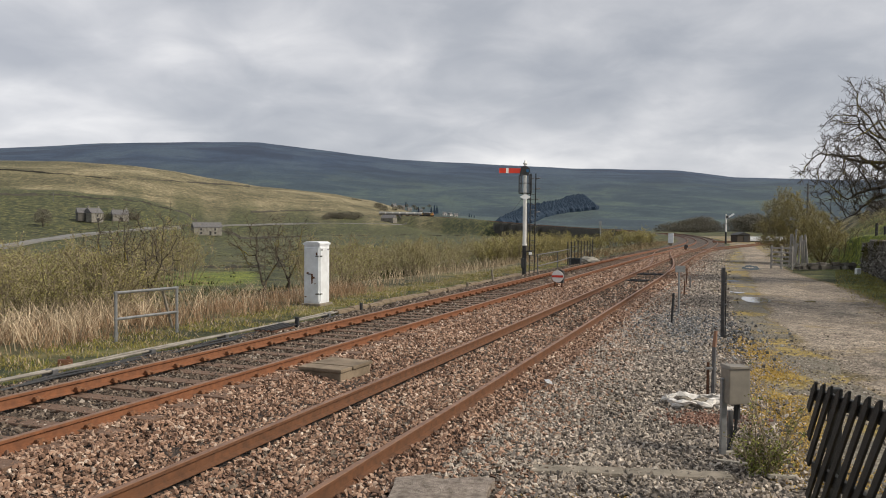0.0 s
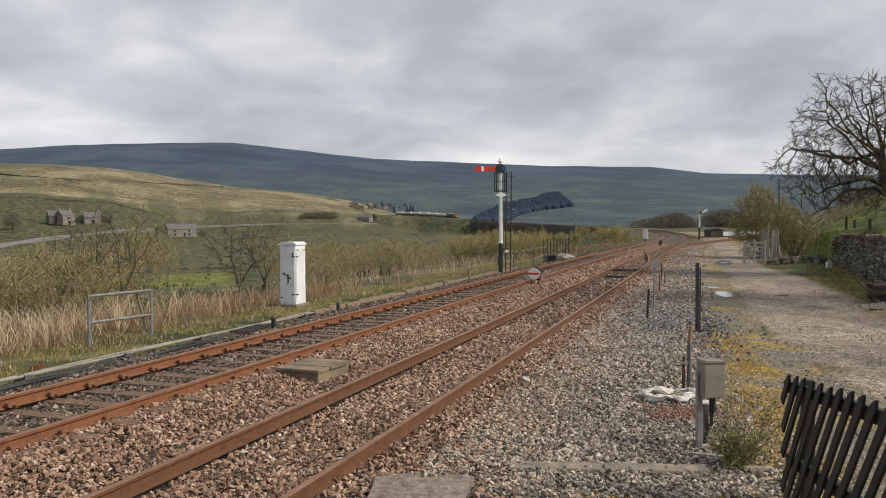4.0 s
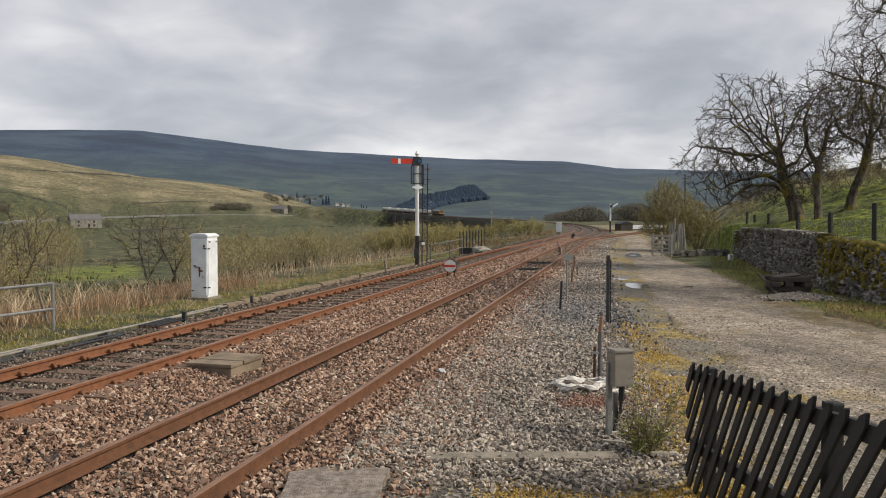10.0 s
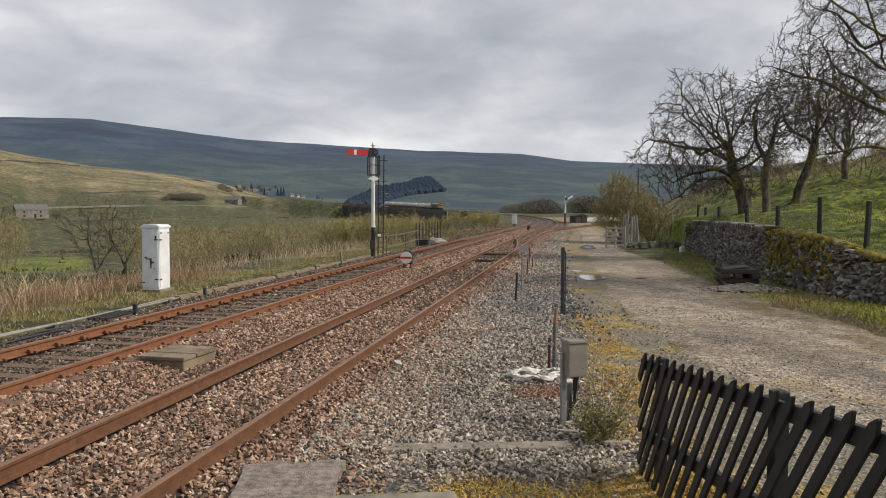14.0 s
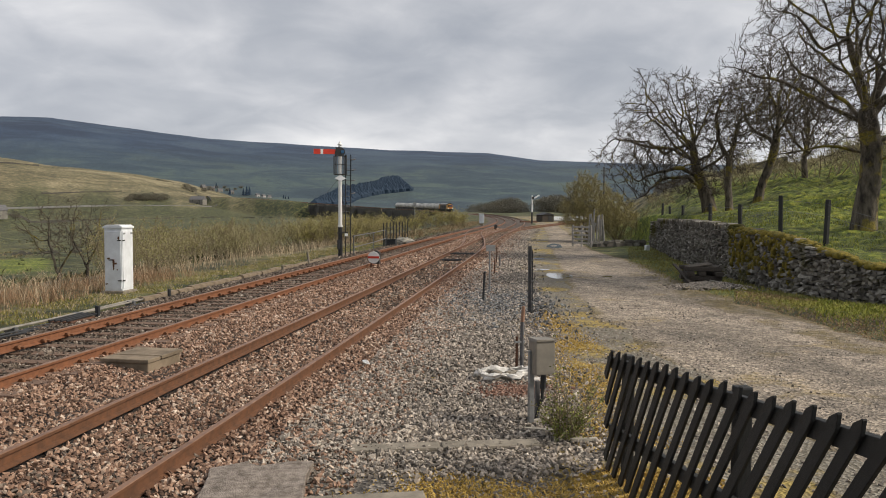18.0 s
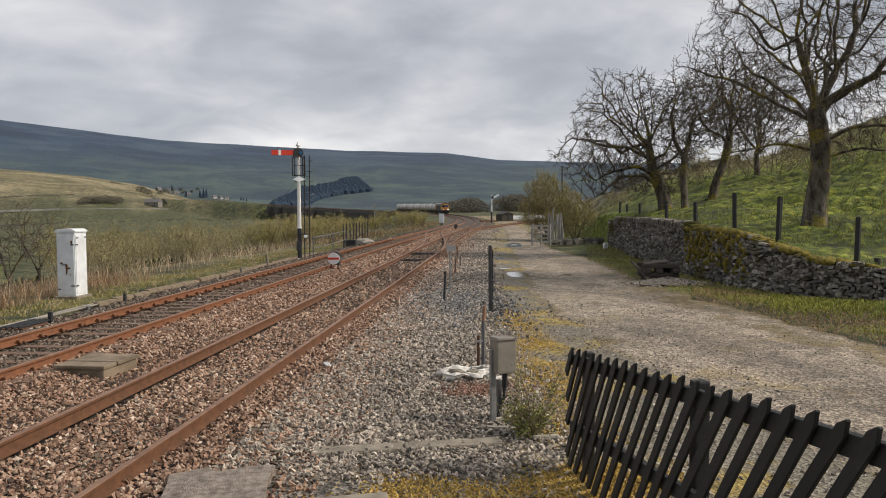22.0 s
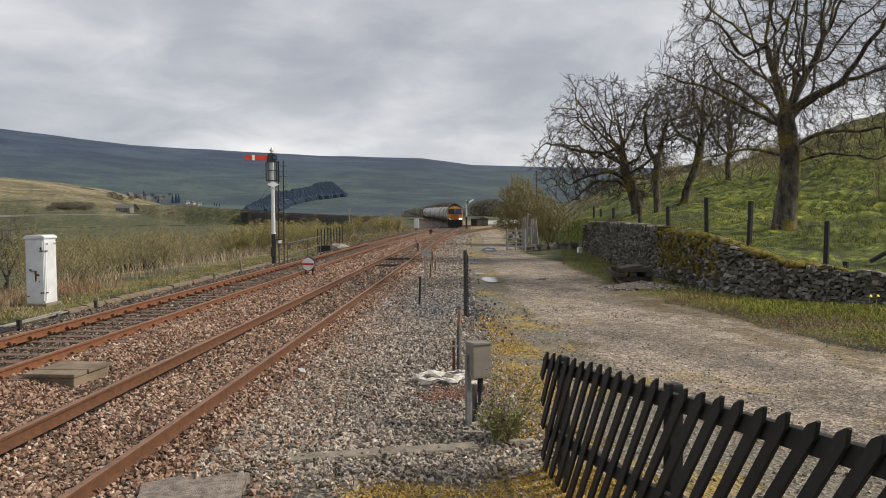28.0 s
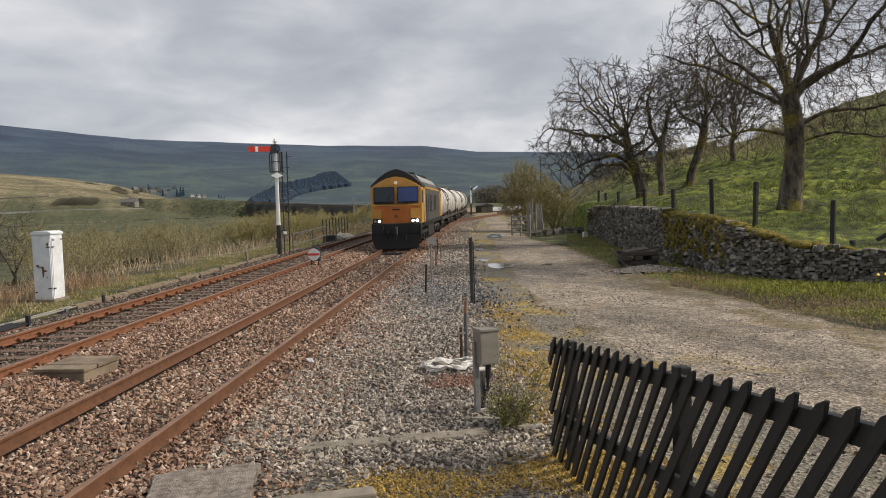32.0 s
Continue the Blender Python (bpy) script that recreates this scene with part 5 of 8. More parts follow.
def build_field_posts():
    data = [(-28.25, 0.46, 57), (-28.75, 0.26, 55), (-29.6, 0.33, 47), (-31.35, 0.46, 38), (-33.27, 0.40, 32.5), (-35.77, 0.97, 29.5), (-38.44, 0.70, 27.5), (-43.07, -0.68, 25.0), (-44.24, -3.27, 24.9), (-47.5, -0.7, 25.5), (-50, -0.8, 26)]
    f = thing("field_fence", Matrix(), "dark timber field-fence posts with wire behind the wall", "fence")
    tops = []
    for az, el, d in data:
        p = at_az(az, d)
        top = EYE + d * math.tan(radians(el))
        part("post", box(0.12, 0.12, max(0.4, top - p.z + 0.25), (p.x, p.y, p.z - 0.25), 0.012, pose(0, 0, 0, random.uniform(-2, 2), random.uniform(-2, 2), random.uniform(0, 40))), M_FENCE, f)
        tops.append(Vector((p.x, p.y, top)))
    for a, b in zip(tops, tops[1:]):
        for dz in (0.15, 0.5):
            if (a - b).length < 12 and a.z - 0.6 > 0:
                part("wire", rod(a - Vector((0, 0, dz)), b - Vector((0, 0, dz)), 0.006, n=3), M_POST, f)
    a, b = at_az(-45.6, 25.2), at_az(-48.5, 25.6)
    part("strut", rod(a + Vector((0, 0, 0.1)), b + Vector((0, 0, 0.9)), 0.06, n=6), M_FENCE, f)


build_field_posts()


def build_gate():
    """Old timber hurdle and leaning boards at the lane side."""
    p = Vector((21.4, 51.0, -0.2))
    g = thing("old_gate", pose(p.x, p.y, float(ground_z(p.x, p.y)), 0, 0, -68), "weathered grey timber gate propped at the lane side", "gate")
    for k in range(5):
        part("bar", box(1.7, 0.05, 0.11, (0, 0, 0.22 + 0.27 * k), 0.01), M_GREYWOOD, g)
    for x in (-0.85, 0.0, 0.85):
        part("upright", box(0.12, 0.09, 1.5, (x, 0.06, 0.0), 0.01), M_GREYWOOD, g)
    rng = random.Random(5)
    q = thing("leaning_boards", pose(22.8, 51.5, float(ground_z(22.8, 51.5)), 0, 0, -60), "grey weathered boards and stakes leaning together", "timber")
    for k in range(9):
        part("board", box(0.12, 0.05, rng.uniform(1.6, 2.6), (-0.75 + 0.17 * k, 0.12 * (k % 2), 0), 0.01, pose(0, 0, 0, rng.uniform(-6, 6), rng.uniform(-9, 9), 0)), M_GREYWOOD, q)
    w = thing("low_stone_bank", pose(23.6, 49.6, float(ground_z(23.6, 49.6)), 0, 0, 8), "low tumbled stone bank beside the lane", "stone wall")
    r2 = np.random.default_rng(3)
    for k in range(26):
        me = fast_mesh("stone", stone_shape(r2, r2.uniform(.3, .6), .35, r2.uniform(.14, .26)), BLOCK)
        o = obj("stone", me, M_WALL, w)
        o.matrix_local = pose(-1.8 + 0.30 * (k % 13), r2.uniform(-.1, .1), 0.0 + 0.2 * (k // 13), 0, 0, r2.uniform(-15, 15))
    m = thing("white_marker", pose(23.1, 44.8, float(ground_z(23.1, 44.8)), 0, 0, 10), "small white painted marker stone", "marker")
    part("block", box(0.28, 0.2, 0.34, (0, 0, 0), 0.03), M_WHITE, m)


M_GREYWOOD = plain("grey_weathered_timber", (0.36, 0.345, 0.32), (0.19, 0.18, 0.162), 0.95, 0, 6, 0.5, 40, 0.004, (6, 6, 1), 0.2)
build_gate()


M_OLDTIMBER = plain("dark_rotting_timber", (0.075, 0.062, 0.05), (0.03, 0.026, 0.022), 0.95, 0, 7, 0.5, 40, 0.006, (6, 1, 6))


def build_log_pile():
    g = float(ground_z(15.0, 25.3))
    t = thing("timber_stack", at_ground(14.4, 24.1, -0.03, -20), "stack of old dark sleepers against the wall", "timber stack")
    rng = random.Random(9)
    for k in range(12):
        row = k // 3
        across = pose(0, 0, 0, 0, rng.uniform(-4, 4), (90 if row % 2 else 0) + rng.uniform(-9, 9))
        off = -0.40 + 0.40 * (k % 3)
        at = (rng.uniform(-.06, .06), off, 0.15 * row) if row % 2 else (off, rng.uniform(-.06, .06), 0.15 * row)
        part("baulk", box(0.24, 1.15 + rng.uniform(-.15, .2), 0.14, at, 0.02, across), M_OLDTIMBER, t)
    part("board", box(0.85, 0.42, 0.04, (-0.1, -0.1, 0.61), 0.01, pose(0, 0, 0, 5, -6, 14)), M_OLDTIMBER, t)
    part("board", box(0.14, 1.5, 0.04, (-0.62, -0.2, 0.30), 0.01, pose(0, 0, 0, 24, 8, 20)), M_OLDTIMBER, t)
    b = thing("gravel_mound", pose(13.9, 22.7, g + 0.0, 0, 0, 30), "low grey gravel mound with a torn pale sheet on it", "rubble")
    bm = bmesh.new()
    bmesh.ops.create_icosphere(bm, subdivisions=3, radius=1)
    for v in bm.verts:
        v.co = Vector((v.co.x * 1.3, v.co.y * 0.7, max(v.co.z, -0.3) * 0.16)) * (1 + 0.3 * noise.noise(v.co * 2.5))
    part("mound", bm, M_CESS, b)
    hr = np.random.default_rng(19)
    q = np.stack([13.7 + hr.normal(0, 0.75, 1500), 22.9 + hr.normal(0, 0.55, 1500), np.zeros(1500)], -1)
    q[:, 2] = ground_z(q[:, 0], q[:, 1]) + 0.16 * np.exp(-(((q[:, 0] - 13.9) / 1.0) ** 2 + ((q[:, 1] - 22.7) / 0.7) ** 2))
    stones("spilled_gravel", q, 0.04, 62, M_STONES_GREY, "spilled grey gravel beside the lane")
    part("sheet", box(0.5, 0.35, 0.03, (0.15, -0.1, 0.13), 0.01, pose(0, 0, 0, 12, 14, 20)), M_CONC_LT, b, "torn pale sheet")


build_log_pile()

# ---- trees and shrubs ----
def grow(rng, start, way, length, radius, level, out, spec):
    """One limb with its side limbs; out[level] collects (points, radii)."""
    n = 7 if level < 2 else (5 if level < 4 else 3)
    p, d = np.array(start, float), np.array(way, float)
    pts, rad = [p.copy()], [radius]
    step = length / (n - 1)
    end = radius * (0.62 if level == 0 else 0.30)
    for k in range(1, n):
        bend = rng.normal(0, spec["wobble"][min(level, 4)], 3)
        d = d + bend + np.array([0, 0, spec["lift"][min(level, 4)]])
        d /= np.linalg.norm(d)
        p = p + d * step
        pts.append(p.copy())
        rad.append(radius + (end - radius) * k / (n - 1))
    n = len(pts)
    pts, rad = np.array(pts), np.maximum(np.array(rad), spec["thin"])
    out[min(level, len(out) - 1)].append((pts, rad))
    if level >= spec["depth"]:
        return
    m = spec["kids"][level]
    for k in range(m):
        f = spec["from"][min(level, 3)] + (1 - spec["from"][min(level, 3)]) * (k + rng.uniform(0.1, 0.9)) / m
        f = min(f, 0.99)
        i = int(f * (n - 1))
        i = min(i, n - 2)
        q = pts[i] + (pts[i + 1] - pts[i]) * min(f * (n - 1) - i, 1.0)
        axis = pts[min(i + 1, n - 1)] - pts[max(i - 1, 0)]
        axis /= np.linalg.norm(axis) + 1e-9
        a = 2.4 * k + rng.uniform(0, 6.28)
        side = np.cross(axis, rng.normal(size=3))
        side /= np.linalg.norm(side) + 1e-9
        if level == 0:
            side = np.array([math.cos(a), math.sin(a), 0.0])
        sp = radians(rng.uniform(*spec["spread"][min(level, 3)]))
        w = axis * math.cos(sp) + side * math.sin(sp)
        l = length * rng.uniform(*spec["ratio"][min(level, 3)]) * (1 - 0.25 * (f if level else 0))
        r = max(rad[i] * rng.uniform(0.37, 0.54), spec["thin"])
        grow(rng, q, w, l, r, level + 1, out, spec)


def crown_points(rng, n, centre, rx, ry, up, down, shell=0.45, gaps=0.35):
    """Places that the twigs of a crown reach for: a lumpy dome, fuller towards its outside."""
    k = n * 3
    d = rng.normal(size=(k, 3))
    d /= np.linalg.norm(d, axis=1)[:, None]
    lump = 1 + 0.10 * np.sin(5 * d[:, 0] + 3 * d[:, 2] + 1) * np.sin(4 * d[:, 1] + 2) + 0.06 * np.sin(11 * d[:, 0] + 7 * d[:, 2])
    r = rng.uniform(0, 1, k) ** shell * lump
    p = d * r[:, None] * np.stack([np.full(k, rx), np.full(k, ry), np.where(d[:, 2] > 0, up, down)], -1)
    hole = np.sin(p[:, 0] * 1.9 + 1) * np.sin(p[:, 1] * 1.7 + 2) * np.sin(p[:, 2] * 2.1)
    p = p[hole < gaps + rng.uniform(0, 0.5, k)][:n]
    return p + np.array(centre)


def colonise(rng, points, limbs, step=0.24, reach=2.4, kill=0.42, rounds=140, sway=0.17, lift=0.05):
    """Grows limbs towards the points; gives the nodes and each one's parent."""
    pos, par = [], []
    for limb in limbs:
        limb = np.asarray(limb, float)
        seg = np.r_[0, np.cumsum(np.linalg.norm(np.diff(limb, axis=0), axis=1))]
        q = np.arange(0, seg[-1], step)
        line = np.stack([np.interp(q, seg, limb[:, c]) for c in range(3)], -1)
        line[1:] += np.cumsum(rng.normal(0, 0.045, (len(q) - 1, 3)), axis=0) * np.minimum(1, q[1:] / 1.5)[:, None] * (0.35 if not pos else 1.0)
        last = -1 if not pos else int(np.argmin(np.linalg.norm(np.array(pos) - line[0], axis=1)))
        for p in line[(0 if not pos else 1):]:
            pos.append(p)
            par.append(last)
            last = len(pos) - 1
    pos, par = np.array(pos), np.array(par)
    d = np.linalg.norm(points[:, None] - pos[None], axis=2)
    near, dist = d.argmin(1), d.min(1)
    kids = np.zeros(len(pos), int)
    for _ in range(rounds):
        sel = (dist < reach) & (dist > kill) & (kids[near] < 3)
        if not sel.any():
            break
        way = points[sel] - pos[near[sel]]
        way /= np.linalg.norm(way, axis=1)[:, None]
        total = np.zeros_like(pos)
        np.add.at(total, near[sel], way)
        grow_at = np.unique(near[sel])
        w = total[grow_at]
        w = w / (np.linalg.norm(w, axis=1)[:, None] + 1e-6) + rng.normal(0, sway, w.shape) + (0, 0, lift)
        w /= np.linalg.norm(w, axis=1)[:, None]
        kids[grow_at] += 1
        fresh = pos[grow_at] + w * step * rng.uniform(0.8, 1.2, (len(w), 1))
        base = len(pos)
        pos, par = np.concatenate([pos, fresh]), np.concatenate([par, grow_at])
        kids = np.concatenate([kids, np.zeros(len(fresh), int)])
        dn = np.linalg.norm(points[:, None] - fresh[None], axis=2)
        k = dn.argmin(1)
        better = dn[np.arange(len(points)), k] < dist
        near = np.where(better, base + k, near)
        dist = np.minimum(dist, dn[np.arange(len(points)), k])
    return pos, par


def limb_chains(pos, par, tip, foot):
    """Unbranched runs from thick to thin, with the girth that their twigs add up to."""
    n = len(pos)
    tips = np.ones(n, bool)
    tips[par[par >= 0]] = False
    count = tips.astype(float)
    for i in range(n - 1, 0, -1):
        count[par[i]] += count[i]
    power = math.log(foot / tip) / math.log(max(count[0], 2))
    rad = tip * count ** power
    kids = [[] for _ in range(n)]
    for i in range(n):
        if par[i] >= 0:
            kids[par[i]].append(i)
    chains, todo = [], [i for i in range(n) if par[i] < 0]
    while todo:
        i = todo.pop()
        run = [i] if par[i] < 0 else [par[i], i]
        while kids[i]:
            big = max(kids[i], key=lambda c: rad[c])
            todo += [c for c in kids[i] if c != big]
            run.append(big)
            i = big
        r = rad[run].copy()
        if par[run[0]] >= 0 or len(run) > 1:
            r[0] = min(r[0], r[1] * 1.25) if par[run[1]] == run[0] and run[0] != 0 else r[0]
        if len(run) > 1:
            chains.append((pos[run], r))
    return chains, rad


def twigs_of(rng, pos, par, rad, thick, each, length, r0):
    """Short forked shoots on all thin wood."""
    out = []
    for i in np.nonzero((rad < thick) & (par >= 0))[0]:
        d = pos[i] - pos[par[i]]
        d /= np.linalg.norm(d) + 1e-9
        for _ in range(each):
            w = d + rng.normal(0, 0.42, 3) + (0, 0, 0.06)
            w /= np.linalg.norm(w)
            l = length * rng.uniform(0.5, 1.3)
            a = pos[i]
            b = a + w * l * 0.5
            c = b + (w + rng.normal(0, 0.35, 3)) * l * 0.5
            out.append((np.array([a, b, c]), np.array([r0, r0 * 0.85, r0 * 0.6])))
            e = b + (w + rng.normal(0, 0.7, 3)) * l * 0.42
            out.append((np.array([b, (b + e) / 2 + rng.normal(0, 0.01, 3), e]), np.array([r0 * 0.8, r0 * 0.7, r0 * 0.55])))
    return out


def build_tree(name, x, y, seed, points, limbs, foot, label, yaw=0.0, group="bare trees", tip=0.0105, step=0.26, kill=0.33, each=2, shoot=0.36, flare=1.6):
    rng = np.random.default_rng(seed)
    t = thing(name, at_ground(x, y, 0, yaw), label, "tree", group)
    pos, par = colonise(rng, points(rng), limbs, step, step * 10, kill)
    chains, rad = limb_chains(pos, par, tip, foot)
    groups = ([], [], [])
    for c in chains:
        groups[0 if c[1][0] > 0.35 * foot else (1 if c[1][0] > 0.028 else 2)].append(c)
    p, r = groups[0][0] if groups[0] else (None, None)
    if p is not None:                            # roots spread at the foot
        h = p[:, 2] - p[0, 2]
        r *= 1 + (flare - 1) * np.exp(-h / (2.2 * foot))
    groups[2].extend(twigs_of(rng, pos, par, rad, 0.030, each, shoot, tip * 0.85))
    for nm, paths, sides, mt in zip(("trunk", "branchwork", "crown"), groups, (14, 7, 4), (M_BARK_MOSS, M_BARK_MOSS, M_TWIG)):
        if not paths:
            continue
        v, f = tube_arrays(paths, sides)
        if nm == "trunk":                        # ribbed, knotty bark
            v = v + 0.22 * foot * (np.sin(v * 3.2 / foot)[:, [1, 0, 2]] + 0.5 * np.sin(v[:, [2, 2, 2]] * 2.1 + v[:, [1, 0, 2]] * 5.0 / foot)) * (0.4, 0.4, 0)
        me = fast_mesh(nm, v, f)
        me.shade_smooth()
        obj(nm, me, mt, t)
    return t


def bark_moss():
    mt, nt, b = mat("mossy_bark", 0.95)
    c = ramp_of(nt, noise_of(nt, 6, 5, 0.6, stretch=(1, 1, 0.35)), [(0.36, (0.024, 0.020, 0.016)), (0.62, (0.135, 0.115, 0.088))])
    moss = ramp_of(nt, noise_of(nt, 14, 4), [(0.3, (0.10, 0.085, 0.018)), (0.7, (0.30, 0.24, 0.045))])
    c = mix_of(nt, step_of(nt, noise_of(nt, 1.1, 4), 0.50, 0.62), c, moss)
    nt.links.new(c, b.inputs["Base Color"])
    bump_to(nt, b, noise_of(nt, 22, 4, 0.65, stretch=(1, 1, 0.3)), 0.9, 0.03)
    return mt


M_BARK_MOSS = bark_moss()


def az_xy(az, d):
    return -math.sin(radians(az)) * d, math.cos(radians(az)) * d


def fan(seed, forks, n, centre, rx, ry, up, reach=0.72):
    """Boughs that leave the trunk at its forks and arch out towards the crown's outline."""
    rng = np.random.default_rng(seed)
    out = []
    for k in range(n):
        f = np.array(forks[k % len(forks)], float)
        a, e = 2.4 * k + rng.uniform(-0.4, 0.4), radians(rng.uniform(12, 78))
        end = np.array(centre) + reach * np.array([rx * math.cos(a) * math.cos(e), ry * math.sin(a) * math.cos(e), up * math.sin(e)])
        mid = f + (end - f) * 0.45 + np.array([0, 0, -0.10]) * np.linalg.norm(end - f) + rng.normal(0, 0.18, 3)
        q = f + (end - f) * 0.75 + rng.normal(0, 0.22, 3)
        out.append((tuple(f), tuple(mid), tuple(q), tuple(end)))
    return tuple(out)


def dome(n, centre, rx, ry, up, down, shell=0.45):
    return lambda rng: crown_points(rng, n, centre, rx, ry, up, down, shell)


build_tree("bare_tree", *az_xy(-31.4, 44), 5, dome(3800, (-1.85, 0, 3.0), 3.75, 3.3, 4.55, 2.4),
           (((0, 0, -0.4), (-0.15, 0, 0.6), (-0.5, 0, 1.7), (-0.82, 0, 2.7), (-0.92, 0, 4.2), (-1.2, 0.1, 5.6)),
            ((-0.3, 0, 1.1), (-1.1, -0.3, 1.8), (-2.2, -0.5, 1.9), (-3.2, -0.6, 1.1), (-4.0, -0.7, 0.5)),
            ((-0.5, 0, 1.7), (-1.4, -0.9, 2.2), (-2.6, -1.2, 2.0), (-3.4, -1.3, 1.5)),
            ((-0.8, 0, 2.6), (-2.0, 0.2, 3.3), (-3.4, 0.3, 3.5), (-5.0, 0.2, 4.1)),
            ((-0.9, 0, 3.5), (-0.2, 0.3, 5.0), (0.5, 0.5, 6.3)),
            ((-0.85, 0, 3.1), (-2.0, -0.6, 4.8), (-2.9, -0.8, 6.4)),
            ((-0.6, 0, 2.1), (0.4, -0.2, 2.7), (1.3, -0.4, 3.5))) + fan(1, ((-0.8, 0, 2.6), (-0.92, 0, 3.6), (-0.9, 0, 3.1), (-1.0, 0, 4.6)), 12, (-1.85, 0, 3.0), 3.75, 3.3, 4.55), 0.30, "leafless spreading tree with a leaning mossy trunk", -31.4)
build_tree("bare_tree", *az_xy(-32.6, 43), 8, dome(1000, (0.3, 0, 4.7), 2.0, 1.8, 2.0, 2.1),
           (((0, 0, -0.4), (-0.05, 0, 1.5), (0.05, 0, 2.8), (0.4, 0, 4.4)), ((0.0, 0, 2.3), (-0.5, 0.2, 3.6), (-0.6, 0.1, 4.8))), 0.17, "slender leafless tree in the field", -32.6)
build_tree("bare_tree", *az_xy(-34.3, 45), 11, dome(2500, (0.75, 0, 4.8), 2.8, 2.6, 3.25, 2.2),
           (((0, 0, -0.4), (0.15, 0, 0.7), (0.7, 0, 2.4), (0.9, 0, 3.8), (1.0, 0, 5.4)),
            ((0.75, 0, 2.9), (-0.3, 0.2, 4.1), (-1.0, 0.2, 5.6)), ((0.9, 0, 3.5), (2.0, -0.2, 4.6), (2.8, -0.3, 5.9))) + fan(2, ((0.8, 0, 3.2), (0.95, 0, 4.2)), 8, (0.75, 0, 4.8), 2.8, 2.6, 3.25), 0.21, "leafless tree with a leaning trunk", -34.3)
build_tree("bare_tree", *az_xy(-40.6, 31), 4, dome(5600, (0.45, 0, 5.7), 4.9, 4.4, 6.2, 3.5),
           (((0, 0, -0.4), (0, 0, 1.0), (0.1, 0, 2.5), (-0.02, 0, 3.8), (-0.3, 0, 5.2), (-0.75, -0.2, 6.6), (-0.5, -0.3, 8.4), (-0.9, -0.3, 10.2)),
            ((0.0, 0, 4.0), (0.6, 0.1, 5.2), (1.35, 0.2, 6.8), (1.7, 0.2, 8.6), (2.7, 0.3, 10.2)),
            ((0.1, 0, 2.9), (1.4, -0.3, 3.4), (3.2, -0.4, 3.5), (5.0, -0.5, 4.0)),
            ((0.0, 0, 3.6), (-1.2, -0.3, 4.2), (-2.8, -0.4, 5.3), (-4.1, -0.3, 5.9)),
            ((0.1, 0, 2.3), (1.2, -0.5, 2.6), (2.3, -0.7, 2.2), (3.6, -0.8, 2.6)),
            ((0.05, 0, 2.6), (-1.3, -0.4, 2.9), (-2.6, -0.8, 2.6), (-3.7, -1.0, 2.2)),
            ((0.0, 0, 3.9), (1.5, 0.3, 5.0), (3.3, 0.6, 5.7), (5.0, 0.6, 6.5)),
            ((-0.7, -0.2, 6.4), (-2.0, 0.0, 7.6), (-3.2, 0.2, 8.7)),
            ((0.0, 0, 4.0), (0.2, 1.4, 5.5), (0.4, 3.0, 7.2)),
            ((0.0, 0, 4.0), (-0.2, -1.3, 5.8), (0.3, -2.6, 7.6))) + fan(3, ((0.0, 0, 4.1), (-0.3, 0, 5.2), (0.6, 0.1, 5.2), (0.05, 0, 3.5), (-0.7, -0.2, 6.4), (1.3, 0.2, 6.7)), 16, (0.45, 0, 5.7), 4.9, 4.4, 6.0), 0.335, "large old leafless tree with thick mossy trunk and boughs", -40.6, tip=0.0082, step=0.26, kill=0.36, shoot=0.34, flare=1.6)
build_tree("bare_tree", *az_xy(-48.5, 44), 14, dome(700, (0, 0, 4.6), 2.4, 2.4, 2.6, 2.0), (((0, 0, -0.4), (0.1, 0, 1.6), (0, 0, 3.4)),) + fan(4, ((0.1, 0, 2.0), (0, 0, 3.0)), 6, (0, 0, 4.6), 2.4, 2.4, 2.6), 0.20, "leafless tree on the upper bank", -48.5)
build_tree("bare_tree", *az_xy(-37.2, 54), 17, dome(1100, (0, 0, 4.2), 2.9, 2.6, 2.8, 2.4), (((0, 0, -0.4), (-0.1, 0, 1.4), (0, 0, 2.8)), ((0, 0, 1.6), (1.0, 0, 3.0))) + fan(5, ((0, 0, 1.8), (0, 0, 2.6)), 7, (0, 0, 4.2), 2.9, 2.6, 2.8), 0.17, "smaller leafless tree behind the others", -37.2)


def leaf_mat(name, lo, hi):
    mt, nt, b = mat(name, 0.8)
    g = nt.nodes.new("ShaderNodeNewGeometry")
    nt.links.new(ramp_of(nt, g.outputs["Random Per Island"], [(0, lo), (1, hi)]), b.inputs["Base Color"])
    return mt


M_BUD = leaf_mat("olive_buds", (0.13, 0.125, 0.038), (0.40, 0.36, 0.12))
M_BUD_YELLOW = leaf_mat("yellow_green_buds", (0.19, 0.175, 0.05), (0.48, 0.42, 0.13))
M_BUD_GREY = leaf_mat("grey_green_buds", (0.19, 0.18, 0.075), (0.48, 0.44, 0.19))
M_BUSH_STEM = plain("bush_stem", (0.20, 0.165, 0.095), (0.11, 0.09, 0.052), 0.95, 0, 3, 0)
M_BUSH_BUD = leaf_mat("bush_buds", (0.17, 0.15, 0.05), (0.40, 0.34, 0.13))
M_STEM = plain("shrub_stem", (0.31, 0.255, 0.165), (0.16, 0.13, 0.082), 0.95, 0, 3, 0)
M_STRAW = leaf_mat("dead_straw", (0.24, 0.175, 0.105), (0.64, 0.52, 0.36))
M_STRAW_BROWN = leaf_mat("brown_dead_stalks", (0.17, 0.10, 0.055), (0.40, 0.26, 0.15))
M_GRASS = leaf_mat("grass_blade", (0.075, 0.110, 0.010), (0.33, 0.335, 0.040))
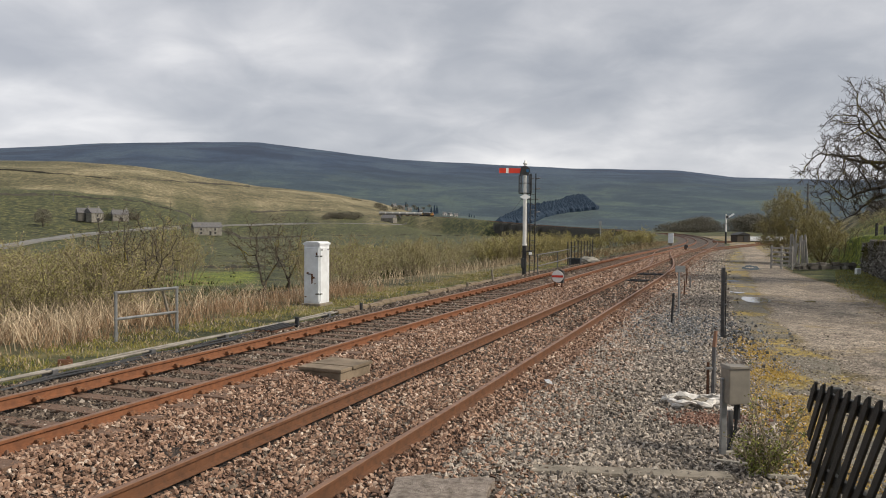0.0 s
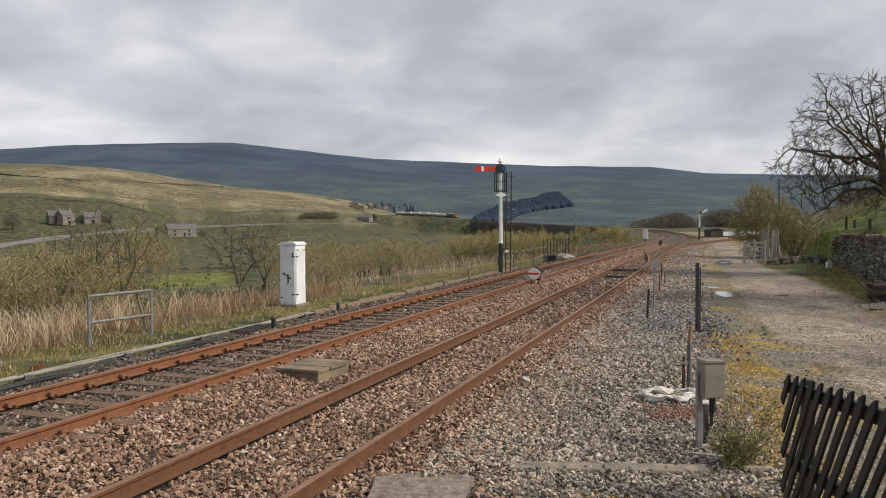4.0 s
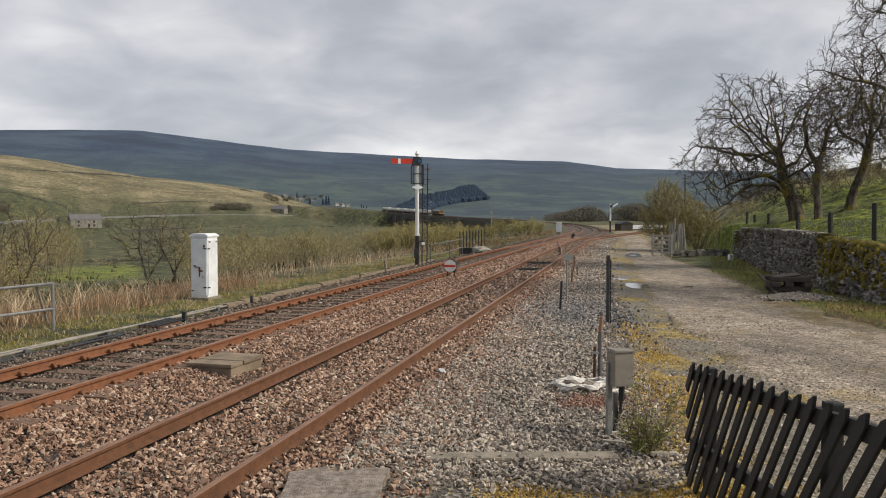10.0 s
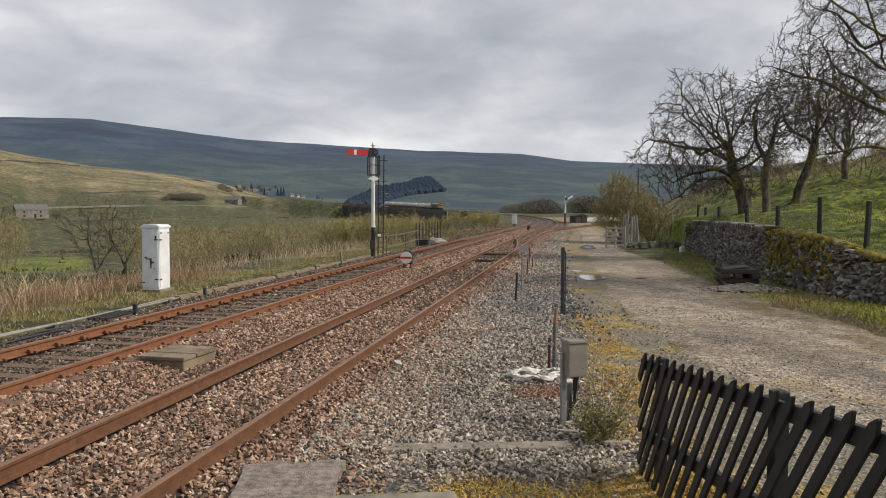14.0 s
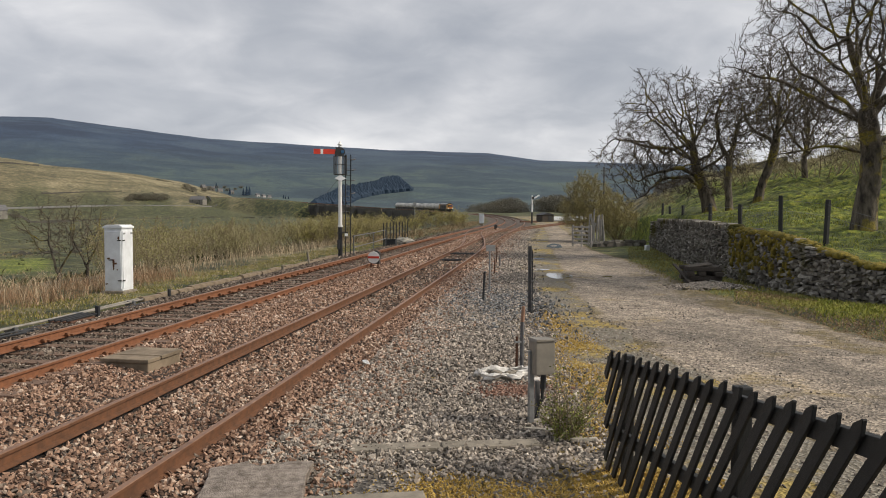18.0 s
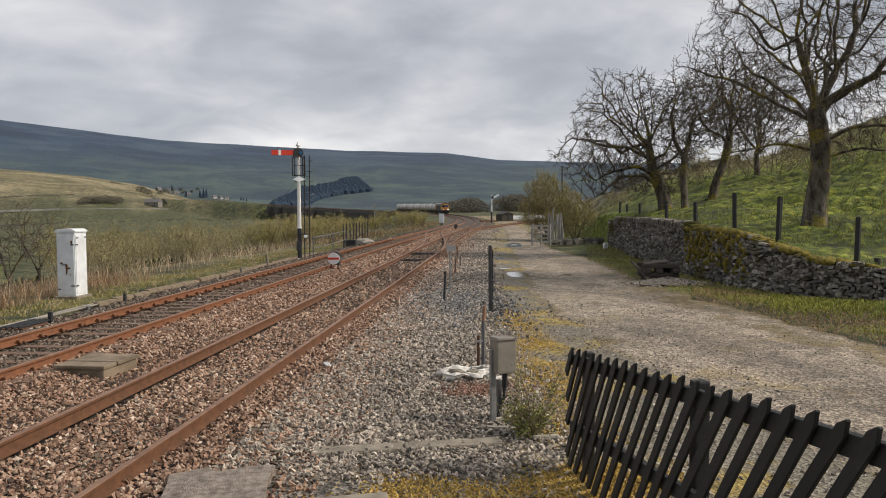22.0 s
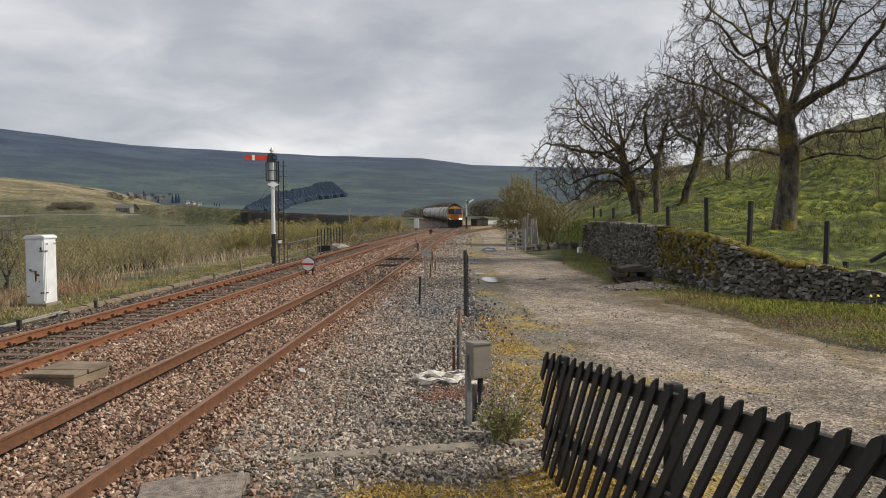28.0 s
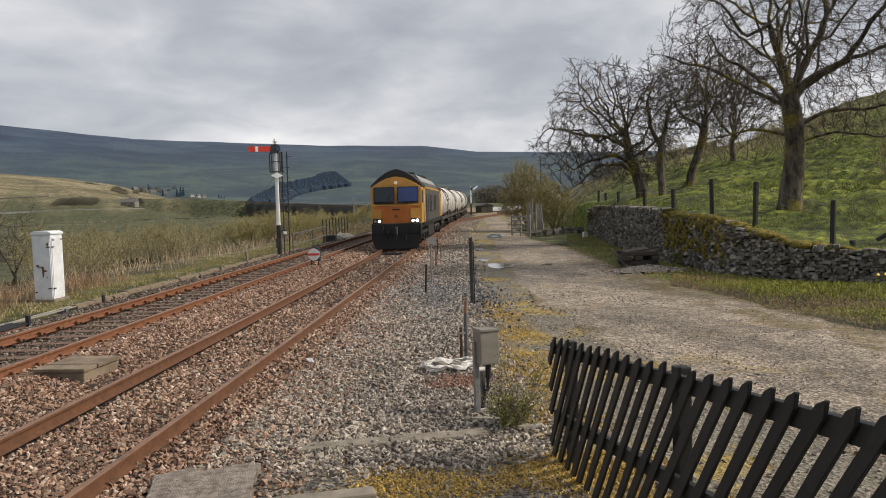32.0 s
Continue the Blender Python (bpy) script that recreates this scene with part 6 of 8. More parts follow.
M_RUSH = leaf_mat("rush_green", (0.030, 0.036, 0.012), (0.085, 0.085, 0.028))
M_STRAW_DULL = leaf_mat("dull_straw", (0.12, 0.10, 0.05), (0.26, 0.21, 0.11))
M_LANE_TURF = leaf_mat("lane_turf", (0.12, 0.14, 0.02), (0.40, 0.36, 0.06))
M_TURF = leaf_mat("verge_moss", (0.12, 0.112, 0.022), (0.34, 0.285, 0.075))


def quads_at(rng, pts, size):
    """A small leaf at each point, turned any way."""
    n = len(pts)
    a, b = rng.normal(size=(n, 3)), rng.normal(size=(n, 3))
    a /= np.linalg.norm(a, axis=1)[:, None]
    b = np.cross(a, b)
    b /= np.linalg.norm(b, axis=1)[:, None]
    s = size * rng.uniform(0.6, 1.3, (n, 1))
    v = np.stack([pts - a * s, pts + b * s * 0.6, pts + a * s, pts - b * s * 0.6], 1)
    return v.reshape(-1, 3), np.arange(4 * n).reshape(-1, 4)


def shrub_mesh(seed, stems, height, spread, leaves, size, depth=3, thin=0.006):
    rng = np.random.default_rng(seed)
    out = [[], [], []]
    spec = dict(depth=depth, kids=(4, 3, 3, 3), wobble=(0.12, 0.2, 0.25, 0.3, 0.3), lift=(0.07, 0.09, 0.08, 0.06, 0.05), spread=((18, 45), (20, 50), (20, 50), (20, 50)),
                ratio=((0.4, 0.7), (0.4, 0.7), (0.4, 0.7), (0.4, 0.6)), thin=thin)
    spec["from"] = (0.25, 0.25, 0.2, 0.2)
    for k in range(stems):
        a = rng.uniform(0, 6.28)
        r = spread * math.sqrt(rng.uniform(0, 1)) * 0.35
        way = np.array([math.cos(a) * 0.35, math.sin(a) * 0.35, 1.0]) + rng.normal(0, 0.12, 3)
        grow(rng, (r * math.cos(a), r * math.sin(a), -0.15), way / np.linalg.norm(way), height * rng.uniform(0.55, 0.9), 0.010 * height, 0, out, spec)
    paths = out[0] + out[1] + out[2]
    v, f = tube_arrays(paths, 3)
    tips = np.concatenate([p[1:] for p, _ in out[1] + out[2]])
    pick = tips[rng.integers(0, len(tips), leaves)] + rng.normal(0, 0.06, (leaves, 3))
    lv, lf = quads_at(rng, pick, size)
    return (v, f), (lv, lf)


def build_shrub_kind(seed, stems, height, spread, leaves, size, bud, depth=3):
    (v, f), (lv, lf) = shrub_mesh(seed, stems, height, spread, leaves, size, depth)
    return fast_mesh("stems", v, f), fast_mesh("buds", lv, lf), bud


def place_shrub(kind, name, m, label, group):
    a, b, bud = kind
    t = thing(name, m, label, "shrub", group)
    obj("branchwork", a, M_STEM, t)
    obj("foliage", b, bud, t)
    return t


def build_thickets():
    rng = np.random.default_rng(31)
    kinds = [build_shrub_kind(40 + k, 9, 2.2, 2.2, 2200, 0.025, M_BUD_GREY if k % 2 else M_BUD) for k in range(5)]
    EL = ([-11, -8, -6, -3.8, -0.6, 3.4, 6.6, 9, 11.3, 14.3, 18, 20.5, 23, 25.6, 28.8, 33], [-0.9, -0.6, -0.35, -0.4, -0.7, -0.7, -0.9, -1.0, -1.1, -1.6, -1.2, -0.9, -0.9, -1.3, -1.1, -1.1])
    for k in range(92):
        az = rng.uniform(-7, 32)
        if 8.8 < az < 20.6:
            continue
        d0 = np.interp(az, [-11, -5, 0, 6, 12, 20, 32], [72, 56, 44, 33, 28, 24, 20.5])
        d = d0 * rng.uniform(1.0, 1.5)
        p = at_az(az, d)
        top = EYE + d * math.tan(radians(np.interp(az, *EL))) - rng.uniform(0, 0.6)
        h = max(top - p.z, 0.8)
        s = h / 2.3
        place_shrub(kinds[rng.integers(5)], "willow_scrub", Matrix.Translation(p) @ pose(0, 0, 0, 0, 0, rng.uniform(0, 360)) @ Matrix.Diagonal((s * 1.1, s * 1.1, s, 1)), "thicket of bare scrub with grey-green spring buds on the bank", "bank scrub")
    # the fuller yellow-green bushes behind the signal
    full = [build_shrub_kind(60 + k, 22, 2.6, 2.6, 9000, 0.030, M_BUD_YELLOW) for k in range(2)]
    for az, d, top in ((-4.4, 60, -0.3), (-6.2, 66, 0.02), (-7.5, 70, -0.05), (-8.4, 74, -0.2), (-3.2, 58, -0.65), (-9.4, 95, -0.25), (-12.2, 110, 0.15), (-13.3, 112, 0.2), (-14.1, 116, 0.0), (-10.6, 100, -0.2), (-5.3, 64, -0.1)):
        p = at_az(az, d)
        h = EYE + d * math.tan(radians(top)) - p.z
        s = h / 3.2
        place_shrub(full[rng.integers(2)], "gorse_bush", Matrix.Translation(p) @ pose(0, 0, 0, 0, 0, rng.uniform(0, 360)) @ Matrix.Diagonal((s * 1.25, s * 1.25, s, 1)), "dense olive-yellow bush beside the line", "lineside bushes")
    for az, d, h in ((20.1, 112, 6.8), (19.4, 104, 8.2), (18.7, 116, 8.8), (18.1, 108, 7.6), (17.4, 114, 6.0)):
        p = at_az(az, d)
        place_shrub(kinds[rng.integers(5)], "budding_tree", Matrix.Translation(p) @ pose(0, 0, 0, 0, 0, rng.uniform(0, 360)) @ Matrix.Diagonal((h / 3.0, h / 3.0, h / 2.5, 1)), "pale budding tree in front of the farm buildings", "farm trees")
    # two small bare trees on the near bank
    for az, d, sd, h, rx in ((20.2, 26, 3, 3.3, 1.25), (22.3, 25, 6, 2.9, 1.1), (12.6, 30, 9, 3.0, 1.2), (10.9, 33, 12, 3.3, 1.1)):
        build_tree("small_bare_tree", *az_xy(az, d), sd, dome(380, (0, 0, h * 0.62), rx, rx, h * 0.40, h * 0.36, 0.6),
                   (((0, 0, -0.2), (0.08, 0, h * 0.2), (0.0, 0, h * 0.45)), ((0.05, 0, h * 0.12), (-0.4, 0.1, h * 0.5)), ((0.05, 0, h * 0.16), (0.5, -0.1, h * 0.5))),
                   0.055, "small leafless sapling tree on the bank", 0, "saplings", 0.007, 0.16, 0.26, 1, 0.28, 1.2)
    # big lane-side bush
    for az, d, el, rx, n, sd, lb in ((-23.2, 66, 2.65, 2.05, 1500, 80, "large rounded olive-brown budding bush beside the lane"), (-25.2, 63, 1.25, 1.5, 700, 81, "smaller rounded budding bush beside the lane")):
        p = at_az(az, d)
        h = EYE + d * math.tan(radians(el)) - p.z
        br = np.random.default_rng(sd)
        pts = crown_points(br, n, (0, 0, h * 0.46), rx, rx, h * 0.52, h * 0.42, 0.5, 0.5)
        stems = [((0, 0, -0.2), (0, 0, h * 0.3))] + [((0, 0, -0.1), (0.35 * rx * math.cos(a), 0.35 * rx * math.sin(a), h * 0.16), (0.6 * rx * math.cos(a + 0.2), 0.6 * rx * math.sin(a + 0.2), h * 0.42)) for a in np.arange(9) * 0.7]
        pos, par = colonise(br, pts, stems, 0.24, 2.2, 0.40)
        chains, rad = limb_chains(pos, par, 0.010, 0.14)
        tw = twigs_of(br, pos, par, rad, 0.030, 3, 0.5, 0.009)
        t = thing("lane_bush", Matrix.Translation(p), lb, "shrub", "lane bushes")
        me = fast_mesh("branchwork", *tube_arrays(chains + tw, 4))
        obj("branchwork", me, M_BUSH_STEM, t)
        ends = np.concatenate([q[0][1:] for q in tw])
        pick = ends[br.integers(0, len(ends), 26 * n)] + br.normal(0, 0.06, (26 * n, 3))
        obj("foliage", fast_mesh("foliage", *quads_at(br, pick, 0.032)), M_BUSH_BUD, t)
    # scrub under the field trees
    for az, d, top in ((-26.5, 66, 0.9), (-28, 68, 1.0), (-47, 36, 3.5), (-49, 38, 4), (-45.6, 50, 6.0), (-39.5, 60, 4.5), (-36.5, 62, 3.6), (-34.5, 58, 4.2), (-38.0, 55, 4.8), (-41.0, 52, 5.2), (-43.2, 50, 5.2), (-32.0, 60, 3.4)):
        p = at_az(az, d)
        s = (EYE + d * math.tan(radians(top)) - p.z) / 2.3
        s = min(max(s, 0.6), 2.1)
        place_shrub(kinds[1], "thorn_scrub", Matrix.Translation(p) @ pose(0, 0, 0, 0, 0, rng.uniform(0, 360)) @ Matrix.Diagonal((s * 1.4, s * 1.4, s, 1)), "brown leafless thorn scrub on the field bank", "field scrub")
    # weedy sapling at the junction box
    wr = np.random.default_rng(90)
    w = thing("weed_shrub", at_ground(3.27, 8.17, 0), "straggly green broom-like weed growing by the junction box", "shrub", "weeds")
    paths, leafy = [], []
    for k in range(34):
        a, tall = wr.uniform(0, 6.28), k < 11
        l = wr.uniform(0.62, 0.95) if tall else wr.uniform(0.22, 0.5)
        lean = np.array([0.35 * math.cos(a) + (0.28 if tall else 0.0), 0.35 * math.sin(a), 1.0])
        q = np.array([0.05 * math.cos(a), 0.05 * math.sin(a), 0.0])
        line = [q]
        for _ in range(6):
            lean = lean + wr.normal(0, 0.13, 3)
            line.append(line[-1] + lean / np.linalg.norm(lean) * l / 6)
        line = np.array(line)
        paths.append((line, np.linspace(0.007, 0.003, 7)))
        leafy.append(line[1:])
        for m in range(2, 6):
            for _ in range(2):
                d = lean + wr.normal(0, 0.6, 3)
                e = line[m] + d / np.linalg.norm(d) * wr.uniform(0.07, 0.17)
                paths.append((np.array([line[m], (line[m] + e) / 2 + wr.normal(0, 0.008, 3), e]), np.array([0.004, 0.0035, 0.0025])))
                leafy.append(np.array([(line[m] + e) / 2, e]))
    obj("branchwork", fast_mesh("branchwork", *tube_arrays(paths, 4)), M_STEM, w)
    ends = np.concatenate(leafy)
    low = ends[wr.uniform(0, 1, len(ends)) > ends[:, 2] * 0.9]
    pick = low[wr.integers(0, len(low), 1500)] + wr.normal(0, 0.022, (1500, 3))
    obj("foliage", fast_mesh("foliage", *quads_at(wr, pick, 0.017)), leaf_mat("broom_leaves", (0.07, 0.095, 0.018), (0.27, 0.27, 0.06)), w)


build_thickets()


def blades(name, pts, height, width, lean, seed, material, label, category):
    """Grass or stalks: one bent two-step blade at each point, as one mass."""
    rng = np.random.default_rng(seed)
    n = len(pts)
    h = height * rng.uniform(0.5, 1.25, n)
    a = rng.uniform(0, 6.28, n)
    side = np.stack([np.cos(a), np.sin(a), 0 * a], -1) * width * 0.5
    b = rng.uniform(0, 6.28, n)
    bend = np.stack([np.cos(b), np.sin(b), 0 * b], -1) * (h * lean * rng.uniform(0.2, 1.3, n))[:, None]
    up = np.array([0, 0, 1.0])
    mid = pts + bend * 0.35 + up * (h * 0.6)[:, None]
    top = pts + bend + up * h[:, None]
    v = np.stack([pts - side, pts + side, mid + side * 0.8, mid - side * 0.8, top + side * 0.25, top - side * 0.25], 1).reshape(-1, 3)
    k = np.arange(n)[:, None] * 6
    f = np.concatenate([k + [0, 1, 2, 3], k + [3, 2, 4, 5]])
    return obj(name, fast_mesh(name, v, f), material, None, label, category, kind="stuff")


def on_ground(x, y):
    return np.stack([x, y, ground_z(x, y)], -1)


def build_grasses():
    rng = np.random.default_rng(51)
    # straw reeds along the far verge
    def verge(n, u0, u1, w0, w1, power=1.0, tall=False):
        u = u0 + (u1 - u0) * rng.uniform(0, 1, n) ** power
        w = rng.uniform(w0, w1, n)
        clump = np.sin(u * 1.9) + np.sin(u * 4.7 + w) + np.sin(w * 2.2 + 1)
        keep = clump + rng.normal(0, 0.8, n) > -0.4
        p = track_xyz(u[keep], w[keep])
        if tall:
            az = np.degrees(np.arctan2(-p[:, 0], p[:, 1]))
            p = p[(rng.uniform(0, 1, len(p)) > 0.8 * smoothstep(9.5, 11, az) * (1 - smoothstep(19, 20.5, az)))]
        return on_ground(p[:, 0], p[:, 1])
    blades("reeds", verge(7500, 5, 24, -12.0, -8.9, tall=True), 0.66, 0.017, 0.75, 1, M_STRAW, "tall bleached dead reeds along the bank", "reeds")
    blades("reeds", verge(2600, 20, 62, -12.0, -9.2, tall=True), 0.58, 0.015, 0.5, 2, M_STRAW, "tall bleached dead reeds along the bank", "reeds")
    blades("dead_stalks", verge(6500, 12, 30, -11.0, -8.7), 0.42, 0.011, 0.8, 3, M_STRAW_BROWN, "brown dead stalks in the verge", "stalks")
    blades("verge_grass", verge(42000, 5, 60, -9.6, -6.15, 1.4), 0.05, 0.016, 1.0, 4, M_TURF, "short mossy grass of the verge", "grass")
    blades("verge_grass", verge(3500, 5, 60, -9.6, -6.3, 1.4), 0.08, 0.012, 0.7, 14, M_GRASS, "green grass of the verge", "grass")
    blades("verge_straw", verge(9000, 5, 60, -9.6, -6.3, 1.4), 0.10, 0.010, 1.0, 5, M_STRAW, "flattened straw in the verge grass", "grass")
    blades("bank_straw", verge(12000, 58, 150, -17, -6.4), 0.30, 0.05, 0.9, 15, M_STRAW_DULL, "dead straw grass along the line", "grass")
    blades("bank_straw", verge(6000, 58, 150, -17, -6.4), 0.30, 0.05, 0.9, 16, M_STRAW_BROWN, "brown dead stalks along the line", "grass")
    # field grass on the bank and along the foot of the wall
    az, d = rng.uniform(-49, -26, 40000), rng.uniform(22, 62, 40000)
    x, y = -np.sin(np.radians(az)) * d, np.cos(np.radians(az)) * d
    ws, _ = wall_side(x, y)
    k = (ws > 0.5) & (np.sin(x * 1.3) + np.sin(y * 1.1 + x * 0.5) + rng.normal(0, 0.7, len(d)) > -0.2) & (d < np.interp(az, [-50, -42, -36, -30, -26], [58, 46, 40, 44, 56]) + rng.normal(0, 3, len(d)))
    blades("field_grass", on_ground(x[k], y[k]), 0.11, 0.022, 0.8, 6, M_GRASS, "rough bright field grass", "grass")
    k = (ws < -0.1) & (ws > -2.6 + rng.normal(0, 0.5, len(ws)))
    blades("wall_foot_grass", on_ground(x[k], y[k]), 0.075, 0.022, 0.9, 7, M_TURF, "grass along the foot of the wall", "grass")
    az, d = rng.uniform(-49, -38, 9000), rng.uniform(14, 24, 9000)
    x, y = -np.sin(np.radians(az)) * d, np.cos(np.radians(az)) * d
    ws, _ = wall_side(x, y)
    k = (ws < -0.1) & (ws > -3.6 + rng.normal(0, 0.5, len(ws)))
    blades("wall_foot_grass", on_ground(x[k], y[k]), 0.09, 0.02, 0.9, 8, M_GRASS, "grass along the foot of the wall", "grass")
    az, d = rng.uniform(-50, -33, 60000), 9 + 21 * np.sqrt(rng.uniform(0, 1, 60000))
    x, y = -np.sin(np.radians(az)) * d, np.cos(np.radians(az)) * d
    ws, _ = wall_side(x, y)
    road_x = np.interp(y, [r[0] for r in ROAD_C], [r[1] for r in ROAD_C])
    k = (ws < -1.0) & (x > road_x + np.interp(y, [8, 12, 16, 20, 27], [2.9, 2.7, 2.5, 2.2, 2.0]) + rng.normal(0, 0.35, len(x)))
    j = x - road_x - np.interp(y, [8, 12, 16, 20, 27], [2.9, 2.7, 2.5, 2.2, 2.0]) > 0.55 + rng.normal(0, 0.35, len(x))
    j &= np.sin(x * 1.7 + y * 0.9) + np.sin(y * 1.3 - x * 0.6) + rng.normal(0, 0.8, len(x)) > -0.35
    blades("roadside_turf", on_ground(x[k & j], y[k & j]), 0.036, 0.024, 1.1, 18, M_LANE_TURF, "mossy roadside turf", "grass")
    blades("leaf_litter", on_ground(x[k & ~j], y[k & ~j]), 0.03, 0.020, 1.5, 19, M_STRAW_BROWN, "brown dead grass along the lane edge", "grass")
    # rush tussocks over the valley pasture
    n = 5200
    az, d = rng.uniform(-9, 33, n), np.exp(rng.uniform(math.log(42), math.log(420), n))
    x, y = -np.sin(np.radians(az)) * d, np.cos(np.radians(az)) * d
    u, w = uw(x, y)
    k = (w < -13) & (np.sin(x * 0.11) + np.sin(y * 0.05 + x * 0.03) + rng.normal(0, 0.7, n) > -0.3)
    x, y, d = np.repeat(x[k], 9), np.repeat(y[k], 9), np.repeat(d[k], 9)
    x, y = x + rng.normal(0, 0.35, len(x)), y + rng.normal(0, 0.35, len(x))
    for name, sel, mt, lb in (("rush_tussocks", slice(0, len(x) // 2), M_RUSH, "dark green rush tussocks across the valley pasture"), ("straw_tussocks", slice(len(x) // 2, None), M_STRAW_DULL, "pale dead-grass tussocks across the valley pasture")):
        blades(name, on_ground(x[sel], y[sel]), 0.42, 0.16, 0.8, 71, mt, lb, "grass")
    # daffodils by the wall
    for dx in (0, 0.22):
        t = thing("daffodil", at_ground(15.6 + dx, 15.3, 0), "yellow daffodil in the verge by the wall", "flower", "daffodils")
        part("stem", rod((0, 0, 0), (0.02, 0, 0.34), 0.008, n=5), M_GRASS, t)
        part("bloom", rod((0.02, 0, 0.33), (0.02, -0.05, 0.36), 0.02, 0.035, 8), plain("daffodil_yellow", (0.85, 0.62, 0.02), (0.75, 0.5, 0.02), 0.6), t, "yellow bloom")


build_grasses()

# ---- distant things ----
M_BARN = plain("pale_barn_stone", (0.27, 0.255, 0.22), (0.14, 0.132, 0.115), 0.95, 0, 0.8, 0.3, 3, 0.05)
M_SLATE = plain("grey_slate_roof", (0.15, 0.145, 0.145), (0.09, 0.088, 0.09), 0.8, 0, 1.2, 0.3, 4, 0.03)
M_DARKSTONE = plain("dark_viaduct_stone", (0.10, 0.095, 0.085), (0.05, 0.048, 0.043), 0.95, 0, 0.5, 0.4, 2, 0.08)
# conifers toned dark blue: the distance haze is put into their colour
M_CONIFER = plain("haze_blue_conifer", (0.012, 0.030, 0.056), (0.009, 0.023, 0.044), 0.95, 0, 0.2, 0)
M_FARWALL = plain("far_wall_stone", (0.09, 0.085, 0.072), (0.05, 0.047, 0.04), 0.95, 0, 0.3, 0)
M_FARWALL_GREY = plain("upper_wall_stone", (0.17, 0.155, 0.13), (0.09, 0.083, 0.07), 0.95, 0, 0.8, 0.3, 3, 0.05)
M_RENDER = plain("grey_white_render", (0.50, 0.49, 0.46), (0.38, 0.37, 0.35), 0.9, 0, 0.8, 0)
M_HOLE = plain("dark_opening", (0.02, 0.02, 0.022), None, 0.6, 0, 3, 0)
M_TARMAC = plain("pale_tarmac", (0.21, 0.208, 0.20), (0.15, 0.148, 0.142), 0.9, 0, 0.3, 0)


def build_house(az, el, w, d, h, yaw, label, name="farmhouse", roof=M_SLATE, wall=M_BARN, chim=True):
    p, dist = on_ray(az, el)
    t = thing(name, pose(p.x, p.y, p.z - 0.3, 0, 0, yaw), label, "house", "upland houses")
    part("wall", box(w, d, h, (0, 0, 0)), wall, t)
    r = prism([(-d / 2 - 0.3, h), (d / 2 + 0.3, h), (0, h + d * 0.42)], w + 0.5, Matrix.Rotation(math.pi / 2, 4, "Z"))
    ro = part("roof", r, roof, t, "slate roof")
    if chim:
        for x in (-w * 0.42, w * 0.42):
            part("chimney", box(0.7, 0.7, 1.5, (x, 0, h + d * 0.33)), wall, ro)
    n = max(1, int(w / 5))
    for k in range(n):
        x = -w / 2 + w * (k + 0.5) / n
        for z in ((h * 0.18, h * 0.62) if h > 4 else (h * 0.35,)):
            part("window", box(0.9, 0.08, 1.1, (x, -d / 2 - 0.04, z)), M_HOLE, t)
    part("door", box(1.0, 0.08, 2.0, (w * 0.08, -d / 2 - 0.05, 0.2)), M_HOLE, t)


build_house(23.45, 0.22, 6.5, 6.5, 4.6, 58, "pale stone farmhouse with a slate roof below the moor")
build_house(21.85, 0.25, 7.5, 6, 3.8, 30, "long pale stone farm building with a slate roof")
build_house(16.35, -0.60, 14.5, 6.5, 4.2, 30, "long low stone barn by the valley road", "barn", chim=False)
build_house(23.95, 0.27, 7.5, 6, 4.2, 35, "dark weathered barn beside the farmhouse", "barn", wall=M_DARKSTONE, chim=False)
build_house(3.85, 0.32, 14.0, 8, 5.0, -25, "grey field barn below the golden hill", "barn", chim=False)
for k, (az, el, w) in enumerate(((2.9, 1.25, 9), (2.4, 1.2, 12), (3.5, 1.35, 8), (1.6, 1.05, 9), (-0.1, 0.84, 9), (-0.5, 0.80, 8), (-0.9, 0.76, 8))):
    build_house(az, el, w * 0.8, 7, 4, 10 + 15 * (k % 3), "small distant village house with a pale gable", "village_house", wall=M_RENDER if k > 3 else M_BARN)


def clump_mesh(seed, n, r, h, lumpy=0.35):
    """A far tree: a crown of many small facets round a short trunk."""
    rng = np.random.default_rng(seed)
    vs, fs = [], []
    for k in range(n):
        a, q = rng.uniform(0, 6.28), rng.uniform(0, 1) ** 0.5
        z = rng.uniform(0.25, 1.0)
        wid = math.sqrt(max(0.02, 1 - ((z - 0.55) / 0.5) ** 2))
        c = np.array([r * q * wid * math.cos(a), r * q * wid * math.sin(a), h * z])
        s = r * rng.uniform(0.022, 0.055)
        v, f = quads_at(rng, np.repeat(c[None], 5, 0) + rng.normal(0, r * 0.09, (5, 3)), s)
        vs.append(v)
        fs.append(f + 20 * k)
    return np.concatenate(vs), np.concatenate(fs)


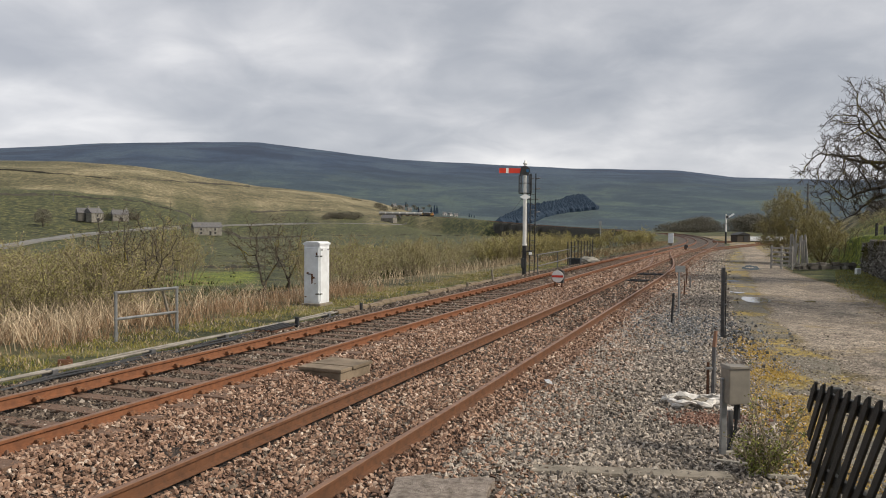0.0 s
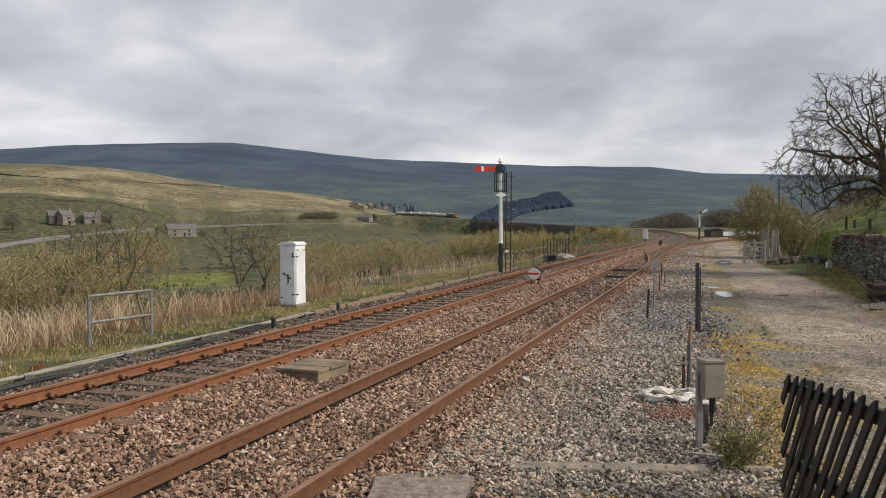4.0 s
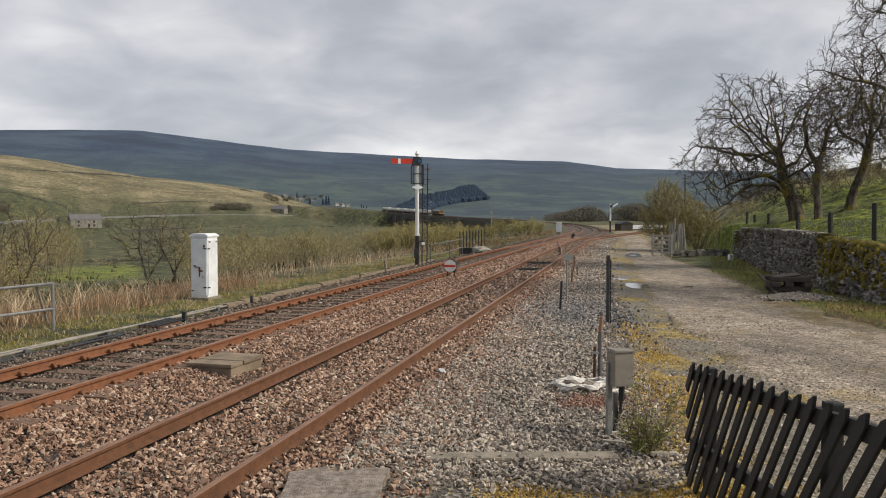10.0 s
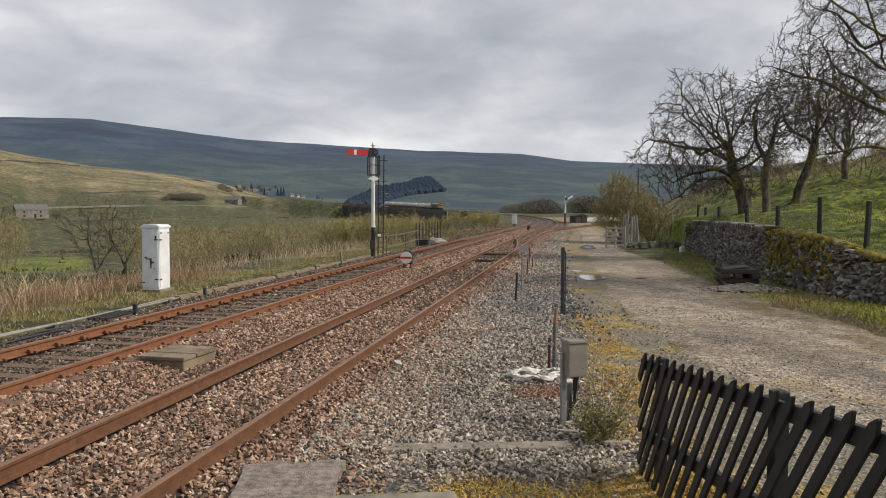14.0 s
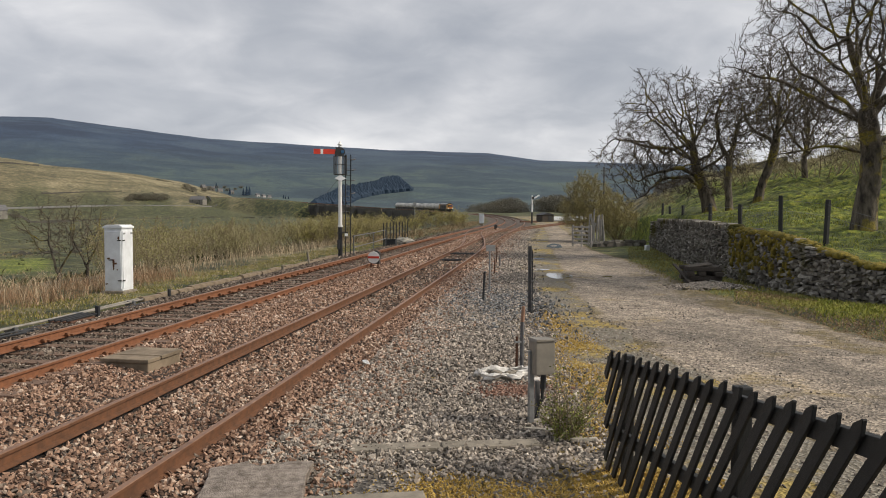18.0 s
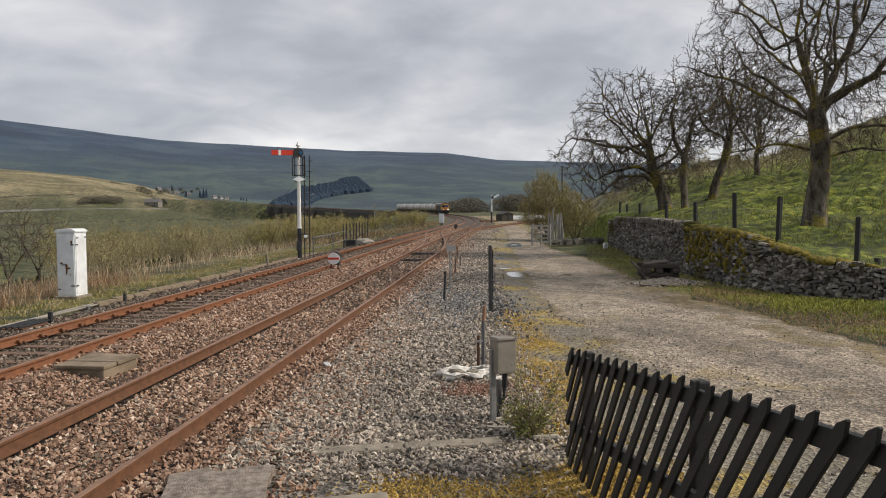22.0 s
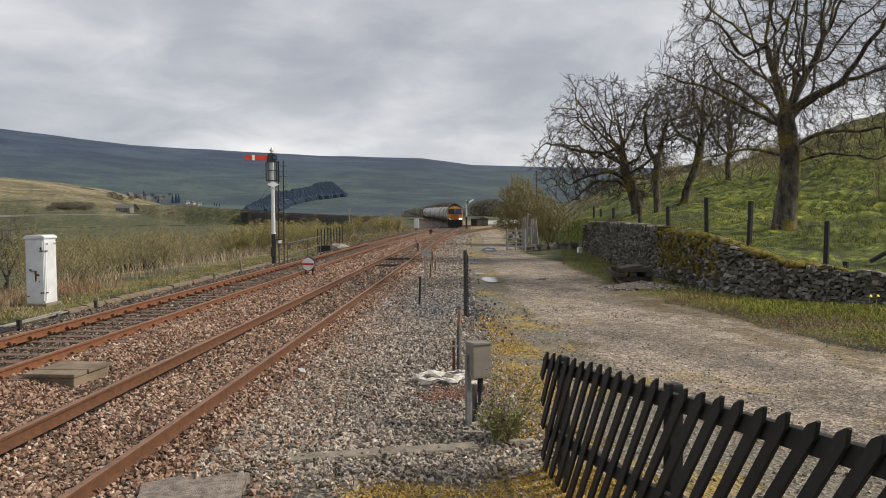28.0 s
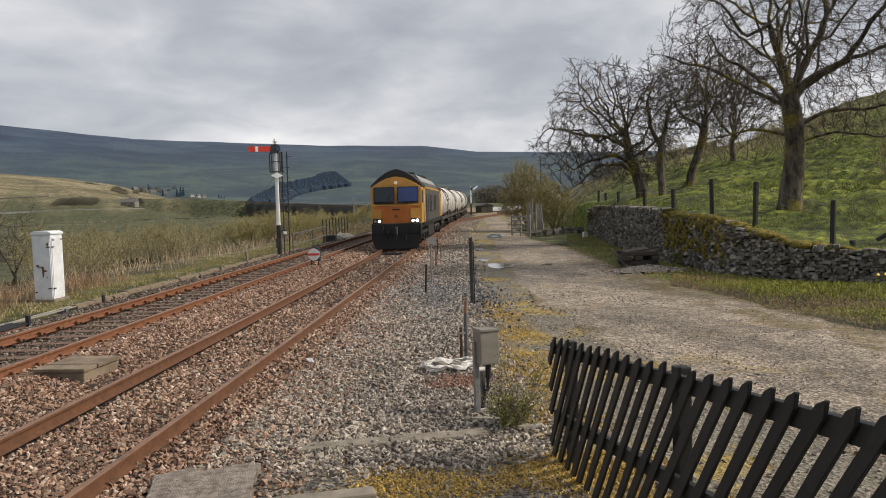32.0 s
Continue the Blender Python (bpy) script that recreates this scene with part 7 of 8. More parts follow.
def build_far_trees():
    rng = np.random.default_rng(17)
    round_ = [fast_mesh("crown", *clump_mesh(200 + k, 800, 3.0, 6.0)) for k in range(3)]
    mt = leaf_mat("far_bare_crown", (0.085, 0.078, 0.058), (0.16, 0.143, 0.10))
    for m in round_:
        m.materials.append(mt)

    def far_tree(az, el, size, label="bare rounded tree in the valley", down=0.4, squat=1.0):
        p, d = on_ray(az, el)
        t = thing("distant_tree", pose(p.x, p.y, p.z - down, 0, 0, rng.uniform(0, 360)) @ Matrix.Diagonal((size / squat, size / squat, size * squat, 1)), label, "tree", "distant trees")
        part("trunk", rod((0, 0, -0.5), (0, 0, 3), 0.25, 0.15, 6), M_BARK, t)
        obj("crown", round_[rng.integers(3)], None, t)
    far_tree(26.4, -0.10, 1.35, "dark rounded tree by the farm lane")
    far_tree(14.9, -0.70, 0.8)
    for az in (22.9, 22.5, 21.2, 20.8, 23.9):
        far_tree(az, 0.30, rng.uniform(0.5, 0.8))
    for az in np.arange(6.0, 8.4, 0.28):
        far_tree(az, 0.45 + rng.uniform(0, 0.25), rng.uniform(1.0, 1.6), "bare scrubby tree under the golden hill", 0.6, 0.8)
    for az in np.arange(4.5, 6.5, 0.16):
        far_tree(az, np.interp(az, [4.5, 6.5], [1.55, 1.95]), rng.uniform(0.35, 0.6), "brown scrub along the hill crest", 0.3, 0.7)
    for az in (3.4, 3.1, 2.6, 2.1, 1.4, 1.0, 4.2, 4.6, 1.9):
        far_tree(az, 1.15 + rng.uniform(-0.1, 0.3), rng.uniform(1.0, 1.8), "bare tree among distant houses", 0.6, 0.8)
    for az, el, d in ((-15.3, 0.35, 390), (-16.0, 0.45, 400), (-16.7, 0.6, 390), (-17.3, 0.75, 405), (-17.9, 0.85, 395), (-18.5, 0.55, 390), (-19.9, 0.75, 380), (-20.5, 0.95, 385), (-21.1, 1.05, 380), (-21.7, 0.8, 390), (-22.5, 0.6, 390)):
        p = at_az(az, d)
        s = (EYE + d * math.tan(radians(el)) - p.z) / 6.0
        t = thing("distant_tree", pose(p.x, p.y, p.z - 0.3, 0, 0, rng.uniform(0, 360)) @ Matrix.Diagonal((s * 1.15, s * 1.15, s, 1)), "bare brown tree beyond the yard", "tree", "distant trees")
        part("trunk", rod((0, 0, -0.5), (0, 0, 3), 0.25, 0.15, 6), M_BARK, t)
        obj("crown", round_[rng.integers(3)], None, t)
    # conifers: a plantation on the hill, and a few by the village
    def cone(c, r, h, k, sides=7):
        vs, fs, b = [], [], 0
        for j in range(4):
            z0, z1, rr = h * (0.08 + 0.22 * j), h * (0.42 + 0.20 * j), r * (1 - 0.22 * j)
            a = np.arange(sides) * 6.283 / sides + rng.uniform(0, 1)
            ring = np.stack([rr * np.cos(a) * rng.uniform(0.75, 1.2, sides), rr * np.sin(a) * rng.uniform(0.75, 1.2, sides), np.full(sides, z0)], -1)
            vs.append(np.concatenate([ring, [[0, 0, min(z1, h)]]]) + c)
            fs += [(b + i, b + (i + 1) % sides, b + sides) for i in range(sides)]
            b += sides + 1
        return np.concatenate(vs), np.array(fs) + k
    ico = bmesh.new()
    bmesh.ops.create_icosphere(ico, subdivisions=1, radius=1)
    lump_v = np.array([v.co[:] for v in ico.verts])
    lump_f = np.array([[v.index for v in f.verts] for f in ico.faces])
    ico.free()
    vs, fs, k = [], [], 0
    EDGE = ([-10.7, -10.4, -9.9, -9.0, -8.3, -7.3, -6.0, -5.0, -4.0], [1.5, 2.0, 2.5, 2.5, 2.15, 1.95, 1.8, 1.25, 0.6])
    for j in range(3000):
        az = rng.uniform(-10.65, -4.0)
        hi = np.interp(az, *EDGE)
        lo = np.interp(az, [-10.7, -8.5, -7, -6, -4], [1.35, 1.15, 0.8, 0.35, 0.2])
        p, d = on_ray(az, rng.uniform(lo, max(lo + 0.05, hi - 0.42)), 1200)
        rr, hh = rng.uniform(7, 11), rng.uniform(8, 13)
        v = lump_v * (1 + 0.07 * rng.normal(0, 1, (len(lump_v), 1))) * (rr, rr, hh) + np.array(p)
        vs.append(v)
        fs.append(lump_f + k)
        k += len(v)
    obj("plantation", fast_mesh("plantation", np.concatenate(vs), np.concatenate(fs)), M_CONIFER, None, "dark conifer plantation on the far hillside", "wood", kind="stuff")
    for az, el, h in ((0.85, 0.95, 10), (0.62, 0.95, 12), (0.45, 0.95, 11), (1.75, 1.0, 9), (2.65, 1.4, 8), (-1.85, 0.72, 6), (-2.2, 0.68, 4.5), (-2.0, 0.7, 5)):
        p, d = on_ray(az, el)
        v, f = cone(np.zeros(3), h * 0.24 * d / 1000, h * d / 1000, 0, 9)
        t = thing("conifer", pose(p.x, p.y, p.z - 0.5), "dark conifer beside the distant line", "tree", "conifers")
        obj("crown", fast_mesh("crown", v, f), M_CONIFER, t)
        part("trunk", rod((0, 0, 0), (0, 0, 3), 0.3, 0.2, 6), M_BARK, t)


build_far_trees()


def ribbon(name, rows, width, height, material, label, category, group=""):
    """A low wall or a lane laid over the land through (bearing, distance) points."""
    rows = np.array(rows, float)
    t = np.linspace(0, 1, 90)
    k = np.linspace(0, 1, len(rows))
    az, d = np.interp(t, k, rows[:, 0]), np.exp(np.interp(t, k, np.log(rows[:, 1])))
    x, y = -np.sin(np.radians(az)) * d, np.cos(np.radians(az)) * d
    tx, ty = np.gradient(x), np.gradient(y)
    l = np.hypot(tx, ty)
    nx, ny = -ty / l * width / 2, tx / l * width / 2
    z0, z1 = ground_z(x + nx, y + ny), ground_z(x - nx, y - ny)
    if height > 0.5 and name == "hill_wall":                           # worn and gapped along its length
        height = height * np.clip(0.62 + 0.3 * np.sin(np.arange(90) * 2.3) + 0.35 * np.sin(np.arange(90) * 0.71 + width), 0.02, 1.0)
    if np.max(height) < 0.5:
        z0 = z1 = np.maximum(z0, z1)
    v = np.stack([np.stack([x + nx, y + ny, z0 - 1.0], -1), np.stack([x - nx, y - ny, z1 - 1.0], -1), np.stack([x - nx, y - ny, np.maximum(z0, z1) + height], -1), np.stack([x + nx, y + ny, np.maximum(z0, z1) + height], -1)], 1).reshape(-1, 3)
    i, j = np.meshgrid(np.arange(89), np.arange(4), indexing="ij")
    a, b = i * 4 + j, i * 4 + (j + 1) % 4
    obj(name, fast_mesh(name, v, np.stack([a, b, b + 4, a + 4], -1).reshape(-1, 4)), material, None, label, category, group)


def hill_rows(*rays):
    return [(az, on_ray(az, el)[1]) for az, el in rays]


W = "dark stone wall running across the hillside"
ribbon("hill_wall", hill_rows((30, 3.5), (26, 3.3), (22, 3.0), (18, 2.95), (13.5, 2.75)), 0.7, 1.1, M_FARWALL, W, "stone wall", "hill walls")
ribbon("hill_wall", hill_rows((13.4, 1.0), (8, 1.15), (5, 0.9)), 0.6, 0.8, M_FARWALL, W, "stone wall", "hill walls")
ribbon("hill_wall", hill_rows((29, 1.85), (25, 1.85), (21.5, 1.6), (18.5, 1.0), (17, 0.3)), 0.6, 1.1, M_FARWALL, W, "stone wall", "hill walls")
ribbon("hill_wall", hill_rows((5.4, 1.6), (4.0, 1.0), (3.0, 0.45)), 1.0, 1.5, M_FARWALL, W, "stone wall", "hill walls")
ribbon("hill_wall", ((20, 415), (14, 540), (8, 610), (2, 640), (-3, 640)), 0.6, 1.0, M_FARWALL, "stone wall across the valley pasture", "stone wall", "hill walls")
ribbon("hill_wall", hill_rows((26, -3.1), (18, -3.0), (10, -2.9)), 0.4, 0.8, M_FARWALL, "tumbled stone wall beside a green meadow", "stone wall", "hill walls")
for run in (np.linspace(30, 18.4, 24), np.linspace(16.2, 2.6, 30)):
    els = np.interp(run, [2.6, 5, 10.4, 15.4, 20, 24.6, 28.8, 30], [0.17, 0.20, 0.20, 0.0, -0.28, -0.72, -1.4, -1.6])
    ribbon("valley_road", hill_rows(*zip(run, els)), 6.5, 0.45, M_TARMAC, "pale lane across the valley floor", "road", "valley lanes")
ribbon("bank_wall", hill_rows((-26.0, 0.9), (-28, 1.3), (-29.8, 1.7), (-33, 2.3), (-36, 2.9)), 0.6, 0.75, M_FARWALL_GREY, "grey stone wall along the upper field", "stone wall", "hill walls")


def build_poles():
    for az, el, h in ((25.8, 1.45, 6.0), (13.5, 2.75, 8.0), (18.2, 0.2, 5.5)):
        p, d = on_ray(az, el)
        t = thing("utility_pole", pose(p.x, p.y, p.z - 0.3), "slim timber utility pole on the hillside", "pole", "utility poles")
        part("shaft", rod((0, 0, 0), (0, 0, h), 0.14, 0.11, 6), M_POST, t)
        part("crossarm", box(1.4, 0.1, 0.1, (0, 0, h - 0.5)), M_POST, t)


build_poles()


def build_viaduct():
    v = thing("viaduct", Matrix(), "dark stone railway viaduct across the valley", "viaduct")
    us = np.linspace(395, 648, 17)
    for a, b in zip(us, us[1:]):
        p, q = track_xyz(np.array([a, b]), -1.7)
        p, q = Vector(p), Vector(q)
        flat = Vector((q.x - p.x, q.y - p.y, 0))
        L = flat.length
        base = min(float(ground_z(p.x, p.y)), float(ground_z(q.x, q.y))) - 1.0
        yaw = math.atan2(flat.y, flat.x)
        zt = min(p.z, q.z) - 0.5
        H = zt - base
        hw = L * 0.38
        spring = max(H - hw - 1.2, H * 0.35)
        rise = min(hw, H - spring - 0.8)
        arch = [(L / 2 + hw * math.cos(t), spring + rise * math.sin(t)) for t in np.linspace(0, math.pi, 13)]
        pts = [(0, 0), (L / 2 - hw, 0)] + arch[::-1] + [(L / 2 + hw, 0), (L, 0), (L, H), (0, H)]
        bm = bmesh.new()
        for y in (-4.6, 4.6):
            vs = [bm.verts.new((x, y, z)) for x, z in pts]
            bm.faces.new(vs)
        bm.verts.ensure_lookup_table()
        n = len(pts)
        for k in range(n):
            bm.faces.new((bm.verts[k], bm.verts[(k + 1) % n], bm.verts[n + (k + 1) % n], bm.verts[n + k]))
        bmesh.ops.triangulate(bm, faces=bm.faces[:])
        o = part("span", bm, M_DARKSTONE, v)
        o.matrix_world = Matrix.Translation((p.x, p.y, base)) @ Matrix.Rotation(yaw, 4, "Z")
        for y in (-4.5, 4.5):
            o2 = part("parapet", box(L, 0.5, 0.55, (L / 2, y, 0)), M_FARWALL, v)
            slope = math.atan2(q.z - p.z, L)
            o2.matrix_world = Matrix.Translation((p.x, p.y, p.z - 0.5)) @ Matrix.Rotation(yaw, 4, "Z") @ Matrix.Rotation(-slope, 4, "Y")


build_viaduct()


def build_far_lineside():
    # far semaphore: black and white post, arm dropped to the right
    x, y = az_xy(-19.33, 142)
    z = float(ground_z(x, y))
    s = thing("semaphore_signal", pose(x, y, z), "distant black and white semaphore post with its arm raised", "railway signal", "signals")
    part("post_foot", rod((0, 0, 0), (0, 0, 2.0), 0.16, n=8), M_BLACK, s)
    part("post", rod((0, 0, 2.0), (0, 0, 4.9), 0.14, 0.11, 8), M_WHITE_CLEAN, s)
    part("arm", box(1.3, 0.03, 0.25, (0.75, -0.2, 4.55), 0, pose(0, 0, 0, 0, -28, 0)), M_WHITE, s, "pale back of the arm")
    part("spectacle", box(0.45, 0.1, 0.4, (0.1, -0.2, 4.3), 0.02), M_BLACK, s)
    part("stage", box(0.6, 0.6, 0.05, (0, 0, 3.4)), M_BLACK, s)
    # far lineside cabinet
    x, y = az_xy(-15.78, 122)
    c = thing("lineside_cabinet", pose(x, y, float(ground_z(x, y)), 0, 0, -20), "white lineside cabinet far along the track", "cabinet")
    part("leg", box(0.5, 0.4, 0.5, (0, 0, 0)), M_CONC, c)
    part("body", box(0.72, 0.5, 1.35, (0, 0, 0.45), 0.02), M_WHITE, c)
    part("lid", box(0.8, 0.58, 0.08, (0, 0, 1.8), 0.02), M_WHITE, c)
    # white signal post beyond the bushes
    x, y = az_xy(-11.03, 190)
    p = thing("signal_post", pose(x, y, float(ground_z(x, y))), "slim white signal post beyond the bushes", "post")
    z0 = EYE + 190 * math.tan(radians(0.40)) - float(ground_z(x, y))
    part("shaft", rod((0, 0, 0), (0, 0, z0), 0.13, n=8), M_GREYMETAL, p)
    part("head", box(0.6, 0.4, 0.8, (0, 0, z0 - 0.4), 0.03), M_GREYMETAL, p)
    # yard: low shed and parked white vans beyond the lane
    x, y = az_xy(-20.9, 165)
    g = float(ground_z(x, y))
    for k, (dx, h, w) in enumerate(((0.2, 0.55, 3.4), (5.0, 0.6, 3.6))):
        t = thing("white_skip", pose(x + dx, y, g, 0, 0, 8 * k), "low white container in the yard", "container", "yard containers")
        part("body", box(w, 2.0, h, (0, 0, 0.15), 0.08), M_WHITE, t)
        part("lid", box(w * 0.9, 1.6, 0.25, (0, 0, h + 0.15), 0.05), M_WHITE, t)
        part("skid", box(w * 0.8, 1.6, 0.15, (0, 0, 0)), M_BLACK, t)
    hut = thing("yard_hut", at_ground(*az_xy(-20.25, 158), 0, 12), "low dark timber hut with a shallow roof in the yard", "hut")
    part("wall", box(2.6, 2.2, 1.35, (0, 0, 0), 0.03), M_OLDTIMBER, hut)
    part("roof", prism([(-1.5, 1.35), (1.5, 1.35), (0, 1.85)], 2.5, Matrix(), 0.02), M_BLACK, hut)
    part("door", box(0.8, 0.06, 1.15, (0.4, -1.13, 0.05), 0.01), M_BLACK, hut)
    for dx, dy, l in ((-5.5, -6, 4.0), (-2.0, -14, 3.0), (3.0, -9, 5.0)):
        px, py = az_xy(-20.25, 158)
        pile = thing("rail_pile", at_ground(px + dx, py + dy, 0, 70 + 9 * dx), "low stack of rusty spare rails", "rail pile", "rail piles")
        for k in range(4):
            part("rail_length", box(l, 0.16, 0.16, (0.1 * k, -0.3 + 0.2 * k, 0.0 if k < 3 else 0.17), 0.02), M_CHAIR, pile)
    # a slim mast behind the lane bush
    x, y = az_xy(-24.3, 72)
    m = thing("mast", pose(x, y, float(ground_z(x, y))), "slim grey mast behind the lane bush", "mast")
    part("shaft", rod((0, 0, 0), (0, 0, 6.2), 0.12, 0.08, 8), M_POST, m)
    part("bracket", box(0.6, 0.08, 0.08, (0, 0, 5.8)), M_POST, m)
    # small dark ground signal between the far rails
    q = track_xyz(np.array([98.0]), -1.74)[0]
    d = thing("ground_signal", pose(q[0], q[1], q[2] - 0.2), "small rusty ground signal between the tracks", "railway signal", "signals")
    part("stand", box(0.25, 0.25, 0.5, (0, 0, 0), 0.03), M_CHAIR, d)
    part("disc", disc(0.22, 0.05, pose(0, -0.2, 0.5, 90, 0, 0)), M_BLACK, d)
    # point rods across the near track
    for u, off, w in ((43.6, 0.0, 1.42), (38.0, -0.1, 0.9), (90, -SPACING, 1.42)):
        q = track_xyz(np.array([u]), off)[0]
        t = thing("point_stretcher", pose(q[0], q[1], q[2] - 0.12, 0, 0, -24), "dark point stretcher bars across the rails", "point rods", "point rods")
        for k in range(3):
            part("bar", box(w, 0.07, 0.05, (0, 0.45 * k, 0), 0.01), M_BLACK, t)


build_far_lineside()

# ---- the goods train ----
def glow(name, col, power):
    mt, nt, b = mat(name, 0.3)
    b.inputs["Base Color"].default_value = (*col, 1)
    b.inputs["Emission Color"].default_value = (*col, 1)
    b.inputs["Emission Strength"].default_value = power
    return mt


M_LAMP = glow("lit_headlamp", (1.0, 0.93, 0.80), 14.0)
M_MARKER = glow("dim_marker_lamp", (0.75, 0.6, 0.55), 0.22)
M_GLASS = plain("dark_windscreen", (0.014, 0.020, 0.028), (0.010, 0.014, 0.02), 0.08, 0, 1, 0)
# blue copy of the glass: light on one pane put into its colour
M_GLASS_BLUE = plain("blue_lit_windscreen", (0.022, 0.045, 0.16), (0.016, 0.034, 0.12), 0.08, 0, 1, 0)
M_SOOT = plain("sooty_black", (0.018, 0.018, 0.019), (0.010, 0.010, 0.010), 0.75, 0, 2, 0.1)
M_SIDE = plain("grimy_bodyside", (0.085, 0.078, 0.068), (0.040, 0.037, 0.033), 0.6, 0, 1.2, 0.1)
M_ROOF = plain("silver_grey_roof", (0.36, 0.35, 0.33), (0.24, 0.23, 0.21), 0.5, 0.3, 1, 0.1)
M_BOGIE = plain("brake_dust_bogie", (0.060, 0.048, 0.038), (0.028, 0.023, 0.019), 0.9, 0, 3, 0.2)



def outline(pts):
    return pts + [(-x, z) for x, z in pts[::-1] if x > 0]


def wheelset(parent, y, r=0.5):
    for x in (-0.75, 0.75):
        w = part("wheel", disc(r, 0.13, pose(x, y, r, 0, 90, 0), 20), M_BOGIE, parent)
        part("tyre", disc(r + 0.02, 0.04, pose(x - math.copysign(0.07, x), y, r, 0, 90, 0), 20), M_SOOT, w)
    part("axle", rod((-0.75, y, r), (0.75, y, r), 0.08), M_BOGIE, parent)


def bogie(parent, y, axles, half):
    b = part("bogie", box(0.16, half * 2, 0.36, (1.08, y, 0.42), 0.04), M_BOGIE, parent)
    part("bogie_frame", box(0.16, half * 2, 0.36, (-1.08, y, 0.42), 0.04), M_BOGIE, parent)
    part("bolster", box(2.2, 0.5, 0.3, (0, y, 0.55), 0.04), M_BOGIE, parent)
    for a in axles:
        wheelset(parent, y + a)
        for x in (-1.18, 1.18):
            part("axlebox", box(0.18, 0.34, 0.34, (x, y + a, 0.34), 0.04), M_BOGIE, parent)


def build_locomotive():
    """Heavy diesel; its nose at the origin and its body behind, along -y."""
    t = thing("diesel_locomotive", Matrix(), "heavy orange-fronted diesel goods locomotive with lit headlamps", "locomotive", "train")
    L = 21.4
    # underframe, skirt and body
    part("underframe", box(2.5, L - 1.2, 0.30, (0, -L / 2, 0.98), 0.03), M_SOOT, t)
    part("fuel_tank", box(2.3, 5.5, 0.75, (0, -L / 2, 0.28), 0.1), M_SOOT, t)
    body = prism(outline([(1.30, 1.25), (1.32, 2.9), (1.22, 3.2), (0.8, 3.62), (0.0, 3.78)]), L - 6.4, pose(0, -L / 2, 0), 0.02)
    part("body", body, M_SIDE, t)
    for k in range(9):
        y = -4.6 - 1.5 * k
        for sx in (-1, 1):
            part("louvre", box(0.05, 1.15, 0.95, (sx * 1.325, y, 1.75), 0.01), M_SOOT if k in (2, 5) else M_SIDE, t)
    for sx in (-1, 1):
        part("cantrail", box(0.06, L - 6.4, 0.10, (sx * 1.30, -L / 2, 2.98), 0.01), M_YELLOW, t)
        part("solebar", box(0.06, L - 3.4, 0.14, (sx * 1.30, -L / 2, 1.14), 0.01), M_SOOT, t)
    part("roof", prism(outline([(1.10, 3.32), (0.8, 3.66), (0.0, 3.84)]), L - 6.8, pose(0, -L / 2, 0.03), 0.02), M_ROOF, t, "silver-grey roof")
    for k in range(3):
        part("roof_fan", disc(0.55, 0.12, pose(0, -13 - 1.4 * k, 3.90), 20), M_SOOT, t)
    part("exhaust", box(0.6, 0.9, 0.2, (0, -9, 3.82), 0.03), M_SOOT, t)
    # cabs at both ends
    for end in (0, 1):
        flip = Matrix() if end == 0 else Matrix.Translation((0, -L, 0)) @ Matrix.Rotation(math.pi, 4, "Z")

        def cab_part(name, bm, material, parent=None, label=""):
            bmesh.ops.transform(bm, matrix=flip, verts=bm.verts[:])
            return part(name, bm, material, parent or t, label)

        def raked(bm, k=0.10):
            for v in bm.verts:
                if v.co.y > -0.9:
                    v.co.y -= max(0, v.co.z - 2.05) * k * 2.2
                    v.co.y -= (abs(v.co.x) / 1.33) ** 2 * 0.10
            return bm

        shell = prism(outline([(1.32, 1.25), (1.34, 2.92), (1.27, 3.06), (0.86, 3.30), (0.45, 3.47), (0.0, 3.54)]), 3.0, pose(0, -1.66, 0), 0.02)
        cab = cab_part("cab", raked(shell), M_YELLOW, None, "orange-yellow cab")
        hood = prism(outline([(1.345, 3.02), (1.33, 3.14), (0.92, 3.50), (0.45, 3.79), (0.0, 3.92)]), 3.05, pose(0, -1.78, 0), 0.03)
        cab_part("cab_roof", raked(hood), M_SOOT, None, "black arched cab roof")
        nose = raked(box(2.30, 0.06, 0.86, (0, -0.145, 1.24), 0.02))
        cab_part("nose_panel", nose, M_ORANGE, None, "deep orange nose panel")
        ledge = raked(box(2.62, 0.10, 0.05, (0, -0.145, 2.12), 0.01))
        cab_part("ledge", ledge, M_YELLOW)
        for sx in (-1, 1):
            fr = cab_part("window_frame", raked(box(1.10, 0.05, 0.80, (sx * 0.62, -0.145, 2.24), 0.02)), M_SOOT)
            gl = cab_part("windscreen", raked(box(1.00, 0.05, 0.69, (sx * 0.62, -0.125, 2.30), 0.03)), M_GLASS_BLUE if sx * (1 if end == 0 else -1) < 0 else M_GLASS, fr)
            cab_part("wiper", raked(rod((sx * 0.5, -0.09, 2.28), (sx * 0.25, -0.09, 2.75), 0.012, n=5)), M_SOOT, fr)
            cab_part("data_panel", raked(box(0.50, 0.05, 0.44, (sx * 1.02, -0.115, 1.52), 0.01)), M_YELLOW)
            lamp = cab_part("lamp_cluster", raked(box(0.48, 0.06, 0.24, (sx * 0.98, -0.105, 1.27), 0.03)), M_SOOT)
            for dx, m in ((0.11, M_LAMP if end == 0 else M_GLASS), (-0.11, M_LAMP if end == 0 and sx < 0 else M_GREYMETAL)):
                cab_part("headlamp", disc(0.066, 0.06, pose(sx * (0.98 - dx), -0.135, 1.39, 90, 0, 0), 16), m, lamp)
            cab_part("side_window", box(0.05, 0.6, 0.6, (sx * 1.335, -1.0, 2.25), 0.02), M_GLASS)
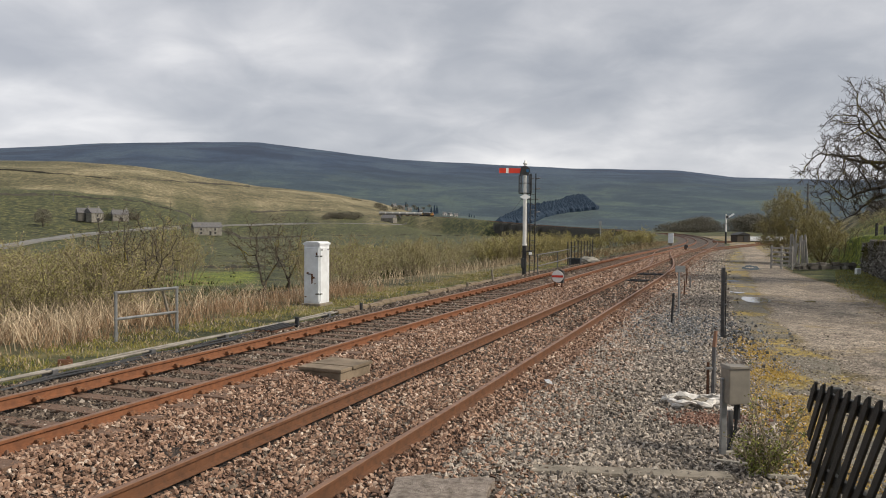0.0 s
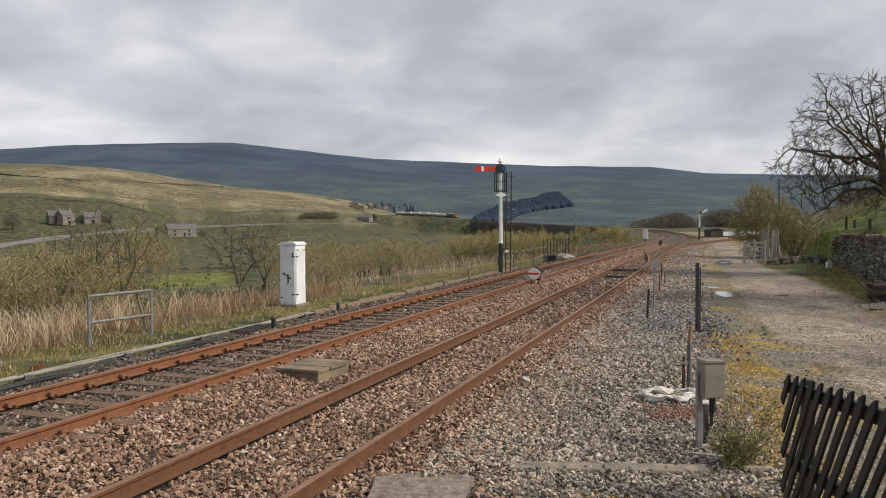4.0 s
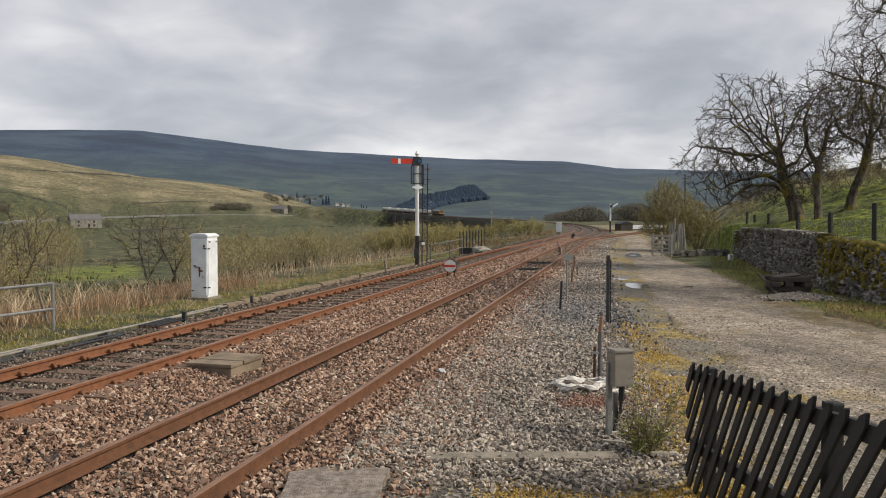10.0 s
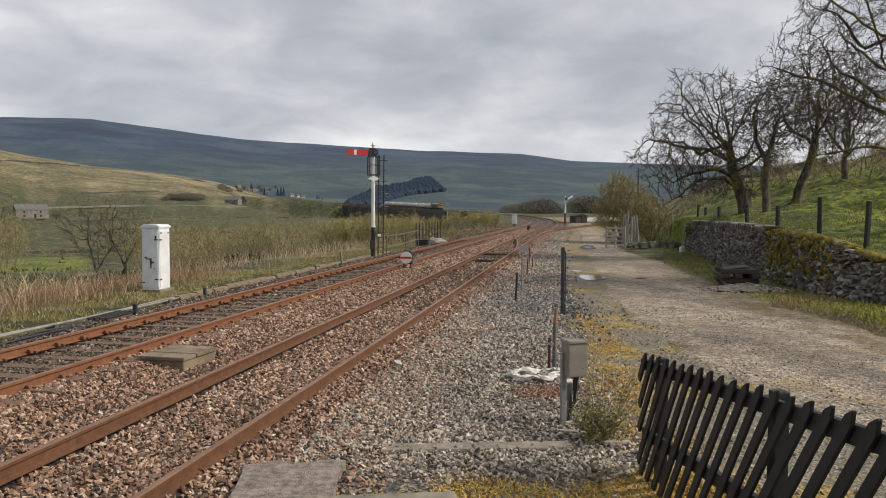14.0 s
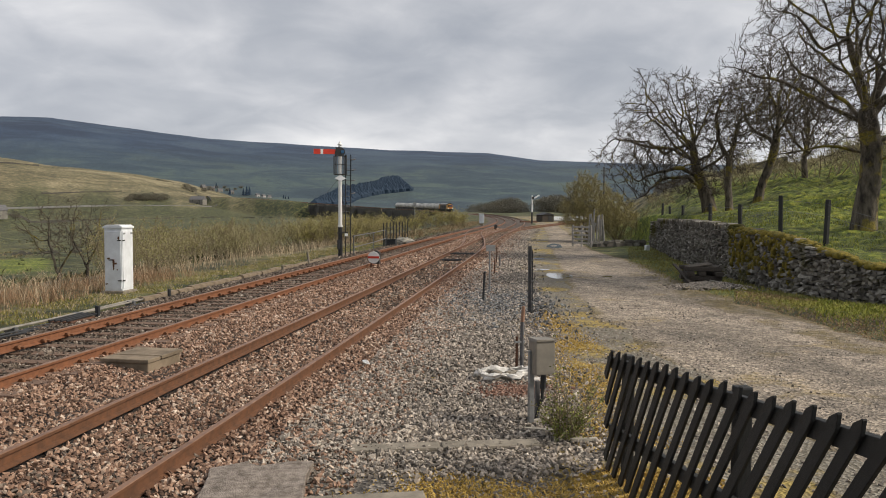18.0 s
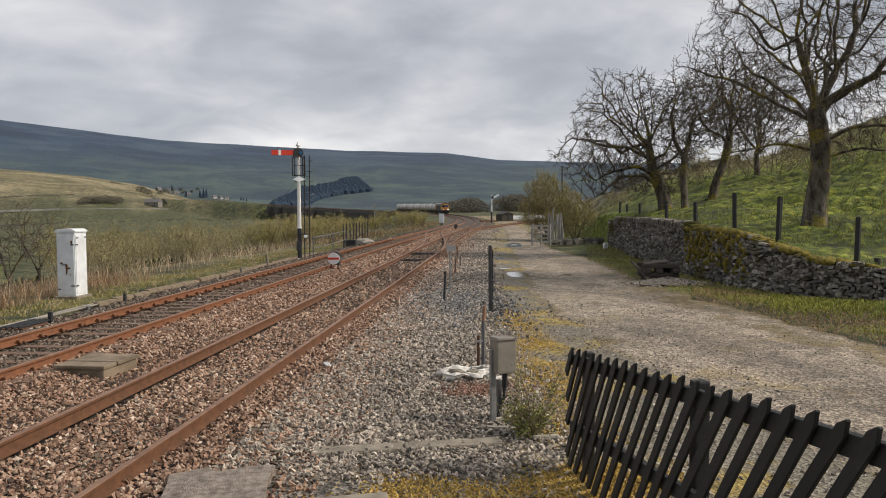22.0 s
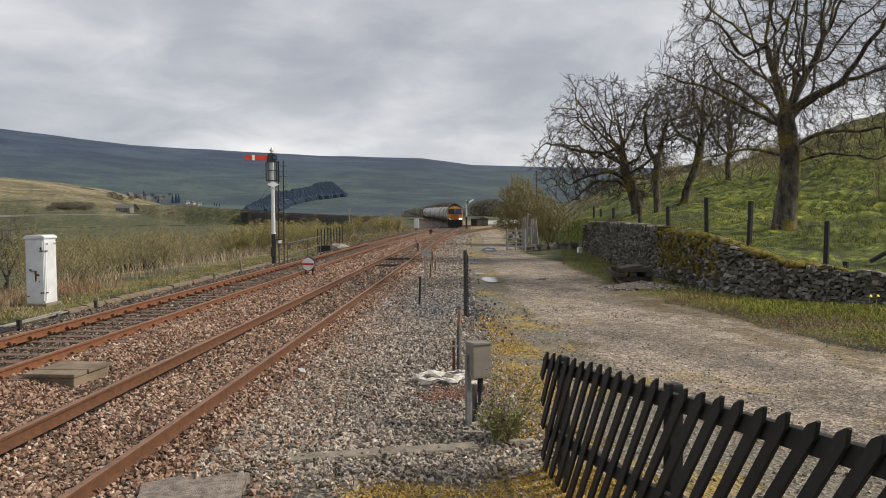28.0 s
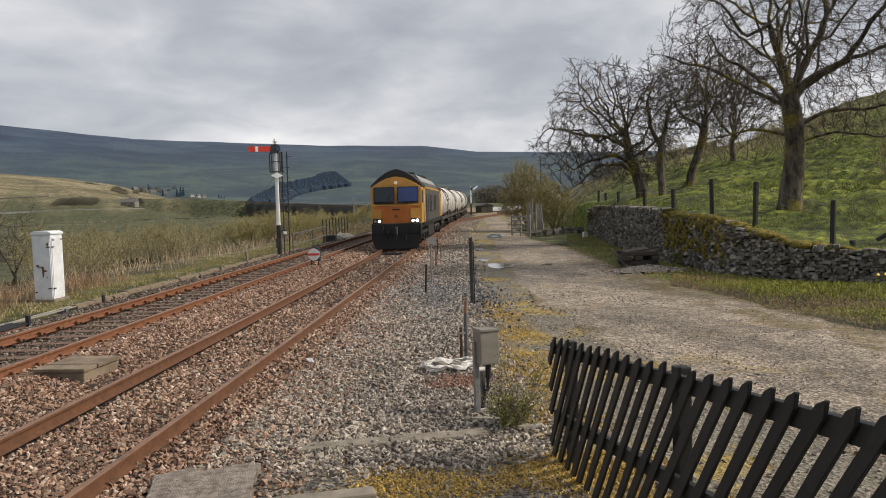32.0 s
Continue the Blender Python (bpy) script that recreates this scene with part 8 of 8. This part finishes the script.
            cab_part("cab_door", box(0.05, 0.62, 1.75, (sx * 1.335, -2.2, 1.25), 0.02), M_YELLOW)
            cab_part("handrail", rod((sx * 1.38, -1.75, 1.3), (sx * 1.38, -1.75, 2.6), 0.02, n=6), M_WHITE)
            cab_part("buffer", rod((sx * 0.87, -0.25, 1.05), (sx * 0.87, 0.28, 1.05), 0.10, n=12), M_SOOT)
            cab_part("buffer_head", disc(0.25, 0.06, pose(sx * 0.87, 0.30, 1.05, 90, 0, 0), 20), M_SOOT)
            cab_part("step", box(0.3, 0.4, 0.05, (sx * 1.2, -1.4, 0.45)), M_SOOT)
        cab_part("marker_lamp", disc(0.085, 0.10, pose(0, -0.42, 3.24, 90, 0, 0), 16), M_MARKER if end == 0 else M_GLASS)
        cab_part("number_bar", raked(box(0.42, 0.05, 0.05, (0, -0.112, 1.92))), M_SOOT)
        cab_part("badge", raked(disc(0.09, 0.05, pose(0, -0.112, 1.62, 90, 0, 0), 16)), M_RUST)
        cab_part("buffer_beam", box(2.60, 0.35, 0.62, (0, -0.28, 0.66), 0.05), M_SOOT)
        cab_part("plough", prism([(-1.1, 0.04), (1.1, 0.04), (1.32, 0.70), (-1.32, 0.70)], 0.18, pose(0, -0.10, 0), 0.03), M_SOOT)
        for k in range(3):
            cab_part("air_pipe", rod((-0.55 + 0.5 * k, -0.05, 0.95), (-0.5 + 0.5 * k, 0.12, 0.5), 0.03, n=6), M_SOOT)
        cab_part("coupling", box(0.12, 0.4, 0.35, (0, 0.05, 0.75), 0.03), M_BOGIE)
    bogie(t, -4.2, (-1.9, 0, 1.9), 2.7)
    bogie(t, -L + 4.2, (-1.9, 0, 1.9), 2.7)
    for ob in t.children_recursive:
        ob.data.transform(Matrix.Diagonal((0.96, 1, 1.03, 1)))
    return t


def build_wagon():
    t = thing("tank_wagon", Matrix(), "grimy silver cement tank wagon on two bogies", "wagon", "train")
    L = 16.2
    pr = []
    N, S = 24, 20
    ys = np.array([0.45, 0.6, 0.9, 1.6, 5.5, 7.6, 8.6, 10.7, 14.6, 15.3, 15.6, 15.75])
    rs = np.array([0.5, 0.95, 1.18, 1.33, 1.33, 1.33, 1.33, 1.33, 1.33, 1.18, 0.95, 0.5])
    drop = np.array([0, 0, 0, 0, -0.05, -0.14, -0.14, -0.05, 0, 0, 0, 0])
    a = np.arange(N) * 2 * math.pi / N
    v = np.stack([np.stack([r * np.cos(a), np.full(N, -y), 2.38 + dr + r * np.sin(a) * 1.04], -1) for y, r, dr in zip(ys, rs, drop)]).reshape(-1, 3)
    n = len(ys)
    i, j = np.meshgrid(np.arange(n - 1), np.arange(N), indexing="ij")
    p, q = i * N + j, i * N + (j + 1) % N
    me = fast_mesh("tank", v, np.stack([p, q, q + N, p + N], -1).reshape(-1, 4))
    me.shade_smooth()
    obj("tank", me, M_TANK, t)
    for y in (0.44, 15.76):
        part("end_cap", disc(0.52, 0.04, pose(0, -y, 2.38, 90, 0, 0), 20), M_TANK, t)
    for y in (1.6, 4.0, 6.5, 9.7, 12.2, 14.6):
        part("band", rod((0, -y - 0.05, 2.36), (0, -y + 0.05, 2.36), 1.365, n=28), M_SOOT if y in (6.5, 9.7) else M_TANK, t)
    part("underframe", box(0.5, L - 0.6, 0.28, (0, -L / 2, 0.86), 0.03), M_BOGIE, t)
    for sx in (-1, 1):
        part("solebar", box(0.14, L - 0.6, 0.24, (sx * 1.15, -L / 2, 0.90), 0.02), M_BOGIE, t)
        for y in (1.9, 14.3):
            part("saddle", prism([(-0.5, 0), (0.5, 0), (0.3, 0.55), (-0.3, 0.55)], 0.12, pose(sx * 1.02, -y, 1.1, 0, 0, 90)), M_BOGIE, t)
        for y in (0.0, L):
            sg = 1 if y == 0 else -1
            part("buffer", rod((sx * 0.87, -y - sg * 0.3, 1.0), (sx * 0.87, -y + sg * 0.12, 1.0), 0.10, n=10), M_SOOT, t)
        part("ladder", box(0.05, 0.45, 1.5, (sx * 1.32, -8.1, 1.1)), M_BOGIE, t)
    part("walkway", box(0.7, 11.5, 0.05, (0, -L / 2, 3.80)), M_BOGIE, t)
    for y in (5.4, 8.1, 10.8):
        part("hatch", disc(0.32, 0.18, pose(0, -y, 3.78), 16), M_TANK, t)
    for k in range(2):
        part("discharge_pipe", rod((0.5 - k, -8.1, 0.5), (0.5 - k, -8.1, 1.3), 0.12, n=8), M_BOGIE, t)
    bogie(t, -2.6, (-0.95, 0.95), 1.5)
    bogie(t, -L + 2.6, (-0.95, 0.95), 1.5)
    return t


loco = build_locomotive()
wagon = build_wagon()
TRAIN = [(loco, 0.0, 21.4)] + [((wagon if k == 0 else copy_thing(wagon, Matrix())), 22.6 + 17.0 * k, 16.2) for k in range(6)]

# ---- loose ballast ----
def bed_height(w):
    return np.interp(w, [-6.1, -5.6, -2.22, -1.3, 1.3, 1.9], [-0.21, -0.04, -0.04, -0.18, -0.19, -0.21])


def scatter(rng, u0, u1, w0, w1, dens, clear=True):
    """Points on the ballast, thinning out with distance, clear of rails."""
    n = int((u1 - u0) * (w1 - w0) * dens)
    u, w = rng.uniform(u0, u1, n), rng.uniform(w0, w1, n)
    if clear:
        keep = np.ones(n, bool)
        for r in (-SPACING - GAUGE / 2, -SPACING + GAUGE / 2, -GAUGE / 2, GAUGE / 2):
            keep &= np.abs(w - r) > 0.075
        u, w = u[keep], w[keep]
    p = track_xyz(u, w)
    far = smoothstep(40, 62, u)                   # the bed lies lower under the rails further on
    p[:, 2] = (bed_height(w) * (1 - far) + far * np.minimum(bed_height(w), -0.12)) * (w < 1.9) + np.where(w >= 1.9, -0.2, 0) + rng.uniform(-0.012, 0.032, len(u))
    return p, w


def build_stones():
    rng = np.random.default_rng(77)
    LB = "loose pinkish brown ballast stones"
    for k, (u0, u1, dens, size) in enumerate(((4, 12, 800, 0.028), (12, 20, 500, 0.033), (20, 32, 240, 0.042), (32, 56, 85, 0.060), (56, 104, 48, 0.062))):
        p, w = scatter(rng, u0, u1, -2.95, 2.9, dens)
        keep = w < 1.7 + rng.normal(0.2, 0.55, len(w))
        p = p[keep]
        oily = (np.abs(w[keep]) < 0.62 + rng.normal(0, 0.12, len(p))) & (rng.uniform(0, 1, len(p)) < np.interp(u0, [12, 20, 32], [0.15, 0.45, 0.6]))
        stones("oily_stones", p[oily], size, 150 + k, M_STONES_DARK, "oil-darkened ballast stones between the rails")
        p = p[~oily]
        stones("ballast_stones", p, size, 100 + k, M_STONES, LB)
        p, w = scatter(rng, u0, u1, -6.2, -2.9, dens * 0.62)
        stones("dark_ballast_stones", p, size, 200 + k, M_STONES_DARK, "dark oily ballast stones round the far track")
        p, w = scatter(rng, u0, u1, 1.4, 5.6 if u0 < 20 else 4.4, dens * 1.15, False)
        edge = np.interp(p[:, 1], [5, 9, 12, 18, 30, 50], [4.6, 4.6, 4.2, 3.9, 3.6, 3.2]) + rng.normal(0, 0.35, len(w))
        p = p[(w < edge) & (p[:, 1] > 7.35 - 0.2 * (p[:, 0] - 1.1) + rng.normal(0, 0.1, len(w)))]
        stones("grey_ballast_stones", p, size * 0.92, 300 + k, M_STONES_GREY, "loose grey ballast stones beside the track")
    # thin scatter over the moss by the lane
    p, w = scatter(rng, 4, 22, 3.6, 8.0, 55, False)
    p[:, 2] = ground_z(p[:, 0], p[:, 1]) + 0.02
    stones("scattered_gravel", p, 0.022, 400, M_STONES_GREY, "scattered grey gravel on mossy ground")
    x, y = rng.uniform(6.5, 11.5, 2600), rng.uniform(8, 26, 2600)
    p = np.stack([x, y, ground_z(x, y) + 0.042], -1)
    stones("lane_gravel", p, 0.012, 401, M_STONES_GREY, "loose chippings on the lane")
    q = np.stack([6.3 + rng.normal(0, 0.75, 2600), 21.0 + rng.normal(0, 2.0, 2600), np.full(2600, -0.175)], -1)
    q[:, 0] += (q[:, 1] - 21.0) * 0.22
    stones("dark_gravel_spill", q, 0.038, 402, M_STONES_SLATE, "patch of dark bluish gravel round the posts")
    # one pale stone by the rail
    q = track_xyz(np.array([12.9]), 1.45)[0]
    s = stones("pale_stone", np.array([[q[0], q[1], -0.13]]), 0.055, 5, M_WHITE, "single pale stone on the ballast")
    s["kind"] = ""
    tufts = []
    x, y = rng.uniform(0.6, 4.2, 26000), rng.uniform(5.2, 7.5, 26000)
    keep = (np.sin(x * 4 + 1) + np.sin(y * 5) + rng.normal(0, 0.6, 26000) > -0.5) & (y < 7.55 - 0.2 * (x - 1.1) + rng.normal(0, 0.07, 26000))
    blades("moss_tufts", on_ground(x[keep], y[keep]) + (0, 0, 0.015), 0.020, 0.018, 1.5, 9, M_STRAW_MOSS, "yellowing moss and grass on the ramp foot", "moss")
    x, y = rng.uniform(3.3, 7.0, 60000), rng.uniform(7.6, 19.0, 60000)
    along = np.interp(y, [8, 9, 12.5, 17, 19], [3.7, 3.75, 5.2, 6.2, 6.6])
    keep = (np.abs(x - along) < 0.52 + rng.normal(0, 0.18, 60000)) & (np.sin(x * 3.1) + np.sin(y * 2.3 + 1) + rng.normal(0, 0.6, 60000) > -0.8)
    blades("moss_tufts", on_ground(x[keep], y[keep]) + (0, 0, 0.015), 0.020, 0.018, 1.5, 10, M_STRAW_MOSS, "yellowing moss and grass on the gravel", "moss")


M_STRAW_MOSS = leaf_mat("yellow_moss_blade", (0.31, 0.205, 0.045), (0.62, 0.42, 0.100))
build_stones()

# ---- movement ----
_us = np.arange(5, 949, 0.5)
_pp = track_xyz(_us)
_ss = np.r_[0, np.cumsum(np.linalg.norm(np.diff(_pp, axis=0), axis=1))]
SPEED, START = 24.15, 808.0


def rail_point(s):
    u = np.interp(s, _ss, _us)
    return Vector(track_xyz(np.array([u]))[0])


def motions():
    for ob, back, length in TRAIN:
        rows = []
        for k in range(65):
            t = k * 0.5
            s = START - SPEED * t + back
            a, b = rail_point(s + length * 0.2), rail_point(s + length * 0.8)
            d = a - b
            yaw = math.atan2(-d.x, d.y)
            pitch = math.atan2(d.z, math.hypot(d.x, d.y))
            m = Matrix.Rotation(yaw, 4, "Z") @ Matrix.Rotation(pitch, 4, "X")
            o = a + d.normalized() * (length * 0.2)
            rows.append((t, Matrix.Translation(o) @ m))
        walk(ob, rows)


motions()
